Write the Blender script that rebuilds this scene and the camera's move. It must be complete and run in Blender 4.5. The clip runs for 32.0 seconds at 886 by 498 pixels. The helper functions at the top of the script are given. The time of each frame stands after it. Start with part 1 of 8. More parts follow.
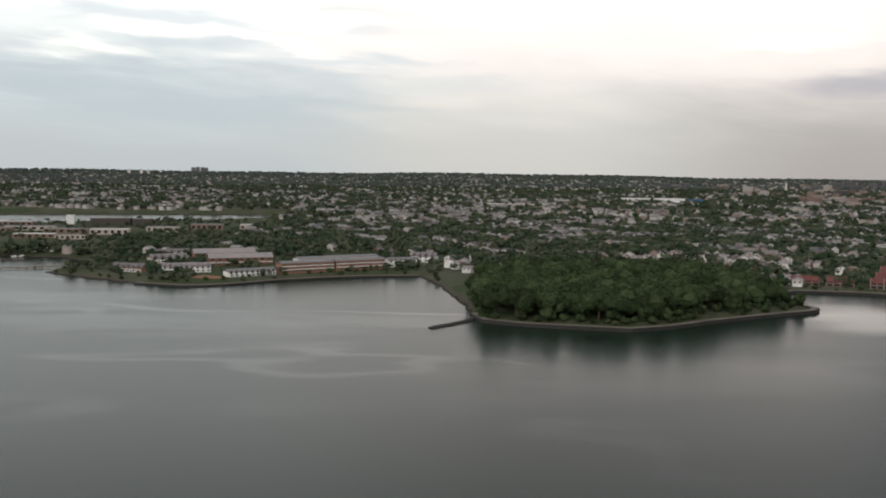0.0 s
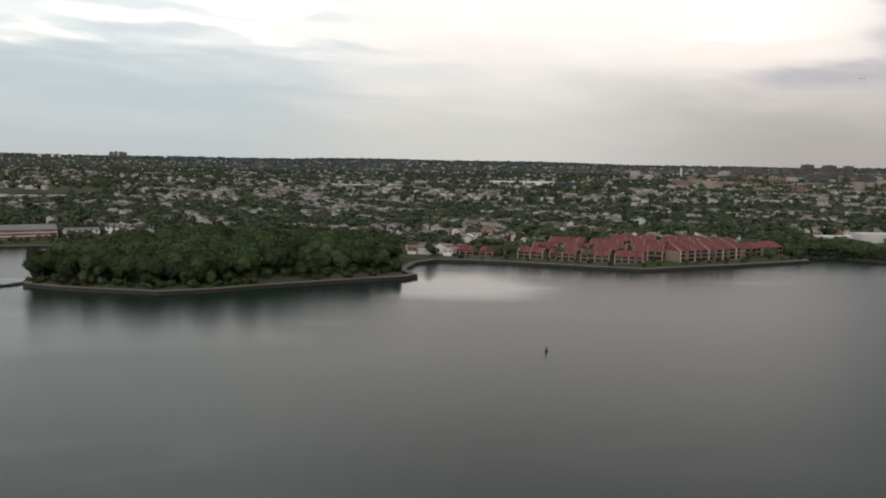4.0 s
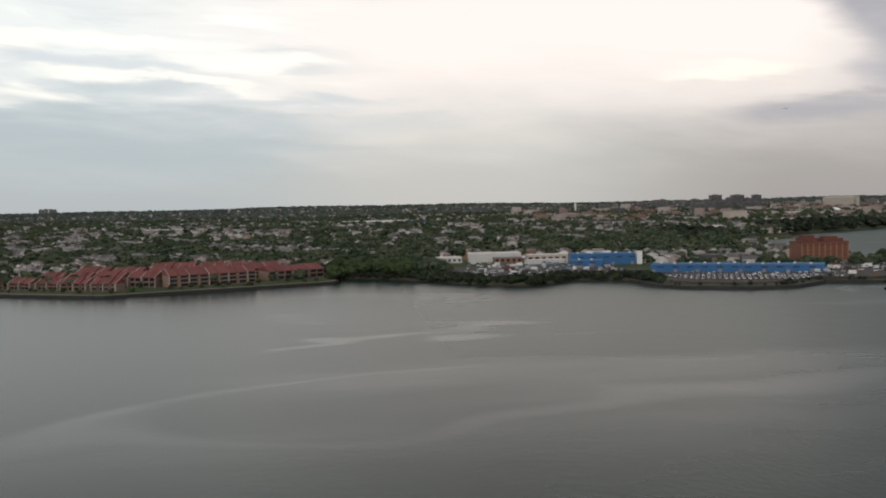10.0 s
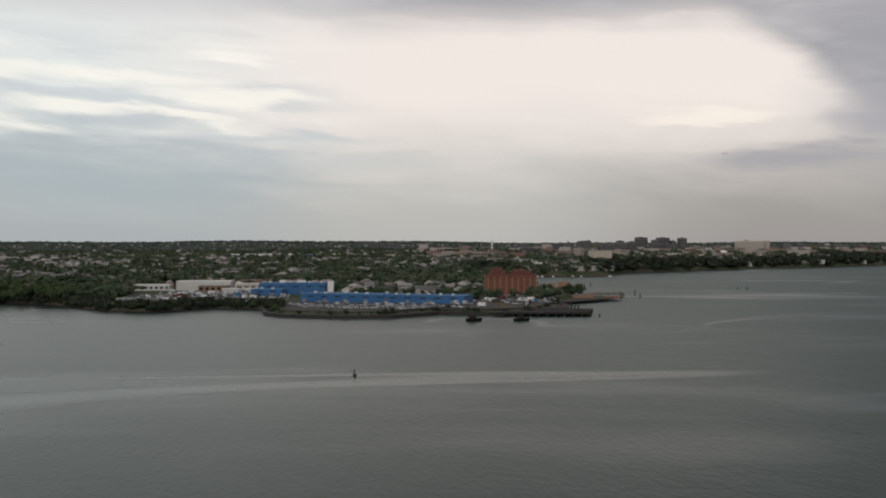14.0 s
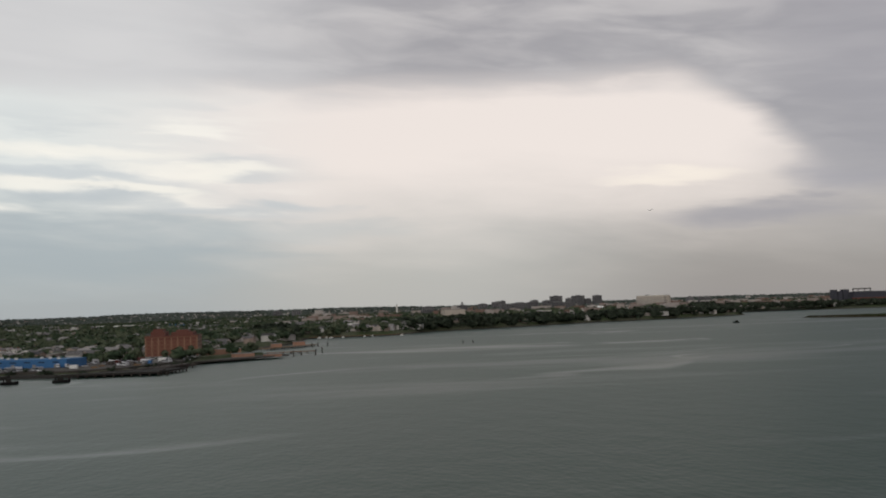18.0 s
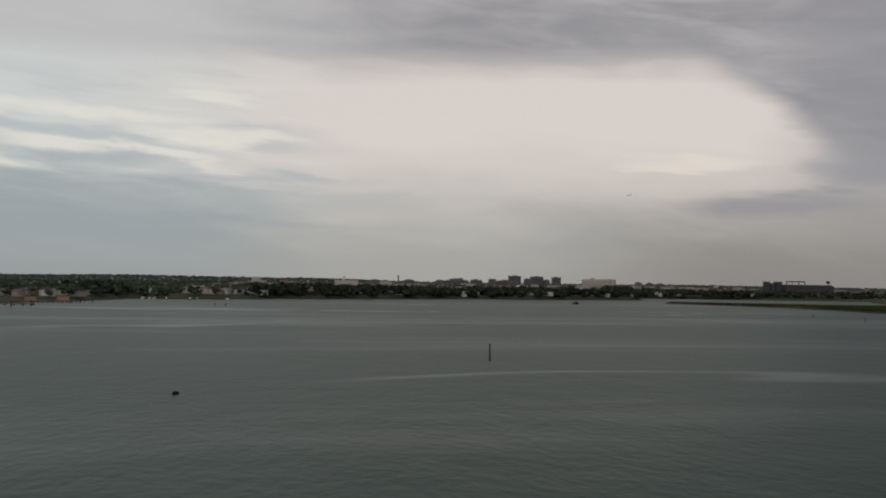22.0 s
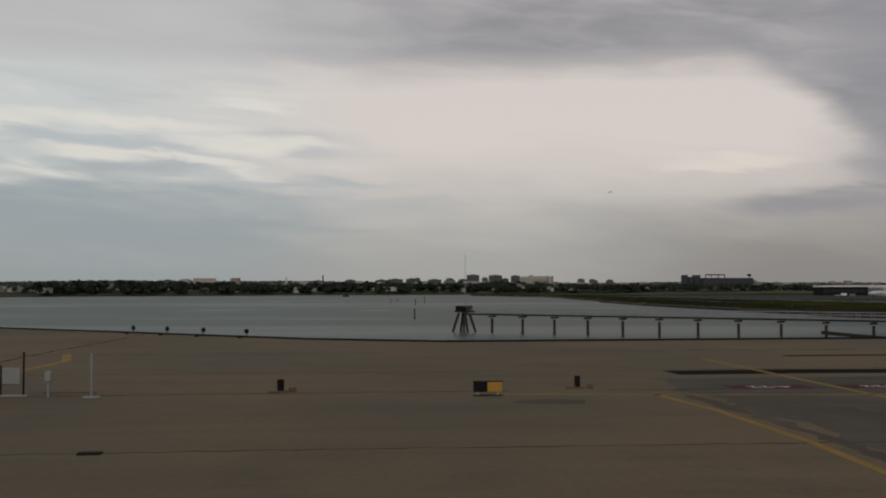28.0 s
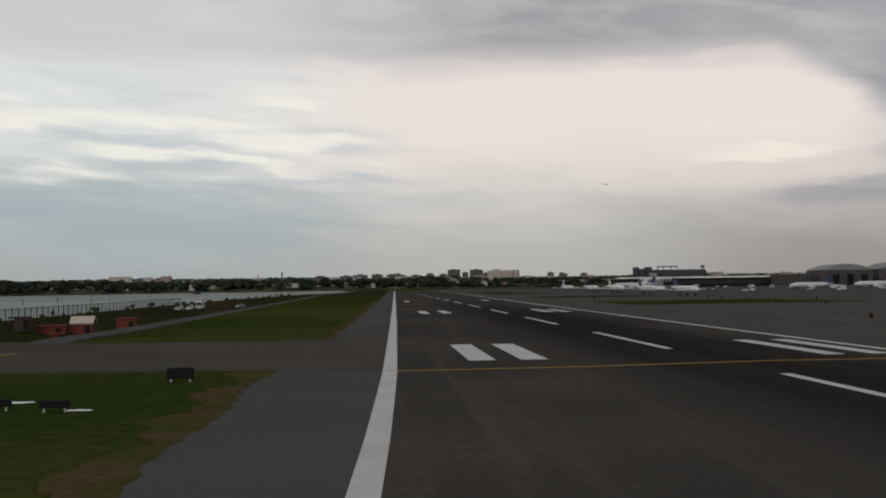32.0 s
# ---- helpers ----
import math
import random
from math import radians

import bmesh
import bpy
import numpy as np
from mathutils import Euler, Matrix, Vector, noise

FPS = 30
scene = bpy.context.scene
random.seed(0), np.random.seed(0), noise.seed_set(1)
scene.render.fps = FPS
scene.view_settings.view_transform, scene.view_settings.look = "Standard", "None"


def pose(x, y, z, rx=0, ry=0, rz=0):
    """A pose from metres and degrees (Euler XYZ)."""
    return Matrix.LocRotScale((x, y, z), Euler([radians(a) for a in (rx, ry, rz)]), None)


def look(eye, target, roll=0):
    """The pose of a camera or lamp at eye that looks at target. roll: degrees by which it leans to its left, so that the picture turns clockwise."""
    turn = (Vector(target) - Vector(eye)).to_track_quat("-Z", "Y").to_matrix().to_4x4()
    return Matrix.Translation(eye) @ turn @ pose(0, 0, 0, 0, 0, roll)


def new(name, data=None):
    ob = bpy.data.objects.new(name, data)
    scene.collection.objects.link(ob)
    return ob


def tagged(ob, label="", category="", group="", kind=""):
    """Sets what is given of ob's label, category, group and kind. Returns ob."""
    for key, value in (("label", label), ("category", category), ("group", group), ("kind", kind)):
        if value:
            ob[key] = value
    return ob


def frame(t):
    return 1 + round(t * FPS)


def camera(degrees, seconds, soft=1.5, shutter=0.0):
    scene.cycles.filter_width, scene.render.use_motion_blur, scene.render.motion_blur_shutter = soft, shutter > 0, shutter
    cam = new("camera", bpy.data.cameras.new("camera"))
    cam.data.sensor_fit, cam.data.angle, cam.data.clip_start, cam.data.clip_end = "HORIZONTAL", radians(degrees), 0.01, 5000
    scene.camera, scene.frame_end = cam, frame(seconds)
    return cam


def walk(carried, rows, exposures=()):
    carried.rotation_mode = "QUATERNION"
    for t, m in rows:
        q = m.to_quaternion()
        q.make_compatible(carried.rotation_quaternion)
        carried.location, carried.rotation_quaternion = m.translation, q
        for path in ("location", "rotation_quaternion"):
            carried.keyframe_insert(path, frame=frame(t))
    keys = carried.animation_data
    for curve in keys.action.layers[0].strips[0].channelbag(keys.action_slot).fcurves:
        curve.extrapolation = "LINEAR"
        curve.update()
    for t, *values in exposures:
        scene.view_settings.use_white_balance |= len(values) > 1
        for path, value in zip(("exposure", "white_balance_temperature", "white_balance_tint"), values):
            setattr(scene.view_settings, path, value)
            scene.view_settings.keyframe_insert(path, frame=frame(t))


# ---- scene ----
cam = camera(45.59, 32.0, soft=2.0)
# seconds, place, yaw, pitch, roll
PATH = [
    (0.0, 0.00, 0.00, 57.65, -2.51, -4.33, -0.63),
    (0.5, 18.99, 0.46, 56.52, -2.67, -3.37, 0.28),
    (1.0, 37.98, 0.92, 55.40, -2.89, -3.67, 1.12),
    (1.5, 56.98, 1.38, 54.29, -3.57, -3.83, 2.17),
    (2.0, 75.97, 1.85, 53.18, -3.78, -4.20, 1.83),
    (2.5, 94.97, 2.33, 52.08, -4.33, -5.15, 0.61),
    (3.0, 113.97, 2.79, 50.97, -4.03, -5.49, -0.20),
    (3.5, 132.98, 3.23, 49.86, -4.43, -5.14, -0.87),
    (4.0, 151.99, 3.64, 48.74, -4.73, -4.92, -0.90),
    (4.5, 171.01, 4.02, 47.62, -4.98, -4.71, -0.58),
    (5.0, 190.04, 4.38, 46.50, -5.23, -4.41, -0.19),
    (5.5, 209.07, 4.70, 45.38, -5.54, -3.91, -0.01),
    (6.0, 228.11, 4.98, 44.26, -5.96, -3.10, -0.31),
    (6.5, 247.15, 5.23, 43.16, -6.73, -2.17, -0.60),
    (7.0, 266.19, 5.43, 42.07, -7.25, -2.26, -0.97),
    (7.5, 285.24, 5.59, 41.02, -7.27, -3.09, -1.15),
    (8.0, 304.29, 5.71, 40.01, -7.03, -4.16, -0.25),
    (8.5, 323.34, 5.80, 39.02, -6.01, -3.19, 0.92),
    (9.0, 342.39, 5.86, 38.06, -5.99, -3.10, 1.30),
    (9.5, 361.44, 5.90, 37.11, -5.33, -3.08, 1.51),
    (10.0, 380.48, 5.91, 36.17, -5.41, -2.40, 1.30),
    (10.5, 399.51, 5.91, 35.22, -5.88, -1.00, 1.98),
    (11.0, 418.54, 5.88, 34.27, -5.77, -1.35, 1.83),
    (11.5, 437.57, 5.83, 33.29, -6.01, -1.23, 0.34),
    (12.0, 456.59, 5.77, 32.31, -5.58, -1.40, -0.09),
    (12.5, 475.61, 5.68, 31.33, -5.82, -0.91, -0.37),
    (13.0, 494.62, 5.59, 30.34, -6.10, 0.25, -0.05),
    (13.5, 513.64, 5.47, 29.36, -6.60, 0.44, -0.15),
    (14.0, 532.66, 5.34, 28.38, -6.53, -0.27, 0.08),
    (14.5, 551.68, 5.20, 27.40, -6.14, -1.27, 0.58),
    (15.0, 570.70, 5.05, 26.44, -5.71, -1.96, 1.27),
    (15.5, 589.72, 4.89, 25.50, -5.51, -1.73, 2.07),
    (16.0, 608.74, 4.74, 24.57, -5.81, 0.03, 2.92),
    (16.5, 627.76, 4.58, 23.67, -5.86, -0.40, 2.64),
    (17.0, 646.78, 4.42, 22.76, -6.03, -1.38, 1.42),
    (17.5, 665.79, 4.26, 21.86, -6.73, -0.49, 1.55),
    (18.0, 684.81, 4.11, 20.94, -8.25, 3.26, 2.01),
    (18.5, 703.83, 3.95, 20.01, -8.18, 4.67, 0.85),
    (19.0, 722.84, 3.79, 19.05, -8.36, 3.39, -0.29),
    (19.5, 741.84, 3.62, 18.06, -7.93, 4.20, -0.41),
    (20.0, 760.84, 3.44, 17.05, -7.77, 4.11, -1.06),
    (20.5, 779.84, 3.26, 16.02, -7.06, 3.29, -1.15),
    (21.0, 798.83, 3.07, 14.99, -7.55, 3.48, -0.53),
    (21.5, 817.81, 2.87, 13.96, -7.70, 3.70, -0.32),
    (22.0, 836.79, 2.68, 12.95, -7.64, 2.06, -0.84),
    (22.5, 855.76, 2.49, 11.98, -6.17, 2.94, -0.94),
    (23.0, 874.73, 2.31, 11.04, -6.08, 3.64, -1.29),
    (23.5, 893.70, 2.12, 10.17, -6.00, 3.84, -0.89),
    (24.0, 912.67, 1.95, 9.39, -5.89, 3.17, -0.96),
    (24.5, 931.63, 1.78, 8.71, -6.01, 3.03, -1.94),
    (25.0, 950.60, 1.62, 8.11, -5.96, 3.26, -1.65),
    (25.5, 969.57, 1.46, 7.57, -6.08, 3.49, -1.49),
    (26.0, 988.53, 1.31, 7.10, -5.98, 3.49, -0.91),
    (26.5, 1007.50, 1.16, 6.70, -5.77, 3.30, -0.20),
    (27.0, 1026.46, 1.02, 6.36, -5.55, 2.99, 0.38),
    (27.5, 1045.42, 0.88, 6.08, -5.43, 2.60, 0.55),
    (28.0, 1064.38, 0.75, 5.86, -5.50, 2.21, 0.06),
    (28.5, 1083.34, 0.62, 5.70, -5.59, 2.03, 0.53),
    (29.0, 1102.30, 0.51, 5.62, -6.04, 1.77, -0.08),
    (29.5, 1121.25, 0.40, 5.54, -6.32, 2.15, -1.16),
    (30.0, 1140.20, 0.31, 5.48, -5.91, 1.72, -0.14),
    (30.5, 1159.15, 0.22, 5.42, -5.93, 2.04, -0.13),
    (31.0, 1178.10, 0.14, 5.36, -5.73, 1.75, -0.93),
    (31.5, 1197.05, 0.07, 5.29, -3.86, 1.70, -1.55),
    (32.0, 1216.00, 0.00, 5.27, -3.56, 1.94, 0.76),
]
EXPOSURE = [(0.0, 0.56), (3.0, 0.56), (6.0, 0.42), (9.0, 0.39), (12.0, 0.38), (13.0, 0.16), (15.0, 0.14), (17.0, 0.2), (18.0, 0.1), (19.0, -0.18), (21.0, -0.24), (25.0, -0.21), (28.0, -0.28), (30.0, -0.33), (30.6, -0.38), (31.0, -0.19), (32.0, 0.03)]
walk(cam, [(t, pose(x, y, z, 90 + pitch, roll, yaw)) for t, x, y, z, yaw, pitch, roll in PATH], EXPOSURE)
scene.view_settings.exposure = 0.0

# The whole place is built at one scale: K model metres to a real metre.
K = 0.56
DECK = 2.0

# ---- world, sun ----
def math_node(nt, op, a, b=None, c=None):
    n = nt.nodes.new("ShaderNodeMath")
    n.operation = op
    for i, v in enumerate((a, b, c)):
        if v is None:
            continue
        if isinstance(v, (int, float)):
            n.inputs[i].default_value = v
        else:
            nt.links.new(v, n.inputs[i])
    return n.outputs[0]


def step_node(nt, v, lo, hi):
    n = nt.nodes.new("ShaderNodeMapRange")
    n.interpolation_type = "SMOOTHSTEP"
    nt.links.new(v, n.inputs[0])
    n.inputs[1].default_value, n.inputs[2].default_value = lo, hi
    return n.outputs[0]


def mix_node(nt, fac, a, b, mode="MIX"):
    n = nt.nodes.new("ShaderNodeMix")
    n.data_type, n.blend_type = "RGBA", mode
    for v, k in ((fac, 0), (a, 6), (b, 7)):
        if isinstance(v, (int, float)):
            n.inputs[k].default_value = v
        elif isinstance(v, tuple):
            n.inputs[k].default_value = (*v, 1)
        else:
            nt.links.new(v, n.inputs[k])
    return n.outputs[2]


def noise_node(nt, vec, scale, detail=4.0, rough=0.55, distort=0.0):
    n = nt.nodes.new("ShaderNodeTexNoise")
    if vec is not None:
        nt.links.new(vec, n.inputs["Vector"])
    n.inputs["Scale"].default_value, n.inputs["Detail"].default_value = scale, detail
    n.inputs["Roughness"].default_value, n.inputs["Distortion"].default_value = rough, distort
    return n.outputs["Fac"]


SUN_EL, SUN_AZ = radians(28), radians(200)
world = bpy.data.worlds.new("overcast_evening")
scene.world = world
world.use_nodes = True
wt = world.node_tree
wt.nodes.clear()


def overcast_sky():
    nt = wt
    out = nt.nodes.new("ShaderNodeOutputWorld")
    bg = nt.nodes.new("ShaderNodeBackground")
    sky = nt.nodes.new("ShaderNodeTexSky")
    sky.sky_type, sky.sun_disc = "NISHITA", False
    sky.sun_elevation, sky.sun_rotation = SUN_EL, SUN_AZ
    co = nt.nodes.new("ShaderNodeTexCoord")
    sep = nt.nodes.new("ShaderNodeSeparateXYZ")
    nt.links.new(co.outputs["Generated"], sep.inputs[0])
    deg = 57.2958
    az = math_node(nt, "MULTIPLY", math_node(nt, "ARCTAN2", sep.outputs[0], sep.outputs[1]), deg)
    el = math_node(nt, "MULTIPLY", math_node(nt, "ARCSINE", sep.outputs[2]), deg)
    comb = nt.nodes.new("ShaderNodeCombineXYZ")
    nt.links.new(math_node(nt, "MULTIPLY", az, 0.055), comb.inputs[0])
    nt.links.new(math_node(nt, "MULTIPLY_ADD", az, 0.02, math_node(nt, "MULTIPLY", el, 0.24)), comb.inputs[1])
    flat = comb.outputs[0]
    big = noise_node(nt, flat, 1.3, 5, 0.55, 0.4)
    fine = noise_node(nt, flat, 3.0, 4, 0.5, 0.5)
    bigc = math_node(nt, "SUBTRACT", big, 0.5)
    finec = math_node(nt, "SUBTRACT", fine, 0.5)
    comb2 = nt.nodes.new("ShaderNodeCombineXYZ")
    nt.links.new(math_node(nt, "MULTIPLY", az, 0.11), comb2.inputs[0])
    nt.links.new(math_node(nt, "MULTIPLY_ADD", az, 0.045, math_node(nt, "MULTIPLY", el, 0.75)), comb2.inputs[1])
    wisp = noise_node(nt, comb2.outputs[0], 0.95, 5, 0.5, 0.3)
    azw = math_node(nt, "MULTIPLY_ADD", bigc, 7.0, az)
    wispc = math_node(nt, "SUBTRACT", wisp, 0.5)
    elw = math_node(nt, "ADD", el, math_node(nt, "ADD", math_node(nt, "MULTIPLY", bigc, 1.6), math_node(nt, "ADD", math_node(nt, "MULTIPLY", finec, 1.6), math_node(nt, "MULTIPLY", wispc, 1.2))))

    def bank(az0, el0, raz, rel, slope=0.0, soft=0.25):
        """A long cloud round one bearing and height, with a ragged edge."""
        da = math_node(nt, "SUBTRACT", azw, az0)
        de = math_node(nt, "SUBTRACT", math_node(nt, "MULTIPLY_ADD", da, -slope, elw), el0)
        u = math_node(nt, "POWER", math_node(nt, "ABSOLUTE", math_node(nt, "DIVIDE", da, raz)), 2.0)
        v = math_node(nt, "POWER", math_node(nt, "ABSOLUTE", math_node(nt, "DIVIDE", de, rel)), 2.0)
        return math_node(nt, "SUBTRACT", 1.0, step_node(nt, math_node(nt, "MULTIPLY_ADD", wispc, 2.2, math_node(nt, "ADD", u, v)), soft - 0.4, 1.15))

    def lay(col, mask, colour, k):
        return mix_node(nt, math_node(nt, "MULTIPLY", mask, k), col, colour)

    # bright veil, cooler to the north and warmer to the south
    veil = mix_node(nt, step_node(nt, azw, -15, 5), (0.665, 0.685, 0.665), (0.775, 0.695, 0.645))
    veil = mix_node(nt, step_node(nt, azw, 24, 31), veil, (0.51, 0.47, 0.455))
    # dull band over the horizon
    low = mix_node(nt, step_node(nt, az, -8, 4), (0.345, 0.372, 0.385), (0.41, 0.405, 0.39))
    low = mix_node(nt, step_node(nt, az, 8, 24), low, (0.278, 0.260, 0.254))
    col = mix_node(nt, step_node(nt, math_node(nt, "MULTIPLY_ADD", bigc, 2.4, elw), 0.8, 8.6), low, veil)
    # long cream streaks and grey hollows in the northern half
    north = math_node(nt, "SUBTRACT", 1.0, step_node(nt, azw, -3, 3))
    hgt = math_node(nt, "MULTIPLY", step_node(nt, elw, 4.6, 6.2), math_node(nt, "SUBTRACT", 1.0, step_node(nt, elw, 9.4, 12.0)))
    nh = math_node(nt, "MULTIPLY", north, hgt)
    col = lay(col, math_node(nt, "MULTIPLY", nh, step_node(nt, wisp, 0.50, 0.36)), (0.50, 0.525, 0.54), 0.5)
    col = lay(col, math_node(nt, "MULTIPLY", nh, step_node(nt, wisp, 0.53, 0.68)), (0.88, 0.84, 0.76), 0.7)
    col = lay(col, bank(-14, 3.8, 16, 2.9, -0.03, 0.2), (0.335, 0.378, 0.405), 0.9)
    col = lay(col, bank(-2, 4.6, 9, 0.8, -0.03, 0.2), (0.42, 0.45, 0.46), 0.6)
    for a0, e0, ra, re, sl in ((-11.5, 8.9, 8, 0.55, -0.05), (-5.2, 7.7, 5.5, 0.5, -0.09), (-18.2, 8.5, 4, 0.7, 0.0), (-13.2, 7.0, 3.5, 0.5, -0.04), (-7.2, 6.7, 4.5, 0.35, -0.08)):
        col = lay(col, bank(a0, e0, ra, re, sl, 0.1), (0.90, 0.85, 0.755), 0.7)
    col = lay(col, bank(-5, 5.9, 9, 0.55, -0.07), (0.46, 0.49, 0.51), 0.7)
    col = lay(col, bank(-12, 7.6, 8, 0.5, -0.05), (0.50, 0.53, 0.55), 0.7)
    col = lay(col, bank(21, 6.7, 4.5, 0.6, 0.0), (0.92, 0.83, 0.71), 0.6)
    col = lay(col, bank(26, 4.6, 6.5, 1.0, 0.0, 0.1), (0.30, 0.285, 0.31), 0.95)
    col = lay(col, bank(31, 6.4, 5, 1.5, 0.0, 0.1), (0.33, 0.315, 0.34), 0.9)
    # the dark cloud deck overhead, whose edge hangs over the bright veil and comes down in the south
    edge = math_node(nt, "ADD", elw, math_node(nt, "MULTIPLY", step_node(nt, az, 20.5, 32), 6.4))
    deckm = step_node(nt, edge, 10.9, 12.9)
    under = mix_node(nt, step_node(nt, math_node(nt, "ADD", math_node(nt, "MULTIPLY_ADD", bigc, 0.9, fine), math_node(nt, "MULTIPLY", wispc, 0.35)), 0.24, 0.82), (0.30, 0.288, 0.300), (0.475, 0.452, 0.448))
    under = lay(under, math_node(nt, "SUBTRACT", 1.0, step_node(nt, azw, -9, 9)), (0.62, 0.61, 0.605), 0.8)
    under = lay(under, step_node(nt, azw, 22, 31), (0.30, 0.285, 0.305), 0.7)
    col = lay(col, math_node(nt, "MULTIPLY", deckm, step_node(nt, el, 4.0, 7.0)), under, 0.95)
    # overhead the cloud goes on, even and pale
    col = mix_node(nt, math_node(nt, "MULTIPLY", step_node(nt, el, 16, 40), 0.85), col, (0.335, 0.335, 0.355))
    # a trace of clear sky behind the cloud
    thin = nt.nodes.new("ShaderNodeVectorMath")
    thin.operation = "SCALE"
    nt.links.new(sky.outputs[0], thin.inputs[0])
    thin.inputs["Scale"].default_value = 0.006
    total = nt.nodes.new("ShaderNodeVectorMath")
    total.operation = "ADD"
    nt.links.new(col, total.inputs[0])
    nt.links.new(thin.outputs[0], total.inputs[1])
    nt.links.new(total.outputs[0], bg.inputs[0])
    bg.inputs[1].default_value = 1.0
    nt.links.new(bg.outputs[0], out.inputs[0])


overcast_sky()
sun_data = bpy.data.lights.new("sun", "SUN")
sun_data.energy, sun_data.angle, sun_data.color = 0.6, radians(25), (1.0, 0.95, 0.88)
sun = new("sun", sun_data)
sun.matrix_world = look((0, 0, 0), (-math.sin(SUN_AZ) * math.cos(SUN_EL), -math.cos(SUN_AZ) * math.cos(SUN_EL), -math.sin(SUN_EL)))


# ---- materials ----
def mat(name, color, rough=0.8, vary=0.25, grain=2.0, broad=0.15, bump=0.2, metal=0.0, per=0.0, tint=None, island=0.0, space="Object", spec=0.3):
    """A plain surface with grain and broad stains; per: spread from object to object; island: spread from piece to piece."""
    m = bpy.data.materials.new(name)
    m.use_nodes = True
    nt = m.node_tree
    p = nt.nodes["Principled BSDF"]
    co = nt.nodes.new("ShaderNodeTexCoord")
    geo = nt.nodes.new("ShaderNodeNewGeometry")
    vec = co.outputs["Object"] if space == "Object" else geo.outputs["Position"]
    g, b = noise_node(nt, vec, grain, 4), noise_node(nt, vec, broad, 3)
    f = math_node(nt, "ADD", math_node(nt, "MULTIPLY", math_node(nt, "SUBTRACT", g, 0.5), vary * 1.6), math_node(nt, "MULTIPLY", math_node(nt, "SUBTRACT", b, 0.5), vary * 2.0))
    f = math_node(nt, "ADD", f, 1.0)
    if per:
        oi = nt.nodes.new("ShaderNodeObjectInfo")
        f = math_node(nt, "MULTIPLY", f, math_node(nt, "MULTIPLY_ADD", oi.outputs["Random"], per, 1 - per / 2))
    rnd = None
    if island:
        rnd = geo.outputs["Random Per Island"]
        f = math_node(nt, "MULTIPLY", f, math_node(nt, "MULTIPLY_ADD", rnd, island, 1 - island / 2))
    base = color
    if tint:
        base = mix_node(nt, rnd if rnd is not None else step_node(nt, b, 0.4, 0.6), color, tint)
    sc = nt.nodes.new("ShaderNodeVectorMath")
    sc.operation = "SCALE"
    if isinstance(base, tuple):
        sc.inputs[0].default_value = base
    else:
        nt.links.new(base, sc.inputs[0])
    nt.links.new(f, sc.inputs["Scale"])
    nt.links.new(sc.outputs[0], p.inputs["Base Color"])
    p.inputs["Roughness"].default_value, p.inputs["Metallic"].default_value = rough, metal
    p.inputs["Specular IOR Level"].default_value = spec
    if bump:
        bn = nt.nodes.new("ShaderNodeBump")
        bn.inputs["Strength"].default_value, bn.inputs["Distance"].default_value = bump, 0.05
        nt.links.new(g, bn.inputs["Height"])
        nt.links.new(bn.outputs[0], p.inputs["Normal"])
    return m


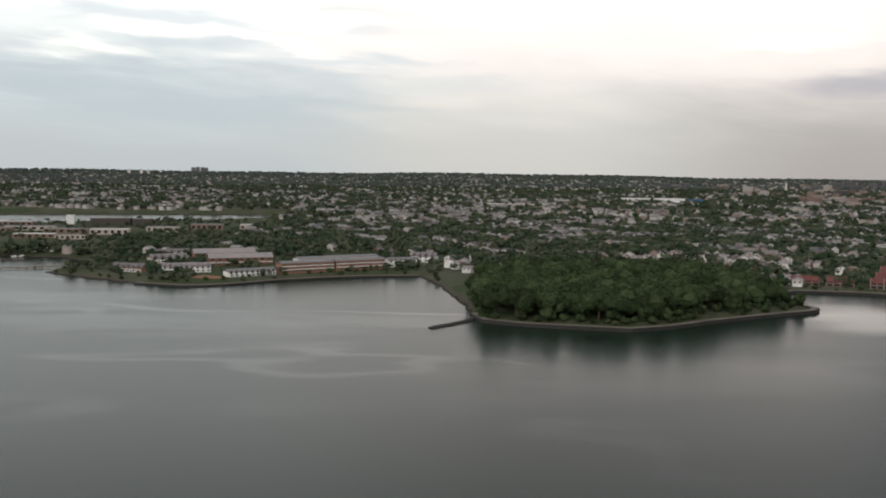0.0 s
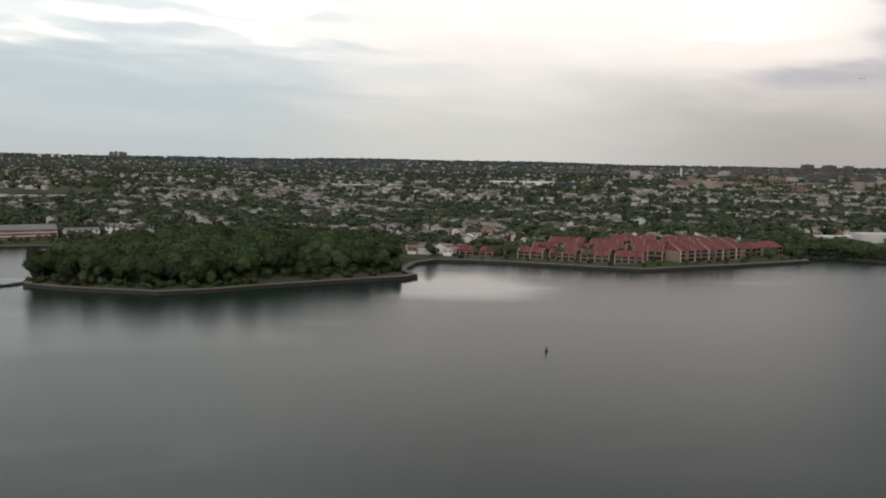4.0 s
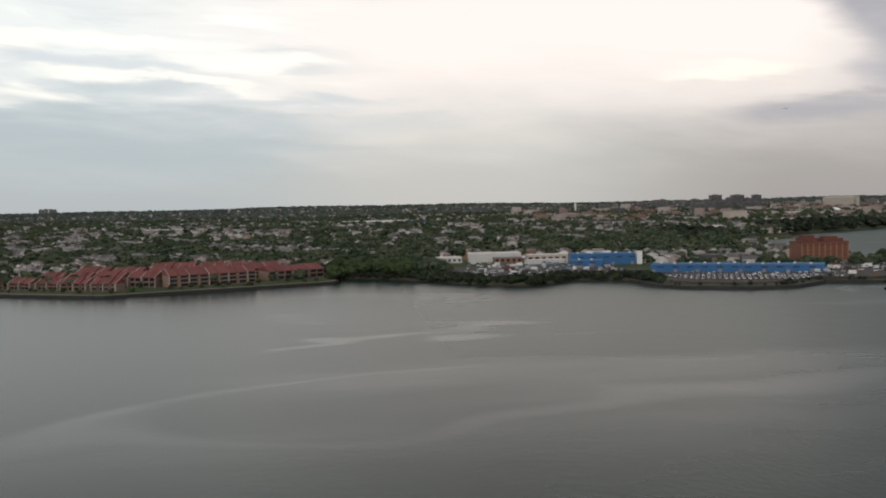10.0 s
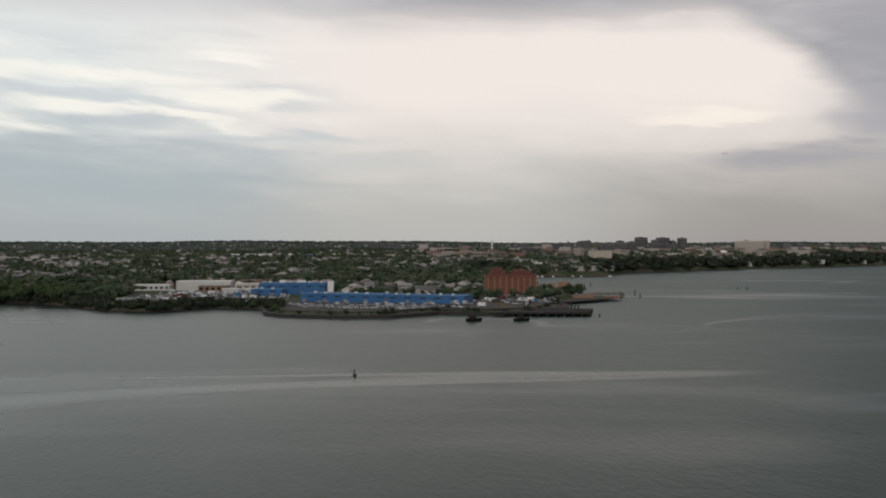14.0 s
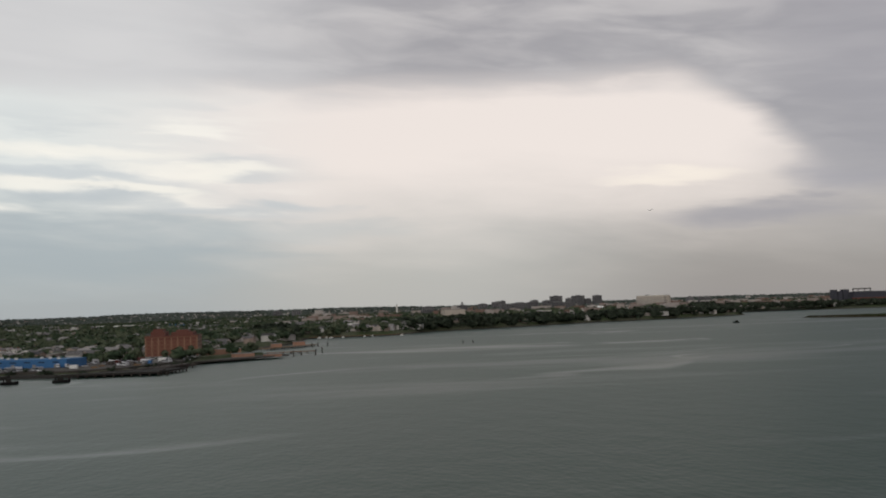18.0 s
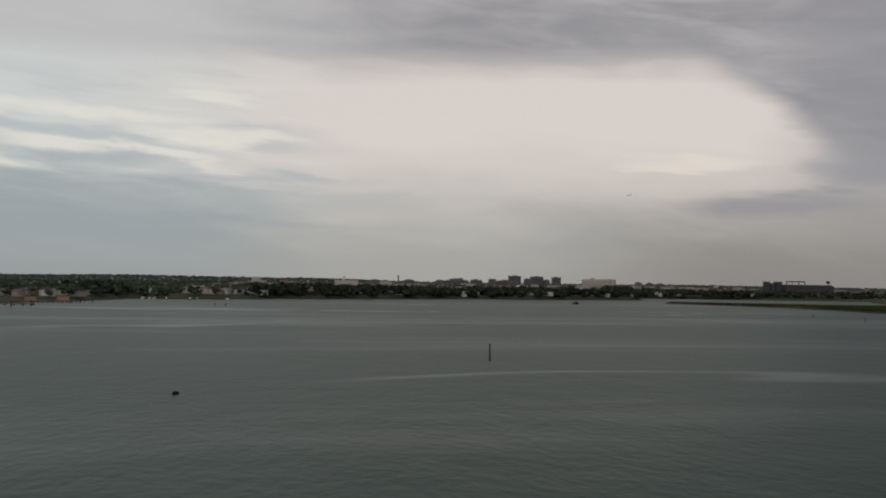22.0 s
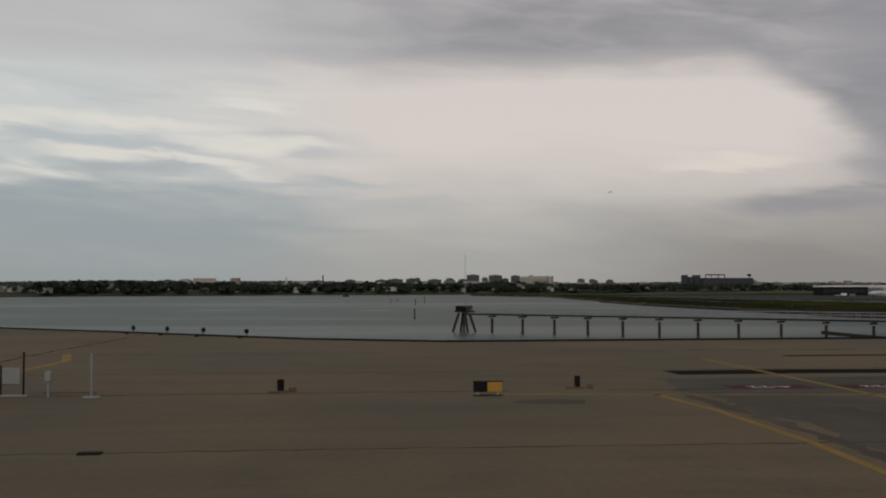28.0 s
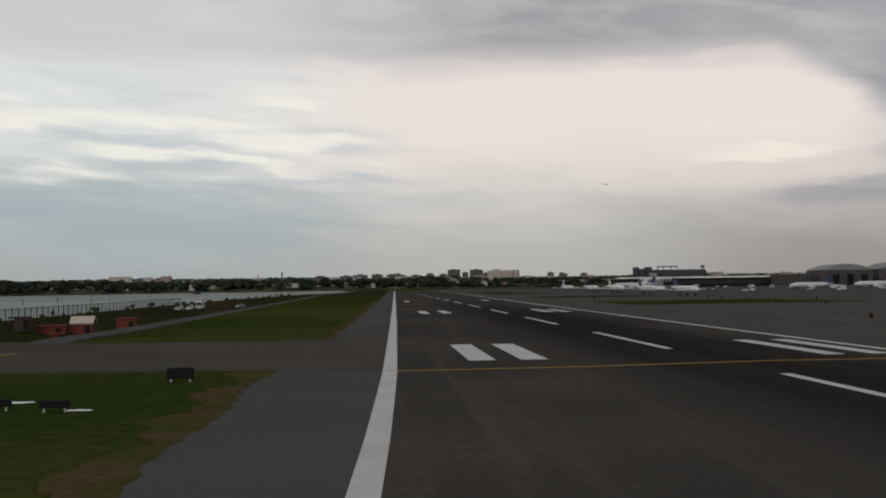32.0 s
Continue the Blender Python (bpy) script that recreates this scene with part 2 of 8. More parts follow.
def water_material():
    m = bpy.data.materials.new("bay_water")
    m.use_nodes = True
    nt = m.node_tree
    p = nt.nodes["Principled BSDF"]
    geo = nt.nodes.new("ShaderNodeNewGeometry")
    mp = nt.nodes.new("ShaderNodeMapping")
    mp.inputs["Scale"].default_value = (1.0, 0.55, 1.0)
    mp.inputs["Rotation"].default_value = (0, 0, 0.3)
    mp.inputs["Location"].default_value = (513.3, 221.7, 33.3)
    nt.links.new(geo.outputs["Position"], mp.inputs["Vector"])
    mp2 = nt.nodes.new("ShaderNodeMapping")
    mp2.inputs["Scale"].default_value = (0.35, 1.0, 1.0)
    mp2.inputs["Rotation"].default_value = (0, 0, 0.35)
    mp2.inputs["Location"].default_value = (150.0, 340.0, 21.7)
    nt.links.new(geo.outputs["Position"], mp2.inputs["Vector"])
    mp3 = nt.nodes.new("ShaderNodeMapping")
    mp3.inputs["Scale"].default_value = (0.6, 1.0, 1.0)
    mp3.inputs["Rotation"].default_value = (0, 0, -0.5)
    mp3.inputs["Location"].default_value = (40.0, 910.0, 5.0)
    nt.links.new(geo.outputs["Position"], mp3.inputs["Vector"])
    ripple = noise_node(nt, mp.outputs[0], 0.9, 2, 0.5)
    swell = noise_node(nt, mp.outputs[0], 0.16, 3, 0.55)
    slick = noise_node(nt, mp2.outputs[0], 0.009, 5, 0.6, 0.25)
    # wandering thin slicks, in drifts
    vein = noise_node(nt, mp3.outputs[0], 0.0055, 3, 0.5, 0.9)
    line = math_node(nt, "SUBTRACT", 1.0, step_node(nt, math_node(nt, "ABSOLUTE", math_node(nt, "SUBTRACT", vein, 0.5)), 0.002, 0.022))
    line = math_node(nt, "MULTIPLY", line, step_node(nt, noise_node(nt, mp2.outputs[0], 0.013, 3, 0.5), 0.44, 0.60))
    calm = math_node(nt, "MAXIMUM", math_node(nt, "MULTIPLY", step_node(nt, slick, 0.52, 0.64), 0.6), line)
    sepw = nt.nodes.new("ShaderNodeSeparateXYZ")
    nt.links.new(geo.outputs["Position"], sepw.inputs[0])
    gust = step_node(nt, sepw.outputs[0], 300, 800)
    h = math_node(nt, "ADD", math_node(nt, "MULTIPLY", ripple, math_node(nt, "MULTIPLY_ADD", gust, 0.10, 0.20)), math_node(nt, "MULTIPLY", swell, math_node(nt, "MULTIPLY_ADD", gust, 0.75, 0.10)))
    bn = nt.nodes.new("ShaderNodeBump")
    nt.links.new(h, bn.inputs["Height"])
    bn.inputs["Distance"].default_value = 0.6
    wind = math_node(nt, "MULTIPLY_ADD", gust, 0.52, 0.26)
    # calm lee of the headland
    away = math_node(nt, "POWER", math_node(nt, "ADD", math_node(nt, "POWER", math_node(nt, "SUBTRACT", sepw.outputs[0], 192.0), 2.0), math_node(nt, "POWER", math_node(nt, "MULTIPLY", math_node(nt, "SUBTRACT", sepw.outputs[1], 408.0), 0.8), 2.0)), 0.5)
    lee = math_node(nt, "SUBTRACT", 1.0, step_node(nt, math_node(nt, "MULTIPLY_ADD", math_node(nt, "SUBTRACT", slick, 0.5), 110.0, away), 12, 48))
    still = math_node(nt, "MULTIPLY", math_node(nt, "MULTIPLY_ADD", calm, -0.26, 1.0), math_node(nt, "MULTIPLY_ADD", lee, -0.72, 1.0))
    nt.links.new(math_node(nt, "MULTIPLY", wind, still), bn.inputs["Strength"])
    nt.links.new(bn.outputs[0], p.inputs["Normal"])
    body = mix_node(nt, slick, (0.006, 0.018, 0.011), (0.009, 0.022, 0.014))
    nt.links.new(mix_node(nt, gust, body, (0.012, 0.044, 0.029)), p.inputs["Base Color"])
    nt.links.new(math_node(nt, "MULTIPLY", still, math_node(nt, "MULTIPLY_ADD", gust, 0.165, 0.255)), p.inputs["Roughness"])
    p.inputs["IOR"].default_value = 1.33
    p.inputs["Specular IOR Level"].default_value = 0.235
    return m


def ground_material(name, low, high, grain, top=0.95, spec=0.1):
    """Land: rock at the waterline, a pale stony strip, then soil and grass in patches."""
    m = bpy.data.materials.new(name)
    m.use_nodes = True
    nt = m.node_tree
    p = nt.nodes["Principled BSDF"]
    geo = nt.nodes.new("ShaderNodeNewGeometry")
    sep = nt.nodes.new("ShaderNodeSeparateXYZ")
    nt.links.new(geo.outputs["Position"], sep.inputs[0])
    fine = noise_node(nt, geo.outputs["Position"], grain, 5)
    broad = noise_node(nt, geo.outputs["Position"], 0.025, 4)
    h = math_node(nt, "MULTIPLY_ADD", math_node(nt, "SUBTRACT", noise_node(nt, geo.outputs["Position"], 0.2, 4), 0.5), 0.9, sep.outputs[2])
    soil = mix_node(nt, step_node(nt, math_node(nt, "MULTIPLY_ADD", math_node(nt, "SUBTRACT", fine, 0.5), 0.5, broad), 0.40, 0.62), low, high)
    stone = mix_node(nt, fine, (0.045, 0.040, 0.031), (0.115, 0.100, 0.076))
    rock = mix_node(nt, fine, (0.018, 0.017, 0.015), (0.05, 0.045, 0.038))
    col = mix_node(nt, step_node(nt, h, 0.42, 0.54), rock, mix_node(nt, step_node(nt, h, top, top + 0.3), stone, soil))
    nt.links.new(col, p.inputs["Base Color"])
    p.inputs["Roughness"].default_value = 1.0
    p.inputs["Specular IOR Level"].default_value = spec
    bn = nt.nodes.new("ShaderNodeBump")
    bn.inputs["Strength"].default_value, bn.inputs["Distance"].default_value = 0.4, 0.08
    nt.links.new(fine, bn.inputs["Height"])
    nt.links.new(bn.outputs[0], p.inputs["Normal"])
    return m


M_WATER = water_material()
M_GROUND = ground_material("town_ground", (0.050, 0.066, 0.030), (0.085, 0.088, 0.058), 0.5)
M_FIELD = ground_material("airfield_grass", (0.024, 0.039, 0.008), (0.048, 0.051, 0.014), 1.6, 0.50, 0.0)
M_SCRUB = ground_material("shore_scrub", (0.022, 0.024, 0.010), (0.036, 0.030, 0.017), 1.2, 0.70, 0.0)
M_LEAF = mat("leaves", (0.034, 0.054, 0.025), 0.8, 0.35, 1.2, 0.12, 0.0, per=0.7, tint=(0.058, 0.077, 0.034), island=0.45, space="Position", spec=0.04)
# Joined town trees: leaf colour lightened to stand in for aerial haze.
M_LEAF_HAZED = mat("haze_paled_leaves", (0.046, 0.069, 0.040), 0.9, 0.3, 0.4, 0.08, 0.0, tint=(0.090, 0.102, 0.064), space="Position", spec=0.05)
# Ridge leaves carry the horizon haze in a paler, cooler base colour.
M_LEAF_RIDGE_HAZE = mat("haze_tinted_ridge_leaves", (0.098, 0.120, 0.106), 0.9, 0.3, 0.1, 0.01, 0.0, tint=(0.112, 0.126, 0.112), space="Position", spec=0.05)
M_BARK = mat("bark", (0.09, 0.07, 0.05), 0.9, 0.3, 4.0)
M_SAND = mat("shore_stone", (0.17, 0.15, 0.12), 0.95, 0.35, 1.5, 0.08, 0.4, space="Position")
M_ROCK = mat("dark_wet_rock", (0.036, 0.033, 0.030), 0.7, 0.4, 1.0, 0.1, 0.5, space="Position")
M_WALL = mat("house_wall", (0.64, 0.61, 0.57), 0.85, 0.15, 3.0, 0.4, 0.1, per=0.6)
M_WALLB = mat("house_brick_wall", (0.28, 0.16, 0.11), 0.9, 0.2, 3.0, 0.4, 0.15, per=0.5)
M_ROOF = mat("shingle_roof", (0.22, 0.20, 0.195), 0.9, 0.25, 3.0, 0.3, 0.2, per=0.9)
M_FARWALL = mat("far_house_wall", (0.72, 0.70, 0.67), 0.9, 0.1, 1.0, 0.05, 0.0, tint=(0.24, 0.18, 0.145), island=0.5, space="Position")
M_FARROOF = mat("far_house_roof", (0.085, 0.080, 0.080), 0.9, 0.15, 1.0, 0.05, 0.0, tint=(0.21, 0.195, 0.185), island=0.8, space="Position")
M_RED = mat("red_tile_roof", (0.160, 0.055, 0.049), 0.85, 0.3, 2.5, 0.15, 0.2, per=0.25)
M_TAN = mat("tan_brick", (0.24, 0.165, 0.125), 0.9, 0.2, 3.0, 0.2, 0.2, per=0.2)
M_CREAM = mat("cream_render", (0.46, 0.40, 0.34), 0.85, 0.15, 2.0, 0.2, 0.1)
M_WHITE = mat("white_paint", (0.78, 0.77, 0.74), 0.7, 0.10, 2.0, 0.2, 0.1)
M_WHITEROOF = mat("pale_flat_roof", (0.62, 0.60, 0.57), 0.85, 0.18, 1.0, 0.1, 0.1)
M_GREYROOF = mat("grey_flat_roof", (0.22, 0.215, 0.21), 0.9, 0.2, 1.0, 0.1, 0.1)
M_BLUE = mat("blue_metal_siding", (0.035, 0.120, 0.270), 0.55, 0.2, 1.5, 0.12, 0.15)
M_BLUEROOF = mat("blue_grey_roof", (0.055, 0.145, 0.28), 0.8, 0.25, 1.0, 0.1, 0.1)
M_BRICK = mat("orange_brick", (0.185, 0.086, 0.058), 0.9, 0.22, 3.0, 0.25, 0.2)
M_BRICKD = mat("red_brick", (0.145, 0.058, 0.044), 0.9, 0.22, 3.0, 0.25, 0.2)
M_GLASS = mat("dark_window_glass", (0.02, 0.024, 0.028), 0.12, 0.1, 1.0, 0.5, 0.0, spec=0.6)
M_DARK = mat("dark_steel", (0.014, 0.013, 0.013), 0.8, 0.3, 3.0, 0.4, 0.2, spec=0.08)
M_SHEDW = mat("weathered_white_siding", (0.52, 0.51, 0.48), 0.8, 0.18, 1.2, 0.2, 0.1)
M_PILE = mat("tarred_timber", (0.045, 0.036, 0.030), 0.9, 0.35, 3.0, 0.5, 0.4)
M_RUST = mat("rusty_plank", (0.15, 0.09, 0.045), 0.9, 0.3, 2.0, 0.4, 0.3)
M_CONCEDGE = mat("deck_edge_concrete", (0.03, 0.028, 0.025), 0.85, 0.3, 1.0, 0.1, 0.3, space="Position", spec=0.08)
M_ASPHL = mat("worn_shoulder_asphalt", (0.080, 0.077, 0.070), 0.88, 0.2, 5.0, 0.12, 0.25, space="Position", spec=0.0)
M_TAXI = mat("taxiway_asphalt", (0.072, 0.066, 0.058), 0.85, 0.25, 4.0, 0.1, 0.25, space="Position", spec=0.0)
M_STAIN = mat("dark_patch", (0.024, 0.021, 0.018), 0.85, 0.35, 1.0, 0.2, 0.1, space="Position", spec=0.0)
M_GRASS = mat("mown_grass", (0.022, 0.034, 0.004), 1.0, 0.45, 3.0, 0.12, 0.4, tint=(0.040, 0.042, 0.010), space="Position", spec=0.0)
M_SOIL = mat("dry_verge_soil", (0.078, 0.060, 0.030), 1.0, 0.6, 3.0, 0.4, 0.4, tint=(0.045, 0.048, 0.014), space="Position", spec=0.0)
M_MARK = mat("white_runway_paint", (0.48, 0.47, 0.45), 0.8, 0.22, 6.0, 0.5, 0.1, space="Position", spec=0.08)
M_YEL = mat("yellow_paint", (0.25, 0.16, 0.045), 0.8, 0.3, 5.0, 0.5, 0.1, space="Position", spec=0.08)
M_YELB = mat("bright_yellow_enamel", (0.46, 0.24, 0.03), 0.6, 0.15, 3.0, 0.5, 0.1)
M_REDP = mat("red_enamel", (0.50, 0.045, 0.04), 0.6, 0.15, 3.0, 0.5, 0.1)
M_PUDDLE = mat("puddle_water", (0.03, 0.03, 0.028), 0.04, 0.1, 1.0, 0.2, 0.0, spec=0.5)
M_METAL = mat("galvanised_steel", (0.32, 0.33, 0.34), 0.5, 0.2, 4.0, 0.4, 0.1, metal=0.6)
M_CAR = mat("car_paint", (0.46, 0.46, 0.47), 0.35, 0.05, 2.0, 0.3, 0.0, per=1.2, spec=0.5)
M_FAR = mat("hazy_tower_brick", (0.132, 0.127, 0.130), 0.9, 0.12, 0.3, 0.05, 0.0, per=0.35)
M_STEELD = mat("stadium_steel", (0.048, 0.048, 0.060), 0.7, 0.2, 0.3, 0.05, 0.0)


def runway_material():
    """Dark asphalt with lengthwise streaks and a soft band of tyre rubber along the middle."""
    m = bpy.data.materials.new("runway_asphalt")
    m.use_nodes = True
    nt = m.node_tree
    p = nt.nodes["Principled BSDF"]
    geo = nt.nodes.new("ShaderNodeNewGeometry")
    sep = nt.nodes.new("ShaderNodeSeparateXYZ")
    nt.links.new(geo.outputs["Position"], sep.inputs[0])
    mp = nt.nodes.new("ShaderNodeMapping")
    mp.inputs["Scale"].default_value = (1.0, 0.03, 1.0)
    nt.links.new(geo.outputs["Position"], mp.inputs["Vector"])
    streak = noise_node(nt, mp.outputs[0], 0.8, 5, 0.6)
    broad = noise_node(nt, geo.outputs["Position"], 0.06, 4, 0.6)
    grain = noise_node(nt, geo.outputs["Position"], 4.0, 4, 0.65)
    col = mix_node(nt, step_node(nt, broad, 0.36, 0.64), (0.049, 0.045, 0.040), (0.066, 0.060, 0.053))
    col = mix_node(nt, math_node(nt, "MULTIPLY", step_node(nt, streak, 0.5, 0.7), 0.5), col, (0.085, 0.077, 0.068))
    x = math_node(nt, "ADD", sep.outputs[0], math_node(nt, "MULTIPLY", math_node(nt, "SUBTRACT", broad, 0.5), 5.0))
    across = math_node(nt, "SUBTRACT", 1.0, step_node(nt, math_node(nt, "ABSOLUTE", math_node(nt, "SUBTRACT", x, 1231.0)), 2.0, 9.0))
    along = math_node(nt, "SUBTRACT", 1.0, step_node(nt, sep.outputs[1], 90, 260))
    rub = math_node(nt, "MULTIPLY", math_node(nt, "MULTIPLY", across, along), math_node(nt, "MULTIPLY_ADD", streak, 0.9, 0.45))
    col = mix_node(nt, rub, col, (0.024, 0.022, 0.020))
    sc = nt.nodes.new("ShaderNodeVectorMath")
    sc.operation = "SCALE"
    nt.links.new(col, sc.inputs[0])
    nt.links.new(math_node(nt, "MULTIPLY_ADD", grain, 0.8, 0.6), sc.inputs["Scale"])
    nt.links.new(sc.outputs[0], p.inputs["Base Color"])
    p.inputs["Roughness"].default_value = 0.9
    p.inputs["Specular IOR Level"].default_value = 0.0
    bn = nt.nodes.new("ShaderNodeBump")
    bn.inputs["Strength"].default_value, bn.inputs["Distance"].default_value = 0.25, 0.02
    nt.links.new(grain, bn.inputs["Height"])
    nt.links.new(bn.outputs[0], p.inputs["Normal"])
    return m


M_RUNWAY = runway_material()


def deck_material():
    """Brown concrete with long streaks, oil-dark lanes and patchy slabs."""
    m = bpy.data.materials.new("brown_concrete_deck")
    m.use_nodes = True
    nt = m.node_tree
    p = nt.nodes["Principled BSDF"]
    geo = nt.nodes.new("ShaderNodeNewGeometry")
    mp = nt.nodes.new("ShaderNodeMapping")
    mp.inputs["Scale"].default_value = (0.12, 0.7, 1.0)
    nt.links.new(geo.outputs["Position"], mp.inputs["Vector"])
    streak = noise_node(nt, mp.outputs[0], 0.7, 5, 0.6)
    broad = noise_node(nt, geo.outputs["Position"], 0.035, 4, 0.55)
    grain = noise_node(nt, geo.outputs["Position"], 5.0, 4, 0.6)
    col = mix_node(nt, step_node(nt, broad, 0.38, 0.62), (0.156, 0.114, 0.069), (0.115, 0.098, 0.066))
    col = mix_node(nt, math_node(nt, "MULTIPLY", step_node(nt, streak, 0.5, 0.72), 0.28), col, (0.080, 0.066, 0.048))
    mott = noise_node(nt, geo.outputs["Position"], 0.22, 5, 0.6)
    col = mix_node(nt, math_node(nt, "MULTIPLY", step_node(nt, mott, 0.52, 0.68), 0.45), col, (0.090, 0.082, 0.060))
    col = mix_node(nt, math_node(nt, "MULTIPLY", step_node(nt, math_node(nt, "SUBTRACT", 1.0, streak), 0.5, 0.70), 0.22), col, (0.19, 0.150, 0.10))
    sc = nt.nodes.new("ShaderNodeVectorMath")
    sc.operation = "SCALE"
    nt.links.new(col, sc.inputs[0])
    nt.links.new(math_node(nt, "MULTIPLY_ADD", grain, 0.5, 0.75), sc.inputs["Scale"])
    nt.links.new(sc.outputs[0], p.inputs["Base Color"])
    p.inputs["Roughness"].default_value = 0.85
    p.inputs["Specular IOR Level"].default_value = 0.1
    bn = nt.nodes.new("ShaderNodeBump")
    bn.inputs["Strength"].default_value, bn.inputs["Distance"].default_value = 0.2, 0.02
    nt.links.new(grain, bn.inputs["Height"])
    nt.links.new(bn.outputs[0], p.inputs["Normal"])
    return m


M_CONC = deck_material()


# ---- mesh helpers ----
def link_mesh(name, bm, materials, parent=None, label=""):
    me = bpy.data.meshes.new(name)
    bm.to_mesh(me)
    bm.free()
    for m in (materials if isinstance(materials, (list, tuple)) else [materials]):
        me.materials.append(m)
    ob = new(name, me)
    if parent is not None:
        ob.parent = parent
    if label:
        ob["label"] = label
    return ob


def part(name, bm, material, parent, label=""):
    return link_mesh(name, bm, material, parent, label)


def thing(name, x, y, z, rz, label, category, group="", kind=""):
    e = new(name)
    e.matrix_world = pose(x, y, z, 0, 0, rz)
    e.empty_display_size = 0.5
    return tagged(e, label, category, group, kind)


def add_box(bm, x0, x1, y0, y1, z0, z1, bevel=0.0):
    m = Matrix.Translation(((x0 + x1) / 2, (y0 + y1) / 2, (z0 + z1) / 2)) @ Matrix.Diagonal((x1 - x0, y1 - y0, z1 - z0, 1))
    r = bmesh.ops.create_cube(bm, size=1, matrix=m)
    if bevel:
        es = {e for v in r["verts"] for e in v.link_edges}
        bmesh.ops.bevel(bm, geom=list(es), offset=bevel, segments=1, affect="EDGES")
    return r["verts"]


def box(x0, x1, y0, y1, z0, z1, bevel=0.0):
    bm = bmesh.new()
    add_box(bm, x0, x1, y0, y1, z0, z1, bevel)
    return bm


def add_tube(bm, a, b, r, r2=None, n=6):
    a, b = Vector(a), Vector(b)
    d = b - a
    m = Matrix.Translation((a + b) / 2) @ d.to_track_quat("Z", "Y").to_matrix().to_4x4()
    bmesh.ops.create_cone(bm, cap_ends=True, segments=n, radius1=r, radius2=r if r2 is None else r2, depth=d.length, matrix=m)


def tube(a, b, r, r2=None, n=6):
    bm = bmesh.new()
    add_tube(bm, a, b, r, r2, n)
    return bm


def prism(points, z0, z1):
    """A flat slab over a plan outline."""
    bm = bmesh.new()
    lo = [bm.verts.new((x, y, z0)) for x, y in points]
    hi = [bm.verts.new((x, y, z1)) for x, y in points]
    n = len(points)
    bm.faces.new(hi)
    bm.faces.new(lo[::-1])
    for i in range(n):
        bm.faces.new((lo[i], lo[(i + 1) % n], hi[(i + 1) % n], hi[i]))
    bmesh.ops.recalc_face_normals(bm, faces=bm.faces[:])
    return bm


def gable(x0, x1, y0, y1, z0, z1, over=0.25, along="x"):
    """A pitched roof with eaves."""
    bm = bmesh.new()
    x0, x1, y0, y1 = x0 - over, x1 + over, y0 - over, y1 + over
    t = 0.14
    if along == "x":
        ym = (y0 + y1) / 2
        sec = [(y0, z0), (ym, z1), (y1, z0), (y1, z0 - t), (ym, z1 - t * 1.3), (y0, z0 - t)]
        a = [bm.verts.new((x0, y, z)) for y, z in sec]
        b = [bm.verts.new((x1, y, z)) for y, z in sec]
    else:
        xm = (x0 + x1) / 2
        sec = [(x0, z0), (xm, z1), (x1, z0), (x1, z0 - t), (xm, z1 - t * 1.3), (x0, z0 - t)]
        a = [bm.verts.new((x, y0, z)) for x, z in sec]
        b = [bm.verts.new((x, y1, z)) for x, z in sec]
    for i in range(6):
        bm.faces.new((a[i], a[(i + 1) % 6], b[(i + 1) % 6], b[i]))
    for s in (a, b):
        bm.faces.new((s[0], s[1], s[4], s[5]))
        bm.faces.new((s[1], s[2], s[3], s[4]))
    bmesh.ops.recalc_face_normals(bm, faces=bm.faces[:])
    return bm


def gable_body(x0, x1, y0, y1, z0, z1, z2, along="x"):
    """House walls with gable ends up to z2."""
    bm = bmesh.new()
    if along == "x":
        ym = (y0 + y1) / 2
        sec = [(y0, z0), (y1, z0), (y1, z1), (ym, z2), (y0, z1)]
        a = [bm.verts.new((x0, y, z)) for y, z in sec]
        b = [bm.verts.new((x1, y, z)) for y, z in sec]
    else:
        xm = (x0 + x1) / 2
        sec = [(x0, z0), (x1, z0), (x1, z1), (xm, z2), (x0, z1)]
        a = [bm.verts.new((x, y0, z)) for x, z in sec]
        b = [bm.verts.new((x, y1, z)) for x, z in sec]
    bm.faces.new(a)
    bm.faces.new(b[::-1])
    for i in range(5):
        bm.faces.new((a[i], a[(i + 1) % 5], b[(i + 1) % 5], b[i]))
    bmesh.ops.recalc_face_normals(bm, faces=bm.faces[:])
    return bm


def shared(name, mesh, parent, m=None, label=""):
    """One more part on a mesh that alike parts share."""
    ob = new(name, mesh)
    ob.parent = parent
    if m is not None:
        ob.matrix_basis = m
    if label:
        ob["label"] = label
    return ob


def mesh_of(name, bm, material):
    me = bpy.data.meshes.new(name)
    bm.to_mesh(me)
    bm.free()
    me.materials.append(material)
    return me


def numpy_mesh(name, verts, faces, material, kind="stuff", label="", category="", slots=None):
    """Many small pieces in one mesh; faces: an array of quads or triangles."""
    me = bpy.data.meshes.new(name)
    k = faces.shape[1]
    me.vertices.add(len(verts))
    me.vertices.foreach_set("co", verts.astype(np.float32).ravel())
    me.loops.add(faces.size)
    me.loops.foreach_set("vertex_index", faces.astype(np.int32).ravel())
    me.polygons.add(len(faces))
    me.polygons.foreach_set("loop_start", np.arange(0, faces.size, k, dtype=np.int32))
    for m in (material if isinstance(material, (list, tuple)) else [material]):
        me.materials.append(m)
    if slots is not None:
        me.polygons.foreach_set("material_index", slots.astype(np.int32))
    me.update(calc_edges=True)
    me.validate()
    return tagged(new(name, me), label, category, kind=kind)


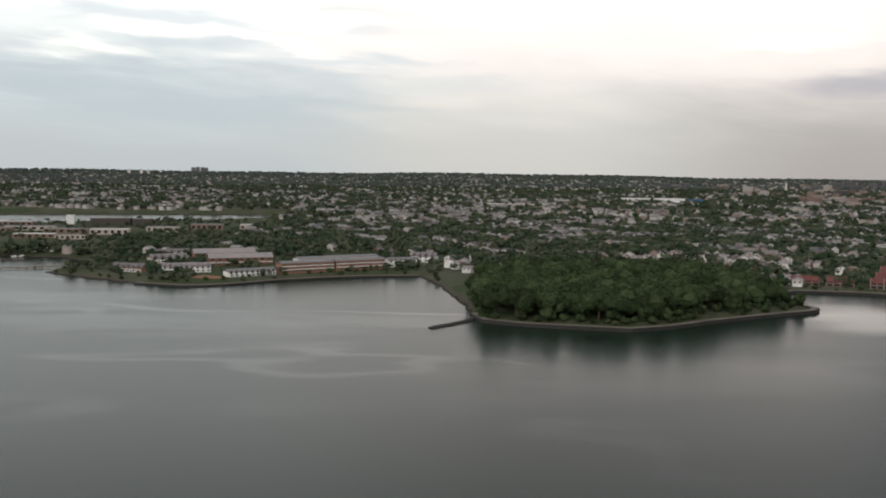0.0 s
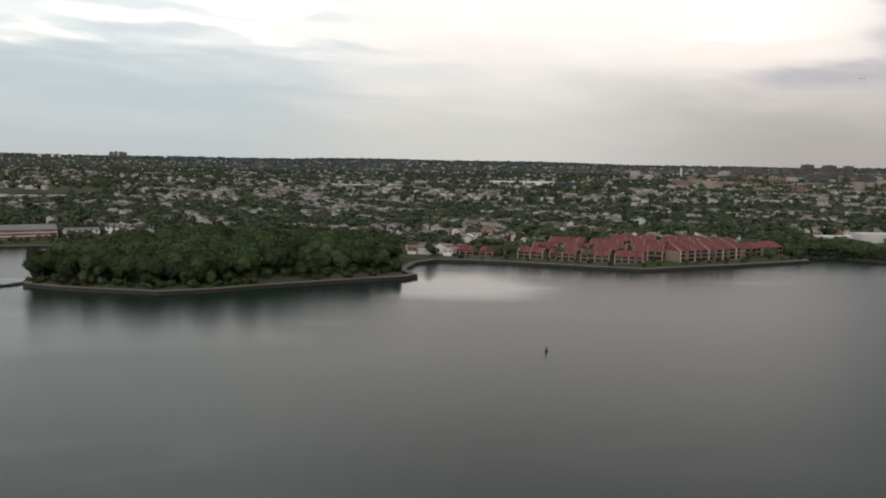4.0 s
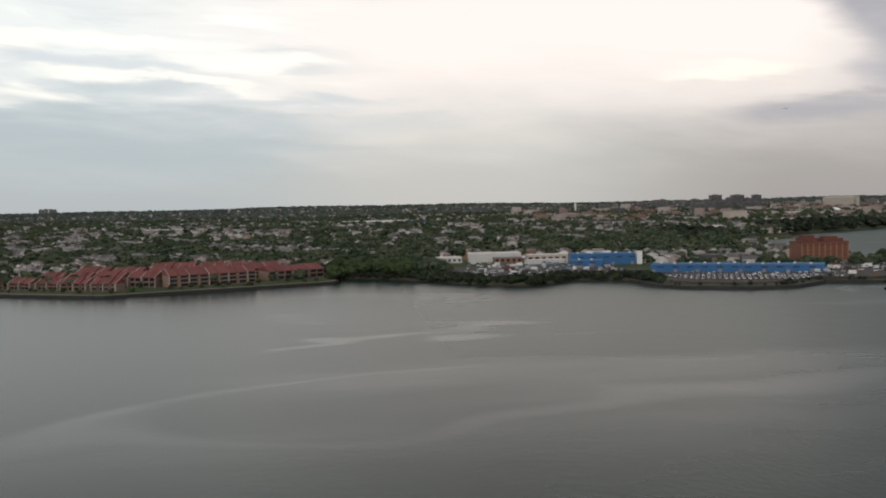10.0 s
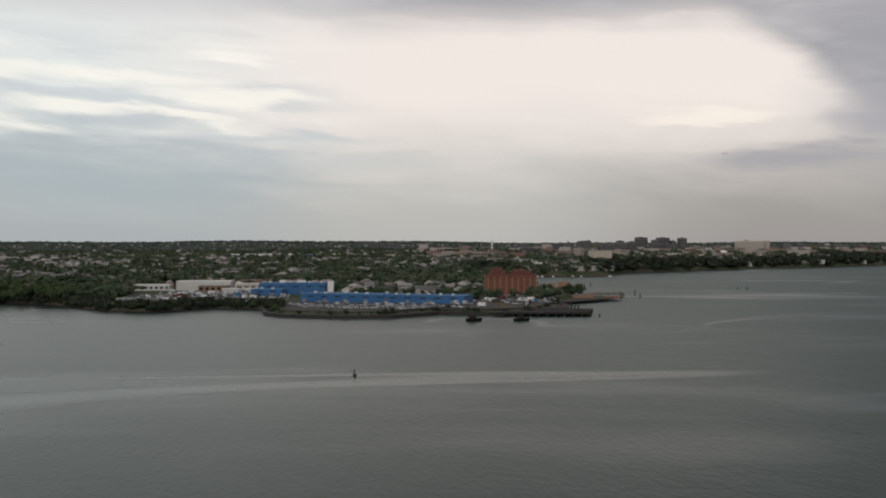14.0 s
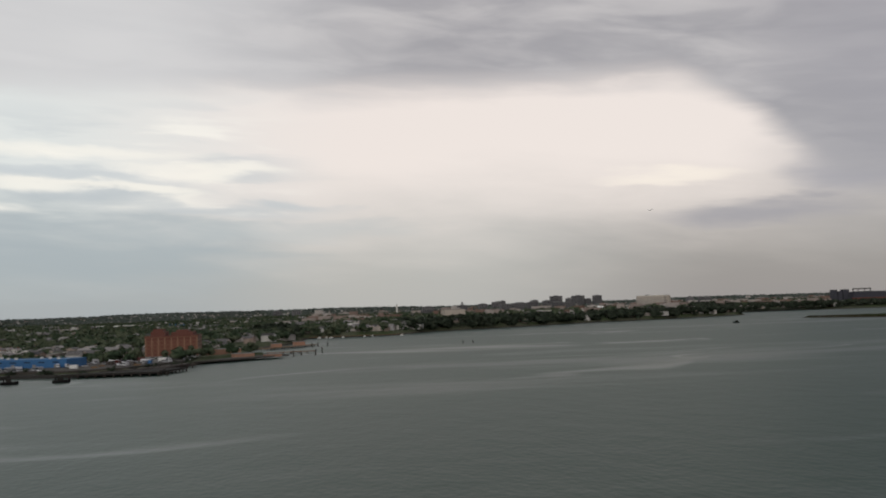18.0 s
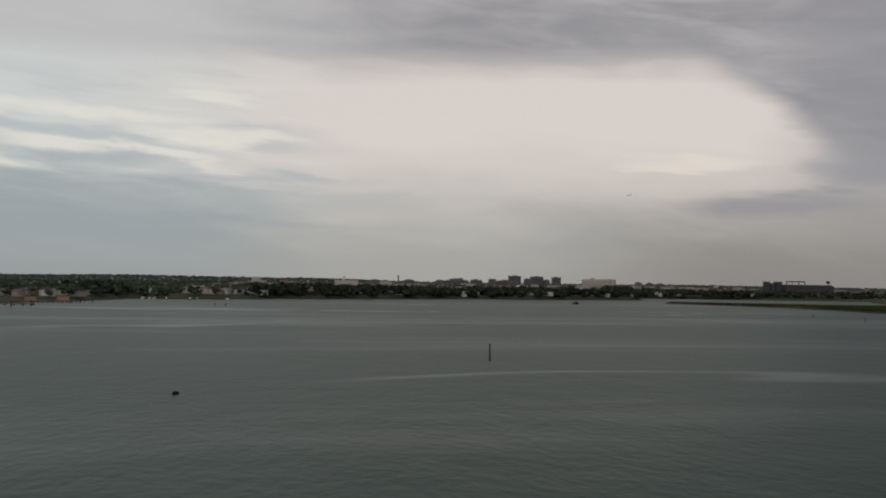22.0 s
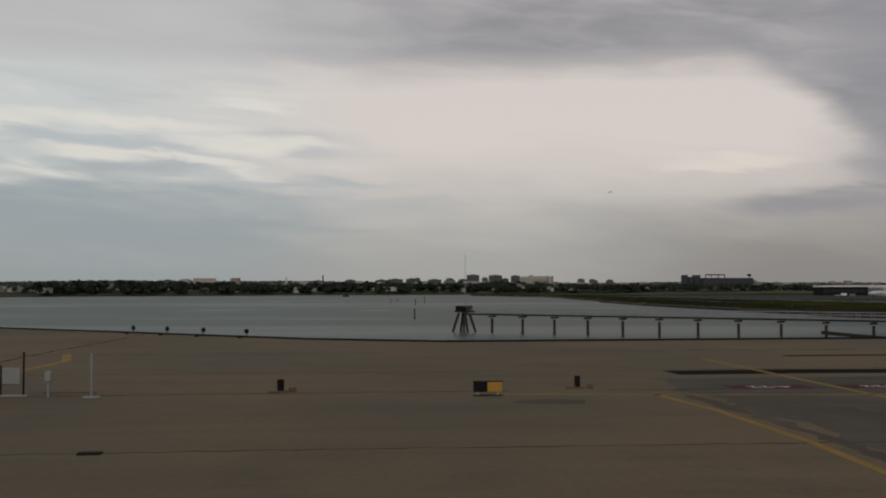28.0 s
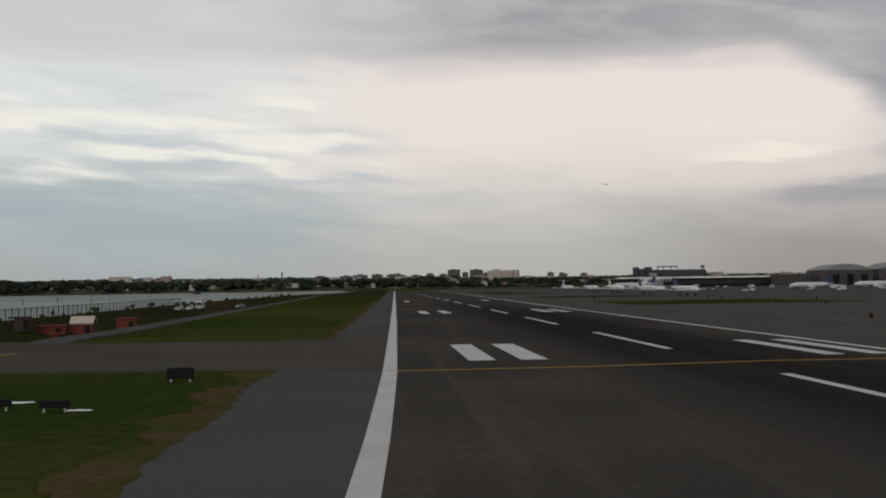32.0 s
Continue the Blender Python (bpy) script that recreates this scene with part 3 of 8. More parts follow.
# ---- the plan of shores and heights ----
WEST_SHORE = [(-900, 1240), (-455, 1236), (-302, 1262), (-164, 1278), (-140, 1225), (-151, 1154), (-210, 1066), (-300, 1010), (-365, 985), (-800, 970), (-800, 720), (-275, 684), (-240, 668), (-205, 662), (-184, 635), (-180, 596)]
POINT_SHORE = [(-189, 571), (-160, 546), (-127, 518), (-100, 507), (-83, 514), (-58, 537), (-30, 553), (-6, 560), (12, 562), (22, 514), (28, 455), (31, 411)]
HEAD_SHORE = [(34, 394), (48, 385), (62, 380), (85, 373), (102, 381), (119, 394), (145, 410), (172, 425), (176, 432), (172, 452), (178, 480), (190, 497)]
CONDO_SHORE = [(221, 490), (256, 470), (280, 459), (307, 472), (336, 485), (374, 505), (376, 511), (379, 534)]
YARD_SHORE = [(400, 522), (423, 493), (439, 467), (463, 455), (486, 479), (508, 465), (511, 432), (519, 420), (541, 409), (559, 410), (579, 428), (600, 420), (622, 428), (640, 470), (652, 505), (676, 545), (668, 575), (655, 600), (664, 640), (670, 690), (690, 760)]
FAR_SHORE = [(698, 895), (775, 905), (800, 960), (820, 990), (910, 1055), (1040, 1165), (1109, 1184), (1264, 1290), (1330, 1545), (1600, 1500), (3600, 1500), (3600, 9000), (-3200, 9000), (-3200, 1300)]
MAINLAND = WEST_SHORE + POINT_SHORE + HEAD_SHORE + CONDO_SHORE + YARD_SHORE + FAR_SHORE
AIRFIELD = [(1100, -90), (1100, 60), (1172, 84), (1168, 110), (1167, 150), (1170, 240), (1172, 370), (1181, 469), (1192, 517), (1203, 640), (1216, 720), (1219, 812), (1183, 980), (1186, 988), (1240, 965), (1330, 900), (1420, 950), (1560, 1250), (1700, 1520), (3600, 1520), (3600, -90)]


def signed_distance(px, py, poly):
    """Distance to a plan outline, positive inside."""
    best = np.full(px.shape, 1e12)
    inside = np.zeros(px.shape, bool)
    n = len(poly)
    for i in range(n):
        ax, ay = poly[i]
        bx, by = poly[(i + 1) % n]
        dx, dy = bx - ax, by - ay
        t = np.clip(((px - ax) * dx + (py - ay) * dy) / (dx * dx + dy * dy), 0, 1)
        best = np.minimum(best, (px - ax - t * dx) ** 2 + (py - ay - t * dy) ** 2)
        if dy:
            cross = ((ay > py) != (by > py)) & (px < dx * (py - ay) / dy + ax)
            inside ^= cross
    d = np.sqrt(best)
    return np.where(inside, d, -d)


def smooth(a, lo, hi):
    t = np.clip((a - lo) / (hi - lo), 0, 1)
    return t * t * (3 - 2 * t)


def heights(px, py):
    px, py = np.asarray(px, float), np.asarray(py, float)
    sd1 = signed_distance(px, py, MAINLAND)
    sd2 = signed_distance(px, py, AIRFIELD)
    wob = 0.8 * np.sin(px * 0.31 + 1.3 * np.sin(py * 0.23)) + 0.5 * np.sin(py * 0.47 + px * 0.19)
    base = 2.2 + 0.0036 * np.maximum(py - 500, 0)
    roll = 2.2 * np.sin(px / 170 + 0.7) * np.sin(py / 210) + 1.2 * np.sin(px / 61 + py / 83)
    base = base + roll * smooth(py, 620, 1200)
    base = base + 2.6 * smooth(-np.hypot(px - 105, (py - 460) * 0.9), -75, -25)
    ridge = 33 - 9 * smooth(px, -200, 2600) + 2.5 * np.sin(px / 330) + 1.5 * np.sin(px / 119)
    base = base + (ridge - base) * smooth(py, 3000, 4250)
    s1 = sd1 + wob
    z1 = np.where(s1 > 0, np.minimum(base, s1 * 0.42), np.maximum(s1 * 0.4, -4))
    z2 = np.where(sd2 > 0, np.minimum(DECK - 0.06, sd2 * 0.5), np.maximum(sd2 * 0.4, -4))
    z2 = z2 - 0.95 * smooth(py, 66, 90) * smooth(-py, -420, -300) * smooth(-px, -1198, -1191) * smooth(px, 1181.5, 1186) * (sd2 > 3)
    return np.maximum(z1, z2)


def hz(x, y):
    return float(heights(np.array([x]), np.array([y]))[0])


def build_ground():
    xs = np.concatenate([np.arange(-3000, -520, 62.0), np.arange(-520, 1360, 5.0), np.arange(1360, 3601, 56.0)])
    ys = np.concatenate([np.arange(-90, 80, 17.0), np.arange(80, 640, 5.0), np.arange(640, 1320, 10.0), np.arange(1320, 4950, 66.0), np.arange(4950, 9100, 800.0)])
    gx, gy = np.meshgrid(xs, ys)
    z = heights(gx.ravel(), gy.ravel())
    verts = np.stack([gx.ravel(), gy.ravel(), z], 1)
    nx, ny = len(xs), len(ys)
    i = (np.arange(ny - 1)[:, None] * nx + np.arange(nx - 1)[None]).ravel()
    faces = np.stack([i, i + 1, i + 1 + nx, i + nx], 1)
    fy = gy.ravel()[faces].mean(1)
    fx = gx.ravel()[faces].mean(1)
    air = (signed_distance(fx, fy, AIRFIELD) > 0) & (fy < 1000)
    wild = air & (fy > 84) & ((fx < 1191.5) | ((fy > 330) & (fx < 1222)))
    slots = np.where(wild, 2, np.where(air, 1, 0))
    ob = numpy_mesh("ground", verts, faces, [M_GROUND, M_FIELD, M_SCRUB], "structure", "low green and built-up land with stony banks along the bay", "ground", slots)
    ob.data.shade_smooth()
    return ob


build_ground()


def build_water():
    verts = np.array([(-16000.0, -6000.0, 0.0), (18000.0, -6000.0, 0.0), (1000.0, 40000.0, 0.0)])
    numpy_mesh("water", verts, np.array([(0, 1, 2)]), M_WATER, "structure", "grey-green bay water with slight ripples under cloud", "water")


build_water()


# ---- trees ----
M_LEAF_SHORE = mat("dark_shore_leaves", (0.027, 0.038, 0.025), 0.9, 0.3, 0.5, 0.01, 0.0, tint=(0.044, 0.053, 0.036), island=0.6, space="Position", spec=0.1)
rng = np.random.default_rng(7)


def wooded(x, y):
    """How leafy the town is at a place: long drifts of trees between streets of houses."""
    u, v = 0.914 * x - 0.407 * y, 0.407 * x + 0.914 * y
    return np.sin(u / 31 + 1.3 * np.sin(v / 47)) * 0.6 + np.sin(v / 17 + 1.1 * np.sin(u / 39) + u / 71) * 0.7 + 0.4 * np.sin(u / 11 + v / 13)


def crown_arrays(seed, n, spread=1.0, leaf=0.13, lobes=9, fine=True):
    """A crown of unit height: leaf clumps scattered over uneven lobes, with gaps."""
    r = np.random.default_rng(seed)
    cen = r.normal(0, 1, (lobes, 3))
    cen /= np.linalg.norm(cen, axis=1)[:, None]
    cen *= r.uniform(0.12, 0.34, (lobes, 1))
    cen[:, 2] = cen[:, 2] * 0.9 + 0.60
    cen[:, :2] *= spread
    rad = r.uniform(0.20, 0.33, lobes)
    k = r.integers(0, lobes, n)
    d = r.normal(0, 1, (n, 3))
    d /= np.linalg.norm(d, axis=1)[:, None]
    d[:, 2] = np.where(d[:, 2] < -0.4, -d[:, 2], d[:, 2])
    c = cen[k] + d * (rad[k] * r.uniform(0.80, 1.06, n))[:, None]
    nrm = d + r.normal(0, 0.45, (n, 3))
    nrm /= np.linalg.norm(nrm, axis=1)[:, None]
    a = np.cross(nrm, r.normal(0, 1, (n, 3)))
    a /= np.linalg.norm(a, axis=1)[:, None]
    b = np.cross(nrm, a)
    s = (leaf * r.uniform(0.6, 1.4, n))[:, None]
    w = r.uniform(0.55, 1.0, (n, 1))
    v = np.stack([c - a * s, c - b * s * w, c + a * s + nrm * s * 0.3, c + b * s * w], 1).reshape(-1, 3)
    f = np.arange(4 * n).reshape(n, 4)
    # a rough rounded core in each lobe keeps the crown dense
    g = 1.618
    o = np.array([(-1, g, 0), (1, g, 0), (-1, -g, 0), (1, -g, 0), (0, -1, g), (0, 1, g), (0, -1, -g), (0, 1, -g), (g, 0, -1), (g, 0, 1), (-g, 0, -1), (-g, 0, 1)]) / 1.902
    q = np.array([(0, 11, 5), (0, 5, 1), (0, 1, 7), (0, 7, 10), (0, 10, 11), (1, 5, 9), (5, 11, 4), (11, 10, 2), (10, 7, 6), (7, 1, 8), (3, 9, 4), (3, 4, 2), (3, 2, 6), (3, 6, 8), (3, 8, 9), (4, 9, 5), (2, 4, 11), (6, 2, 10), (8, 6, 7), (9, 8, 1)])
    if not fine:
        o = np.array([(1, 0, 0), (0, 1, 0), (-1, 0, 0), (0, -1, 0), (0, 0, 1), (0, 0, -1)], float)
        q = np.array([(0, 1, 4), (1, 2, 4), (2, 3, 4), (3, 0, 4), (1, 0, 5), (2, 1, 5), (3, 2, 5), (0, 3, 5)])
    k = len(o)
    core = (cen[:, None] + o[None] * (rad[:, None, None] * r.uniform(0.80, 1.0, (lobes, k, 1)))).reshape(-1, 3)
    tri = (q[None] + k * np.arange(lobes)[:, None, None]).reshape(-1, 3)
    m = (core[tri[:, 1]] + core[tri[:, 2]]) / 2
    ccore = np.concatenate([core, m])
    quad = np.stack([tri[:, 0], tri[:, 1], len(core) + np.arange(len(tri)), tri[:, 2]], 1)
    return np.concatenate([v, ccore]), np.concatenate([f, quad + len(v)])


def crown_mesh(seed, n, spread, leaf):
    v, f = crown_arrays(seed, n, spread, leaf)
    me = bpy.data.meshes.new("crown")
    me.from_pydata(v.tolist(), [], f.tolist())
    me.materials.append(M_LEAF)
    return me


def trunk_mesh(seed):
    r = random.Random(seed)
    bm = bmesh.new()
    add_tube(bm, (0, 0, -0.05), (0.01, 0, 0.42), 0.035, 0.022, 7)
    for i in range(5):
        a = i * 1.26 + r.uniform(-0.4, 0.4)
        z = r.uniform(0.28, 0.42)
        add_tube(bm, (0, 0, z), (0.2 * math.cos(a), 0.2 * math.sin(a), z + r.uniform(0.15, 0.3)), 0.016, 0.006, 5)
    return mesh_of("trunk", bm, M_BARK)


CROWNS = [crown_mesh(20 + i, 1000, random.uniform(1.0, 1.3), 0.034) for i in range(9)]
TRUNKS = [trunk_mesh(i) for i in range(3)]


def tree(x, y, h, label, group):
    z = hz(x, y)
    t = thing("tree", x, y, z - 0.05, random.uniform(0, 360), label, "tree", group)
    t.scale = (h * random.uniform(0.95, 1.35), h * random.uniform(0.95, 1.35), h)
    shared("trunk", random.choice(TRUNKS), t)
    shared("crown", random.choice(CROWNS), t)
    return t


def bush(x, y, h, label, group):
    t = thing("bush", x, y, hz(x, y) - 0.32 * h, random.uniform(0, 360), label, "bush", group)
    w = h * random.uniform(1.1, 1.7)
    t.scale = (w, w, h * 1.25)
    shared("foliage", random.choice(CROWNS), t)


def scatter(n, x0, x1, y0, y1, seed, keep):
    """Random places of a stretch of the plan that pass the test keep(x, y)."""
    r = np.random.default_rng(seed)
    x, y = r.uniform(x0, x1, n), r.uniform(y0, y1, n)
    k = keep(x, y)
    return np.stack([x[k], y[k]], 1)


def spaced(pts, gap):
    out = []
    for p in pts:
        if all((p[0] - q[0]) ** 2 + (p[1] - q[1]) ** 2 > gap * gap for q in out):
            out.append(p)
    return out


HEADLAND = [(34, 396), (48, 388), (62, 384), (85, 378), (102, 386), (119, 399), (145, 415), (170, 430), (170, 455), (172, 500), (150, 548), (110, 555), (60, 545), (40, 520), (33, 460)]


def headland_wood():
    pts = scatter(3000, 25, 185, 375, 560, 3, lambda x, y: signed_distance(x, y, HEADLAND) > 2.0)
    for x, y in spaced(pts, 6.0):
        tree(x, y, random.uniform(7.5, 11.5), "broad leafy green tree in the headland wood", "headland trees")
    for x, y in spaced(scatter(1500, 25, 185, 372, 470, 22, lambda x, y: (signed_distance(x, y, HEADLAND) > -1.0) & (signed_distance(x, y, HEADLAND) < 3.0)), 2.6)[:95]:
        bush(x, y, random.uniform(1.8, 3.6), "dense green bush at the foot of the wood", "headland bushes")
    rim = scatter(900, 25, 185, 375, 560, 4, lambda x, y: (signed_distance(x, y, HEADLAND) > 0.2) & (signed_distance(x, y, HEADLAND) < 3.5) & (y < 470))
    for x, y in spaced(rim, 4.2):
        tree(x, y, random.uniform(3.5, 6.0), "low bushy tree at the edge of the wood", "headland trees")


headland_wood()

# bushy bank between the flats and the yards
for x, y in spaced(scatter(1500, 374, 520, 440, 560, 5, lambda x, y: (signed_distance(x, y, MAINLAND) > 1.5) & (signed_distance(x, y, MAINLAND) < np.where(x < 412, 26, 6))), 3.3)[:120]:
    if x < 412:
        tree(x, y, random.uniform(4.5, 7.5), "dark leafy tree on the bank of the bay", "bank trees")
    else:
        bush(x, y, random.uniform(1.8, 3.4), "dark scrubby bush on the bank of the bay", "bank bushes")
for x, y in spaced(scatter(900, -190, 22, 500, 600, 6, lambda x, y: (signed_distance(x, y, MAINLAND) > 2.0) & (signed_distance(x, y, MAINLAND) < 11)), 5.2)[:48]:
    bush(x, y, random.uniform(1.2, 2.6), "small round bush on the grassy point", "point bushes")
for x, y in spaced(scatter(900, 196, 376, 455, 540, 21, lambda x, y: (signed_distance(x, y, MAINLAND) > 1.6) & (signed_distance(x, y, MAINLAND) < 8)), 4.0)[:56]:
    bush(x, y, random.uniform(0.9, 2.3), "garden bush before the red-roofed flats", "garden bushes")

# ---- the town ----
BUILT = [  # plan rectangles kept clear of town trees and houses
    (205, 385, 440, 560), (378, 560, 440, 640), (500, 720, 380, 600), (20, 180, 370, 560), (-190, 30, 500, 660), (-430, -120, 690, 1070), (-1000, -120, 960, 1290), (640, 720, 560, 700),
    (370, 525, 1690, 1790),
]


def town_free(x, y, margin=6.0):
    ok = signed_distance(x, y, MAINLAND) > margin
    for x0, x1, y0, y1 in BUILT:
        ok &= ~((x > x0) & (x < x1) & (y > y0) & (y < y1))
    return ok


def house_parts(seed):
    r = random.Random(seed)
    w, d, h = r.uniform(3.8, 5.2), r.uniform(4.5, 6.8), r.uniform(2.6, 3.6)
    peak = h + r.uniform(1.0, 1.7)
    al = r.choice("xy")
    brick = r.random() < 0.3
    walls = mesh_of("wall", gable_body(-w / 2, w / 2, -d / 2, d / 2, -0.6, h, peak - 0.15, al), M_WALLB if brick else M_WALL)
    roof = mesh_of("roof", gable(-w / 2, w / 2, -d / 2, d / 2, h, peak, 0.28, al), M_ROOF)
    chim = mesh_of("chimney", box(w * 0.2, w * 0.2 + 0.45, -0.25, 0.25, h, peak + 0.5, 0.03), M_WALLB)
    win = mesh_of("window", box(-0.32, 0.32, -0.05, 0.05, -0.45, 0.45, 0.02), M_GLASS)
    porch = mesh_of("porch", box(-w * 0.42, w * 0.42, -d / 2 - 1.0, -d / 2 + 0.02, -0.4, 1.35, 0.04), M_WHITE)
    return (walls, roof, chim, win, porch, w, d, h, brick)


HOUSES = [house_parts(i) for i in range(12)]


def house(x, y, rz, i):
    walls, roof, chim, win, porch, w, d, h, brick = HOUSES[i % 12]
    lab = ("brick" if brick else "pale-sided") + " two-storey house with a pitched shingle roof among trees"
    t = thing("house", x, y, hz(x, y), rz, lab, "house", "town houses")
    shared("wall", walls, t)
    shared("roof", roof, t)
    shared("chimney", chim, t)
    if i % 3 == 0:
        shared("porch", porch, t)
    for sx in (-0.25, 0.25):
        shared("window", win, t, Matrix.Translation((sx * w, -d / 2 - 0.01, h * 0.72)))


def town_rows():
    """Street rows of houses: the nearest as things, the rest joined."""
    ang = radians(-24)
    ca, sa = math.cos(ang), math.sin(ang)
    near, far = [], []
    for v in np.arange(420, 4300, 7.6):
        row = int(v / 7.6)
        if row % 4 in (0,):
            continue
        step = 6.2 if v < 1500 else 7.5
        for u in np.arange(-2600, 3600, step):
            x, y = ca * u - sa * v, sa * u + ca * v + 120
            if not (440 < y < 3900) or not (-420 - (y - 500) * 0.42 < x < 1216 + y * 0.5):
                continue
            (near if y < 830 else far).append((x + random.uniform(-1, 1), y + random.uniform(-1, 1)))
    near, far = np.array(near), np.array(far)
    near = near[town_free(near[:, 0], near[:, 1])]
    near = near[np.argsort(near[:, 1] + 12 * np.sin(near[:, 0] * 3.1))]
    pick = np.random.default_rng(5).random(len(near)) < np.where(wooded(near[:, 0], near[:, 1]) < 0.1, 0.62, 0.1)
    near = near[pick]
    for i, (x, y) in enumerate(near[:290]):
        house(x, y, -24 + 90 * (i % 2), i)
    far = np.concatenate([near[290:], far])
    far = far[town_free(far[:, 0], far[:, 1], 8)]
    r = np.random.default_rng(6)
    dens = 0.50 + 0.28 * np.sin(far[:, 0] / 97 + 1.2 * np.sin(far[:, 1] / 160)) + 0.15 * np.sin(far[:, 1] / 61)
    dens = dens * np.where(wooded(far[:, 0], far[:, 1]) < 0.1, 1.65, 0.16)
    far = far[r.random(len(far)) < dens * np.where(far[:, 1] > 2200, 0.10, np.where(far[:, 1] > 1500, 0.24, np.where(far[:, 1] > 1000, 0.38, 0.58)))]
    return far


FAR_HOUSES = town_rows()


def joined_houses(pts):
    n = len(pts)
    r = np.random.default_rng(8)
    z = heights(pts[:, 0], pts[:, 1])
    w, d, h = r.uniform(2.2, 3.4, n), r.uniform(2.6, 4.4, n), r.uniform(3.0, 4.2, n)
    big = r.random(n) < 0.07
    w, d = np.where(big, w * 3.2, w), np.where(big, d * 1.8, d)
    pk = np.where(big, h + 0.05, h + r.uniform(0.8, 1.6, n))
    rot = np.radians(-24 + 90 * r.integers(0, 2, n))
    sec = np.array([(-1, -1), (1, -1), (1, 1), (-1, 1)])
    body, roof = [], []
    for (sx, sy) in sec:
        body.append(np.stack([sx * w, sy * d, np.full(n, -0.8)], 1))
    for (sx, sy) in sec:
        body.append(np.stack([sx * w, sy * d, h], 1))
    for s in (-1, 1):
        body.append(np.stack([np.zeros(n), s * d, pk - 0.1], 1))
    for sx, zz in ((-1.12, h - 0.12), (0, pk), (1.12, h - 0.12)):
        for s in (-1.08, 1.08):
            roof.append(np.stack([sx * w, s * d, zz + 0.05], 1))
    def place(parts):
        v = np.stack(parts, 1)
        x = v[..., 0] * np.cos(rot)[:, None] - v[..., 1] * np.sin(rot)[:, None] + pts[:, :1]
        y = v[..., 0] * np.sin(rot)[:, None] + v[..., 1] * np.cos(rot)[:, None] + pts[:, 1:2]
        return np.stack([x, y, v[..., 2] + z[:, None]], 2)
    bv, rv = place(body), place(roof)
    bf = np.array([(0, 1, 5, 4), (1, 2, 6, 5), (2, 3, 7, 6), (3, 0, 4, 7), (4, 5, 8, 8), (6, 7, 9, 9)])[:4]
    bt = np.array([(4, 5, 8), (6, 7, 9)])
    rf = np.array([(0, 2, 3, 1), (2, 4, 5, 3)])
    off = (np.arange(n) * 10)[:, None, None]
    numpy_mesh("distant_house_walls", bv.reshape(-1, 3), np.concatenate([np.concatenate([bf[:, [0, 1, 2]], bf[:, [0, 2, 3]], bt])[None] + off], 0).reshape(-1, 3), M_FARWALL, "stuff", "close-set pale house walls spread over the town", "houses")
    numpy_mesh("distant_house_roofs", rv.reshape(-1, 3), (rf[None] + (np.arange(n) * 6)[:, None, None]).reshape(-1, 4), M_FARROOF, "stuff", "grey and pale pitched roofs of the distant houses", "roofs")


WORKS_HOUSES = scatter(400, 545, 650, 520, 640, 45, lambda x, y: (signed_distance(x, y, MAINLAND) > 10) & ~((x > 606) & (x < 650) & (y < 556)) & (y > 530 - (x - 544) * 0.3))
WORKS_HOUSES = np.array(spaced(WORKS_HOUSES, 9.0)[:60])
joined_houses(np.concatenate([FAR_HOUSES, WORKS_HOUSES]))


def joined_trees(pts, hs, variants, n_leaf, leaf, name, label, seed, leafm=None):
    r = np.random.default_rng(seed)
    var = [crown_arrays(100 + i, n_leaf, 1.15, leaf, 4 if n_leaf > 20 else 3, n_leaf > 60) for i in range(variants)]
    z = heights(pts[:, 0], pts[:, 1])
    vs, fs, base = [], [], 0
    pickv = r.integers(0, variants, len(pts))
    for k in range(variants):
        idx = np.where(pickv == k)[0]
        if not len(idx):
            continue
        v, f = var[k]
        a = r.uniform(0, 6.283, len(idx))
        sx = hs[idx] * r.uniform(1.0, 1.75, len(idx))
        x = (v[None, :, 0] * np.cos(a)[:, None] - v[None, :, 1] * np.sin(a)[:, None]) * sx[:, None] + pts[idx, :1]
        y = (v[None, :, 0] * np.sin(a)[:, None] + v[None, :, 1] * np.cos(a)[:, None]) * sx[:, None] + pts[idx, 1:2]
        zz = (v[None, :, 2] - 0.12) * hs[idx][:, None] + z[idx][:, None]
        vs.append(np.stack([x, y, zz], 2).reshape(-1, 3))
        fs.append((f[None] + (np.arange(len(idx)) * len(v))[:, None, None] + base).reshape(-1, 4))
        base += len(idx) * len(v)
    return numpy_mesh(name, np.concatenate(vs), np.concatenate(fs), leafm or M_LEAF_HAZED, "stuff", label, "trees")


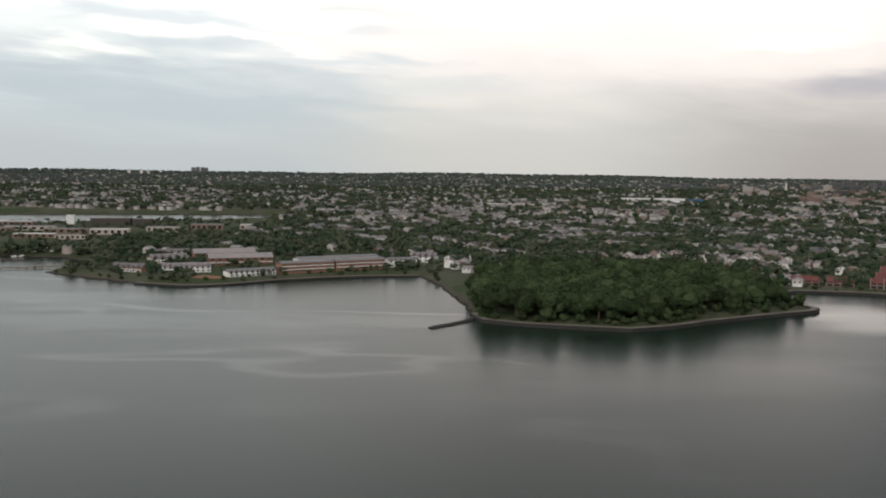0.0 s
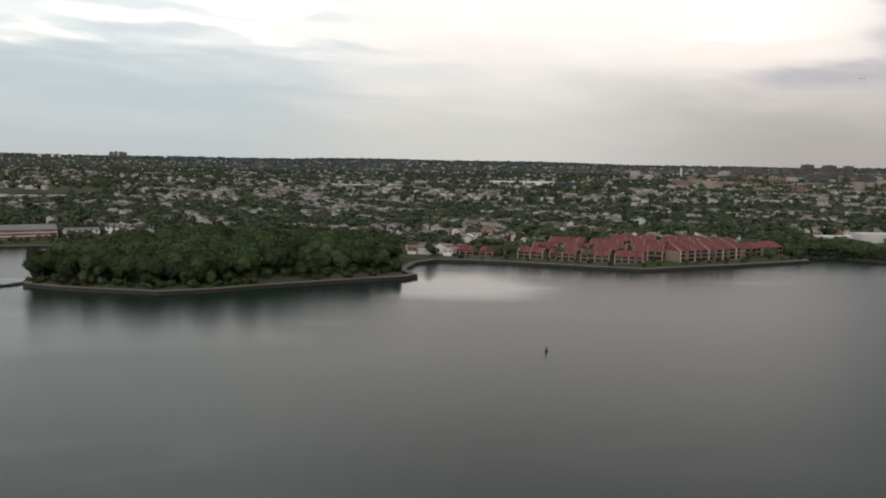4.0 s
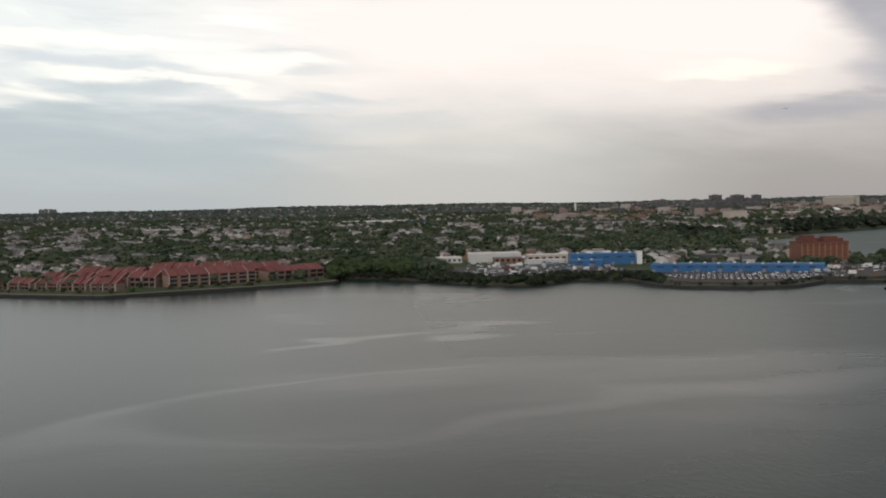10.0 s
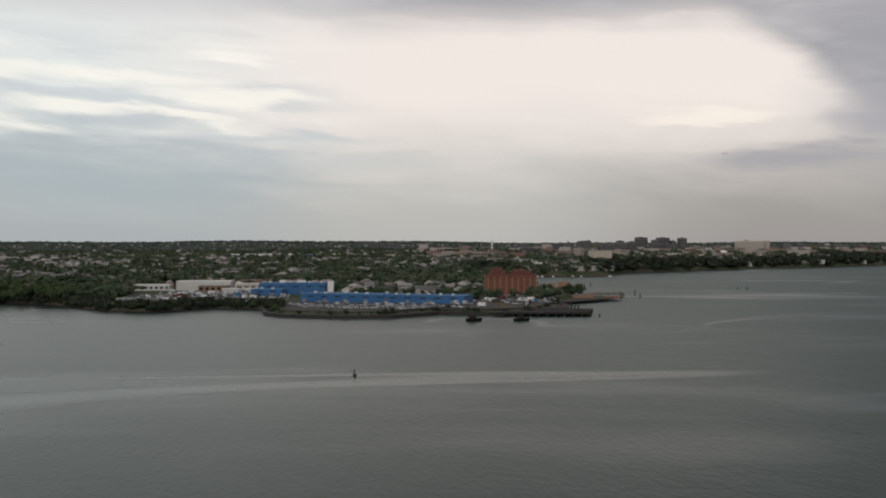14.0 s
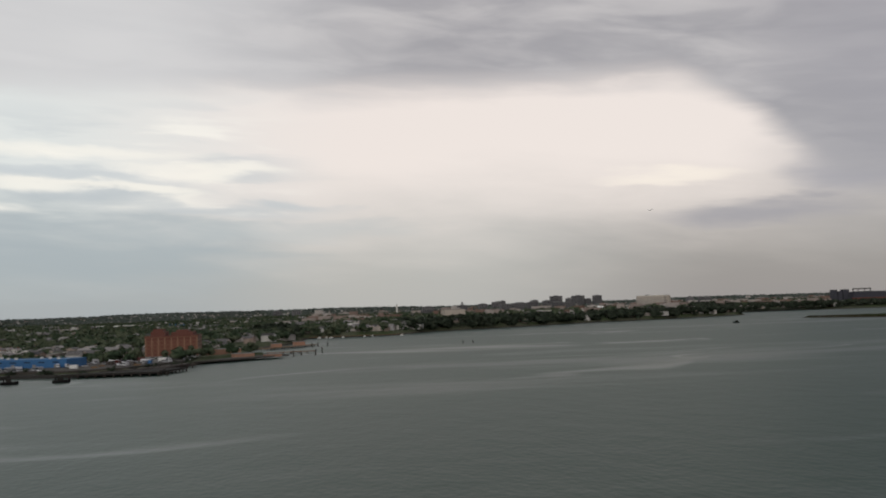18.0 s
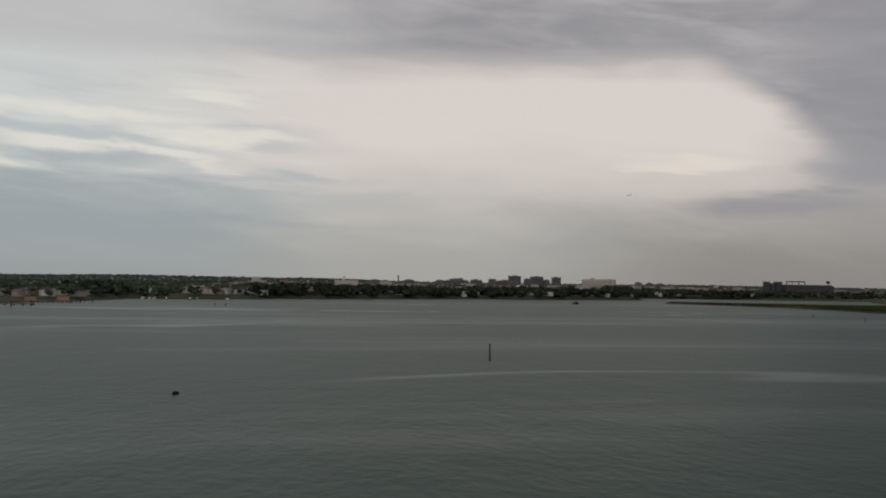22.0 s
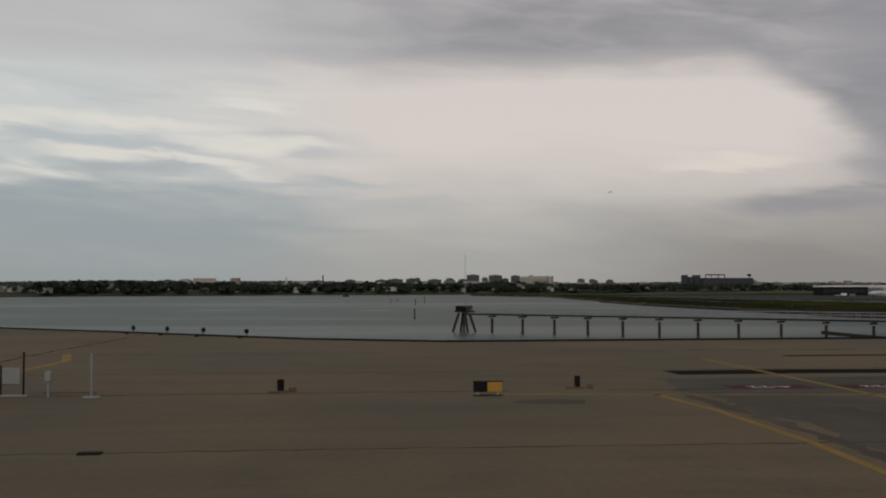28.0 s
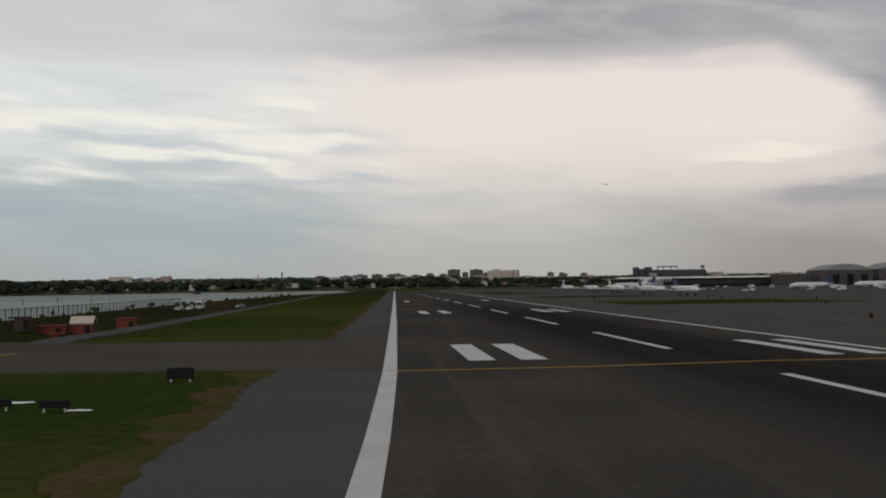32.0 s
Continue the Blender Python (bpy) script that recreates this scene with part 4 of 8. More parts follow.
def town_trees():
    r = np.random.default_rng(9)
    # near streets
    p = scatter(24000, -420, 1000, 470, 1000, 11, lambda x, y: town_free(x, y, 4))
    p = p[r.random(len(p)) < np.where(wooded(p[:, 0], p[:, 1]) > 0.05, 0.9, 0.16)]
    joined_trees(p[:6200], r.uniform(3.6, 7.8, len(p[:6200])), 6, 44, 0.115, "street_trees", "dense green street and garden trees between the houses", 12)
    # the point
    q = scatter(1500, -200, 25, 520, 860, 31, lambda x, y: (signed_distance(x, y, MAINLAND) > 7) & (np.sin(x * 0.21 + 1.7 * np.sin(y * 0.13)) > -0.6))[:760]
    joined_trees(q, r.uniform(2.4, 5.4, len(q)), 6, 64, 0.105, "point_trees", "green trees between the terraces on the point", 32)
    q = scatter(900, -420, -130, 720, 1060, 33, lambda x, y: signed_distance(x, y, MAINLAND) > 5)[:430]
    joined_trees(q, r.uniform(2.0, 4.6, len(q)), 6, 50, 0.12, "yard_trees", "low trees between the sheds by the inlet", 34)
    q = scatter(600, 200, 372, 478, 560, 35, lambda x, y: signed_distance(x, y, MAINLAND) > 14)[:150]
    joined_trees(q, r.uniform(3.0, 6.6, len(q)), 6, 64, 0.105, "court_trees", "trees in the courts between the red-roofed flats", 36)
    q = scatter(2600, 395, 645, 405, 560, 37, lambda x, y: (signed_distance(x, y, MAINLAND) > 0.8) & (signed_distance(x, y, MAINLAND) < 4.5))[:520]
    b = scatter(5000, 376, 516, 440, 560, 39, lambda x, y: (signed_distance(x, y, MAINLAND) > 1.0) & (signed_distance(x, y, MAINLAND) < 9))[:700]
    joined_trees(b, r.uniform(1.4, 3.4, len(b)), 6, 50, 0.12, "bank_thicket", "dark thicket of bushes along the bank of the bay", 40, M_LEAF_SHORE)
    joined_trees(q, r.uniform(1.0, 2.5, len(q)), 6, 44, 0.12, "bank_scrub", "low dark scrub along the stony bank below the yards", 38, M_LEAF_SHORE)
    # behind the works and round the warehouse
    q = scatter(1600, 540, 668, 492, 640, 43, lambda x, y: (signed_distance(x, y, MAINLAND) > 6) & (y > 496 - (x - 544) * 0.46 + 6) & ~((x > 612) & (x < 645) & (y > 520) & (y < 552)) & (np.sin(x * 0.17 + 1.4 * np.sin(y * 0.11)) > -0.35))[:260]
    joined_trees(q, r.uniform(2.6, 6.0, len(q)), 6, 64, 0.105, "works_trees", "green trees behind the blue works and the warehouse", 44)
    q = scatter(900, 383, 434, 522, 645, 47, lambda x, y: (signed_distance(x, y, MAINLAND) > 4) & ~((x > 424) & (y > 600)))[:150]
    joined_trees(q, r.uniform(2.6, 6.4, len(q)), 6, 64, 0.105, "shed_trees", "green trees between the flats and the white sheds", 48)
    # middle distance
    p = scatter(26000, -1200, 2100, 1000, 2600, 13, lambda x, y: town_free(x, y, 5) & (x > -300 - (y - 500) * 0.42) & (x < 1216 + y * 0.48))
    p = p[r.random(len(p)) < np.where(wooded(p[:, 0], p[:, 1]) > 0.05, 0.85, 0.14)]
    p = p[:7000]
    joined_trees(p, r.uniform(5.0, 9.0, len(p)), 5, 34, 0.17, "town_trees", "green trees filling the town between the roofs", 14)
    # far woods up to the ridge, in leaves tinted pale for haze
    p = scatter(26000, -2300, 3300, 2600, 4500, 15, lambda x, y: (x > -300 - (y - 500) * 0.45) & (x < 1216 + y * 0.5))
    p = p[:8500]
    joined_trees(p, r.uniform(6.5, 10.5, len(p)), 4, 18, 0.26, "far_woods", "green woods up to the low ridge, horizon haze put into their colour", 16, M_LEAF_RIDGE_HAZE)
    # wooded banks of the far shore
    p = scatter(26000, 560, 1800, 700, 1700, 17, lambda x, y: (signed_distance(x, y, MAINLAND) > 3) & (signed_distance(x, y, MAINLAND) < 40) & ~((x > 690) & (x < 790) & (y < 1020)) & ~((x < 720) & (y < 800)))
    p = p[:2600]
    joined_trees(p, r.uniform(5.5, 10.5, len(p)), 5, 50, 0.14, "shore_woods", "dark belt of trees along the far shore", 18, M_LEAF_SHORE)


town_trees()


# ---- blocks with windows ----
def block(name, label, category, x, y, rz, w, d, h, wall, roofm, floors, bays, group="", z=None, sides=True, win_w=0.5, win_h=0.55, parapet=0.3, sink=0.8):
    """A flat-roofed building; its front looks along local -y."""
    t = thing(name, x, y, hz(x, y) if z is None else z, rz, label, category, group)
    part("wall", box(-w / 2, w / 2, -d / 2, d / 2, -sink, h, 0.05), wall, t)
    bm = box(-w / 2 - 0.1, w / 2 + 0.1, -d / 2 - 0.1, d / 2 + 0.1, h + 0.004, h + parapet, 0.05)
    part("roof", bm, roofm, t)
    if floors and bays:
        fh = h / floors
        bw = w / bays
        pane = mesh_of("window", box(-bw * win_w / 2, bw * win_w / 2, -0.06, 0.06, -fh * win_h / 2, fh * win_h / 2), M_GLASS)
        for i in range(floors):
            for j in range(bays):
                shared("window", pane, t, Matrix.Translation((-w / 2 + (j + 0.5) * bw, -d / 2 - 0.03, (i + 0.52) * fh)))
        if sides:
            nb = max(1, round(d / bw))
            bw2 = d / nb
            for i in range(floors):
                for j in range(nb):
                    for s in (-1, 1):
                        shared("window", pane, t, pose(s * (w / 2 + 0.03), -d / 2 + (j + 0.5) * bw2, (i + 0.52) * fh, 0, 0, 90))
    return t


# ---- red-roofed flats by the bay ----
def flats_row(x0, y0, x1, y1, depth, h, rise, units, label, fins=True):
    """A terrace of flats from one end of its bay front to the other, with red roofs and pale fin walls."""
    L = math.hypot(x1 - x0, y1 - y0)
    rz = math.degrees(math.atan2(y1 - y0, x1 - x0))
    z = hz((x0 + x1) / 2, (y0 + y1) / 2)
    t = thing("terrace_of_flats", x0, y0, z, rz, label, "apartment building", "red-roofed flats")
    u = L / units
    floors = 2 if h < 5 else 3
    fh = h / floors
    balc = mesh_of("balcony", box(-u * 0.34, u * 0.34, -0.55, 0.02, -0.12, 0.28, 0.03), M_TAN)
    pane = mesh_of("window", box(-u * 0.36, u * 0.36, -0.04, 0.04, -fh * 0.36, fh * 0.36), M_GLASS)
    fin = mesh_of("fin_wall", box(-0.11, 0.11, -0.55, 0.3, -1.2, h - 0.1, 0.03), M_CREAM)
    coping = mesh_of("roof_coping", gable_strip(depth, h, rise), M_CREAM)
    for i in range(units):
        cx = (i + 0.5) * u
        step = 0.16 * ((i * 7) % 3)
        jut = (0.0, 0.9, 0.4, 1.3)[(i * 5 + int(x0)) % 4]
        part("wall", box(cx - u / 2, cx + u / 2, jut, depth + 0.1 * jut, -1.2, h + step * 0.3 - 0.3), M_TAN, t)
        o = part("roof", roof_slope(cx - u / 2, cx + u / 2, depth - jut, h + step * 0.3, rise + step), M_RED, t)
        o.matrix_basis = Matrix.Translation((0, jut, 0))
        for f in range(floors):
            shared("window", pane, t, Matrix.Translation((cx, jut - 0.03, (f + 0.52) * fh)))
            if f:
                shared("balcony", balc, t, Matrix.Translation((cx, jut, f * fh + 0.15)))
    if fins:
        for i in range(0, units + 1, 2):
            shared("fin_wall", fin, t, Matrix.Translation((i * u, 0, 0)))
            shared("roof_coping", coping, t, Matrix.Translation((i * u, 0, 0)))
    return t


def roof_slope(x0, x1, depth, h, rise):
    bm = bmesh.new()
    sec = [(-0.5, h - 0.25), (depth * 0.62, h + rise), (depth + 0.2, h + rise * 0.35), (depth + 0.2, h - 0.1), (-0.5, h - 0.45)]
    a = [bm.verts.new((x0 + 0.03, y, z)) for y, z in sec]
    b = [bm.verts.new((x1 - 0.03, y, z)) for y, z in sec]
    bm.faces.new(a)
    bm.faces.new(b[::-1])
    for i in range(5):
        bm.faces.new((a[i], a[(i + 1) % 5], b[(i + 1) % 5], b[i]))
    bmesh.ops.recalc_face_normals(bm, faces=bm.faces[:])
    return bm


def gable_strip(depth, h, rise):
    bm = bmesh.new()
    sec = [(-0.6, h - 0.2), (depth * 0.62, h + rise + 0.22), (depth * 0.62, h + rise), (-0.6, h - 0.5)]
    a = [bm.verts.new((-0.07, y, z)) for y, z in sec]
    b = [bm.verts.new((0.07, y, z)) for y, z in sec]
    bm.faces.new(a)
    bm.faces.new(b[::-1])
    for i in range(4):
        bm.faces.new((a[i], a[(i + 1) % 4], b[(i + 1) % 4], b[i]))
    bmesh.ops.recalc_face_normals(bm, faces=bm.faces[:])
    return bm


FL = "tan terrace of flats with red tiled roofs and pale fins"
for row in ((229, 497, 240, 491.5, 7, 3.2, 1.9, 4), (243, 490, 254, 484.5, 7, 3.2, 1.9, 4), (256, 481.5, 268, 476, 7, 3.4, 2.0, 4), (270.5, 475, 282, 470, 7, 3.4, 2.0, 4),
            (238, 511, 249, 505.5, 8, 4.0, 2.3, 4), (252, 505, 263, 499.5, 8, 4.0, 2.3, 4), (266, 498, 280, 492, 8, 4.6, 2.3, 4), (283, 491, 296, 486, 8, 4.6, 2.3, 4),
            (250, 532, 266, 523, 9, 5.0, 2.4, 5), (269, 521, 284, 514, 9, 5.0, 2.4, 5), (288, 513, 304, 509, 9, 5.2, 2.5, 5), (307, 509, 322, 508, 9, 5.2, 2.5, 5),
            (284, 538, 306, 532, 9, 5.6, 2.5, 6), (309, 531, 330, 527, 9, 5.6, 2.5, 6), (303, 481, 340, 500, 10, 5.4, 2.6, 9), (328, 520, 350, 532, 10, 5.2, 2.4, 6)):
    flats_row(*row, FL)
flats_row(345, 508, 371, 524, 11, 4.4, 2.2, 7, "long dark flats with a low red roof above the sea wall", False)
flats_row(196, 514, 209, 509, 7, 2.6, 1.6, 4, "low tan flats with red roofs behind the cove", False)
flats_row(212, 508, 224, 503, 7, 2.6, 1.6, 4, "low tan flats with red roofs behind the cove", False)


def joined_blocks():
    """Mid-rise blocks of the far city, joined."""
    r = np.random.default_rng(41)
    p = scatter(1400, 560, 2300, 1450, 3300, 42, lambda x, y: (signed_distance(x, y, MAINLAND) > 20) & (x < 1216 + y * 0.45) & (x > 300 + y * 0.2))[:420]
    n = len(p)
    z = heights(p[:, 0], p[:, 1])
    w, d, h = r.uniform(4, 13, n), r.uniform(4, 7, n), r.uniform(5, 11, n) * np.where(r.random(n) < 0.12, 1.6, 1.0)
    c = np.array([(-1, -1, 0), (1, -1, 0), (1, 1, 0), (-1, 1, 0), (-1, -1, 1), (1, -1, 1), (1, 1, 1), (-1, 1, 1)], float)
    v = np.stack([c[None, :, 0] * w[:, None] + p[:, :1], c[None, :, 1] * d[:, None] + p[:, 1:2], c[None, :, 2] * (h[:, None] + 1) - 1 + z[:, None]], 2).reshape(-1, 3)
    q = np.array([(0, 1, 5, 4), (1, 2, 6, 5), (2, 3, 7, 6), (3, 0, 4, 7), (4, 5, 6, 7)])
    f = (q[None] + 8 * np.arange(n)[:, None, None]).reshape(-1, 4)
    numpy_mesh("distant_blocks", v, f, M_FARBLOCK, "stuff", "brown and grey mid-rise blocks of the far city", "buildings")


M_FARBLOCK = mat("far_block_brick", (0.20, 0.12, 0.09), 0.9, 0.12, 0.4, 0.03, 0.0, tint=(0.27, 0.25, 0.23), island=0.6, space="Position")
joined_blocks()


# ---- sea walls ----
def sea_wall(points, top, path, label):
    """A dark stone wall at the waterline, with or without a pale walk on top."""
    t = thing("sea_wall", 0, 0, 0, 0, label, "sea wall", kind="structure")
    pts = []
    for p, q in zip(points, points[1:]):
        n = max(1, int(math.dist(p, q) / 5))
        pts += [(p[0] + (q[0] - p[0]) * k / n + random.uniform(-0.25, 0.25), p[1] + (q[1] - p[1]) * k / n + random.uniform(-0.25, 0.25)) for k in range(n)]
    pts.append(points[-1])
    part("wall", prism(ribbon(pts, 3.4), -1.2, top), M_ROCK, t)
    if path:
        part("walk", prism(ribbon(pts, 2.6), top + 0.004, top + 0.16), M_SAND, t, "pale stone walk along the top")


def ribbon(points, width):
    left, right = [], []
    for i, p in enumerate(points):
        a, b = Vector(points[max(i - 1, 0)]), Vector(points[min(i + 1, len(points) - 1)])
        n = (b - a).normalized()
        left.append((p[0] - n.y * width / 2, p[1] + n.x * width / 2))
        right.append((p[0] + n.y * width / 2, p[1] - n.x * width / 2))
    return left + right[::-1]


sea_wall([(31, 411)] + HEAD_SHORE, 1.35, True, "dark sea wall with a pale walk round the wooded headland")
sea_wall([(190, 497)] + CONDO_SHORE[:-1], 1.35, True, "dark sea wall with a pale walk before the red-roofed flats")
sea_wall(YARD_SHORE[5:14], 1.3, False, "rough dark stone bank below the car yard")
sea_wall(POINT_SHORE[2:9], 0.9, True, "low dark sea wall round the grassy point")


# ---- airfield surfaces ----
DECK_EDGE = [(885, -70), (887, 40), (896, 56.8), (909, 70.4), (927, 88.5), (946, 106.5), (970, 111), (1000, 115), (1028, 113), (1040, 103), (1062, 83.5), (1072, 78.5), (1146, 81.5), (1177, 88), (1178.4, 52), (1177.6, 48), (1171.9, 48), (1170.2, 25), (1169.8, 10), (1168, -70)]
tagged(link_mesh("deck_side", prism([(x, y - 0.35) for x, y in DECK_EDGE], -2.5, DECK - 0.3), M_CONCEDGE), "dark wet concrete side of the runway deck over the water", "deck", kind="structure")
tagged(link_mesh("runway_deck", prism(DECK_EDGE, DECK - 0.3, DECK), M_CONC), "worn brown concrete runway deck with stains and joints", "deck", kind="structure")


def patch(name, points, m, lift, label, category):
    return tagged(link_mesh(name, prism(points, DECK - 0.3, DECK + lift), m), label, category, kind="structure")


def strip(points, width):
    """A plan outline of a line of that width along points."""
    left, right = [], []
    for i, p in enumerate(points):
        a = Vector(points[max(i - 1, 0)])
        b = Vector(points[min(i + 1, len(points) - 1)])
        n = (b - a).normalized()
        n = Vector((-n.y, n.x)) * width / 2
        left.append((p[0] + n.x, p[1] + n.y))
        right.append((p[0] - n.x, p[1] - n.y))
    return left + right[::-1]


# kerb round the deck: striped blocks on the seaward corner, dark beam beyond
def deck_kerb():
    t = thing("deck_kerb", 0, 0, DECK, 0, "low deck kerb of red and white blocks, dark further on", "kerb", kind="structure")
    pts = [Vector(p) for p in DECK_EDGE[1:14]]
    k = 0
    for a, b in zip(pts, pts[1:]):
        d = b - a
        n = max(1, round(d.length / 1.15))
        striped = a.x < 944
        if not striped:
            n = max(1, round(d.length / 9))
        ang = math.atan2(d.y, d.x)
        ln = d.length / n
        for i in range(n):
            c = a + d * ((i + 0.5) / n)
            bm = box(-ln / 2 + 0.02, ln / 2 - 0.02, -0.16, 0.12, 0.0, 0.15 if striped else 0.13, 0.02)
            o = part("kerb_block" if striped else "kerb_beam", bm, (M_MARK if k % 2 else M_REDK) if striped else M_DARK, t)
            o.matrix_basis = pose(c.x, c.y - 0.2, 0.002, 0, 0, math.degrees(ang))
            k += 1


M_SIGNRED = mat("dark_red_surface_paint", (0.075, 0.022, 0.024), 0.85, 0.3, 3.0, 0.4, 0.1, space="Position", spec=0.08)
M_REDK = mat("faded_red_paint", (0.11, 0.032, 0.026), 0.8, 0.3, 3.0, 0.5, 0.1)
deck_kerb()

def ragged(x0, x1, y0, y1, step, seed):
    """A strip of plan along y whose two sides wander."""
    r = random.Random(seed)
    n = int((y1 - y0) / step)
    a, b = [], []
    for i in range(n + 1):
        y = y0 + i * step
        f = i / n
        a.append((x0[0] + (x0[1] - x0[0]) * f + 0.4 * math.sin(y * 0.9) + 0.2 * math.sin(y * 2.3) + r.uniform(-0.12, 0.12), y))
        b.append((x1[0] + (x1[1] - x1[0]) * f + 0.16 * math.sin(y * 0.47 + 1) + 0.07 * math.sin(y * 3.1) + r.uniform(-0.06, 0.06), y))
    return a + b[::-1]


# joints across the deck and along it
M_JOINT = mat("tarred_joint", (0.052, 0.043, 0.033), 0.9, 0.4, 1.0, 0.3, 0.1, space="Position", spec=0.0)
M_DAMP = mat("damp_stained_concrete", (0.085, 0.070, 0.050), 0.85, 0.4, 0.6, 0.2, 0.1, space="Position", spec=0.08)
def worn_strip(points, width, seed):
    """A cracked line: short pieces that wander and change width."""
    r = random.Random(seed)
    left, right = [], []
    for p, q in zip(points, points[1:]):
        d = Vector(q) - Vector(p)
        n = max(1, int(d.length / 0.6))
        nx, ny = -d.y / d.length, d.x / d.length
        for k in range(n):
            o = r.uniform(-0.10, 0.10)
            w = width * r.uniform(0.25, 0.75)
            c = Vector(p) + d * (k / n)
            left.append((c.x + nx * (o + w), c.y + ny * (o + w)))
            right.append((c.x + nx * (o - w), c.y + ny * (o - w)))
    return left + right[::-1]


patch("deck_joint", worn_strip([(1108.8, 95), (1108.15, 74), (1107.6, 58), (1107.05, 41), (1106.45, 28), (1106.1, 20.5), (1105.8, 10), (1104.8, -20)], 0.17, 1106), M_JOINT, 0.0055, "dark tarred expansion joint across the deck", "joint")
for x in (927.5, 987.0, 1046.5):
    patch("deck_joint", worn_strip([(x + 0.9, 95), (x + 0.5, 84), (x + 0.1, 74), (x - 0.35, 66), (x - 0.3, 58), (x - 0.7, 52), (x - 0.45, 41), (x - 0.5, 30), (x - 0.3, 24), (x - 0.75, 17), (x - 0.5, 10), (x - 0.7, -20)], 0.17, int(x)), M_JOINT, 0.0055, "dark tarred expansion joint across the deck", "joint")
for y in (26.5, 40.6, 50.5, 66.0):
    x0 = 900 if y < 50 else 925
    rs = random.Random(int(y * 10))
    while x0 < 1160:
        x1 = min(1168, x0 + rs.uniform(14, 46))
        patch("deck_seam", worn_strip([(x0, y + rs.uniform(-0.15, 0.15)), ((x0 + x1) / 2, y + rs.uniform(-0.15, 0.15)), (x1, y + rs.uniform(-0.15, 0.15))], rs.choice((0.07, 0.12, 0.26)), int(x0)), M_JOINT, 0.003, "thin dark seam along the deck", "joint")
        x0 = x1 + rs.choice((0.5, 3.0, 9.0))
for x0, x1, y, w in ((967, 984, 90.6, 4.2), (988.5, 994.5, 92.5, 2.4), (1001, 1010, 92, 0.9), (1079.6, 1092, 48.6, 2.4), (1018, 1030, 88, 0.8), (1090, 1099, 60, 0.9)):
    patch("asphalt_patch", strip([(x0, y), ((x0 + x1) / 2, y + 0.2), (x1, y - 0.1)], w), M_STAIN, 0.005, "dark asphalt repair on the brown deck", "patch")
M_LANE = mat("tyre_darkened_concrete", (0.088, 0.077, 0.060), 0.85, 0.45, 0.5, 0.12, 0.1, space="Position", spec=0.08)
for x0, x1, y, w in ((907.6, 909.6, 50.6, 0.8), (910.4, 912.0, 46.2, 0.8), (915.2, 917.2, 50.4, 0.9), (919.4, 921.0, 50.4, 0.9), (912.6, 914.2, 54.0, 0.7), (958.0, 961.0, 60.0, 1.4), (966.0, 969.5, 60.6, 1.2), (974.0, 977.0, 59.6, 1.2), (981.0, 984.4, 60.4, 1.0)):
    patch("faded_patch", worn_strip([(x0, y), ((x0 + x1) / 2, y + 0.1), (x1, y)], w, int(x0 * 3)), M_LANE, 0.0050, "faint grey worn patch on the deck", "patch")
patch("worn_lane", ragged((1077.2, 1077.6), (1092.4, 1092.0), -20, 46, 0.8, 17), M_LANE, 0.0028, "dull grey lane of tyre-darkened concrete", "lane")
for x0, x1, y, w in ((1078.4, 1081.6, 37.0, 1.6), (1083.6, 1088.8, 35.2, 1.2), (1078.2, 1082.4, 30.4, 1.3), (1085.2, 1090.6, 29.2, 1.6), (1079.4, 1083.0, 24.6, 1.0), (1093.0, 1096.4, 36.4, 1.4), (1086.4, 1091.0, 22.6, 1.2), (1070.2, 1073.6, 36.6, 1.0)):
    patch("oil_stain", worn_strip([(x0, y), ((x0 + x1) / 2, y + 0.25), (x1, y - 0.15)], w, int(x0 * 7)), M_DAMP, 0.0040, "dark oily smear on the deck", "stain")
patch("oil_stain", worn_strip([(1077.0, 39), (1077.1, 33.5), (1077.0, 26.4), (1076.4, 20)], 0.5, 12), M_DAMP, 0.0040, "dark tyre mark beside the guide line", "stain")
patch("oil_stain", worn_strip([(1078, 37), (1081, 35.6), (1085, 31), (1090, 26)], 2.6, 3), M_DAMP, 0.0036, "broad dark stain across the deck", "stain")
M_YELN = mat("fresh_yellow_paint", (0.34, 0.19, 0.025), 0.8, 0.25, 4.0, 0.5, 0.1, space="Position", spec=0.08)
YL = "faded yellow guide line painted on the deck"
for pts, w in (([(899, 45), (906, 46), (912, 50), (916, 54), (921, 56), (932, 56.5)], 0.35), 
               ([(1048, 66), (1049.5, 60), (1049, 50)], 0.5), ([(1070, 39.5), (1076, 38.7), (1083, 38.0), (1092, 38.0), (1096, 37.2)], 0.26),
               ([(1075.9, 39.2), (1076.3, 33.5), (1076.2, 26.4), (1075.6, 20), (1075, 14)], 0.28), ([(1084.4, 58), (1083.8, 38), (1083.3, 14)], 0.3), ([(1092.2, 38), (1091.6, 31), (1091.4, 24), (1091.9, 14)], 0.2),
               ([(896.5, 50), (901, 44), (905, 38)], 0.3), ([(921, 74), (929, 72)], 0.3), ([(909, 66), (915, 69)], 0.3)):
    patch("yellow_line", strip(pts, w), M_YEL, 0.007, YL, "line")
patch("yellow_line", strip([(961.3, 53.0), (961.9, 50.6), (962.3, 48.4)], 0.34), M_YELN, 0.007, "short bright yellow dash on the deck", "line")
patch("yellow_line", strip([(926, 51.5), (927.4, 46.5)], 0.34), M_YELN, 0.0085, "short bright yellow dash on the deck", "line")
patch("white_line", strip([(905.7, 62.9), (907.0, 63.45)], 0.4), M_MARK, 0.007, "short white dash on the deck", "line")
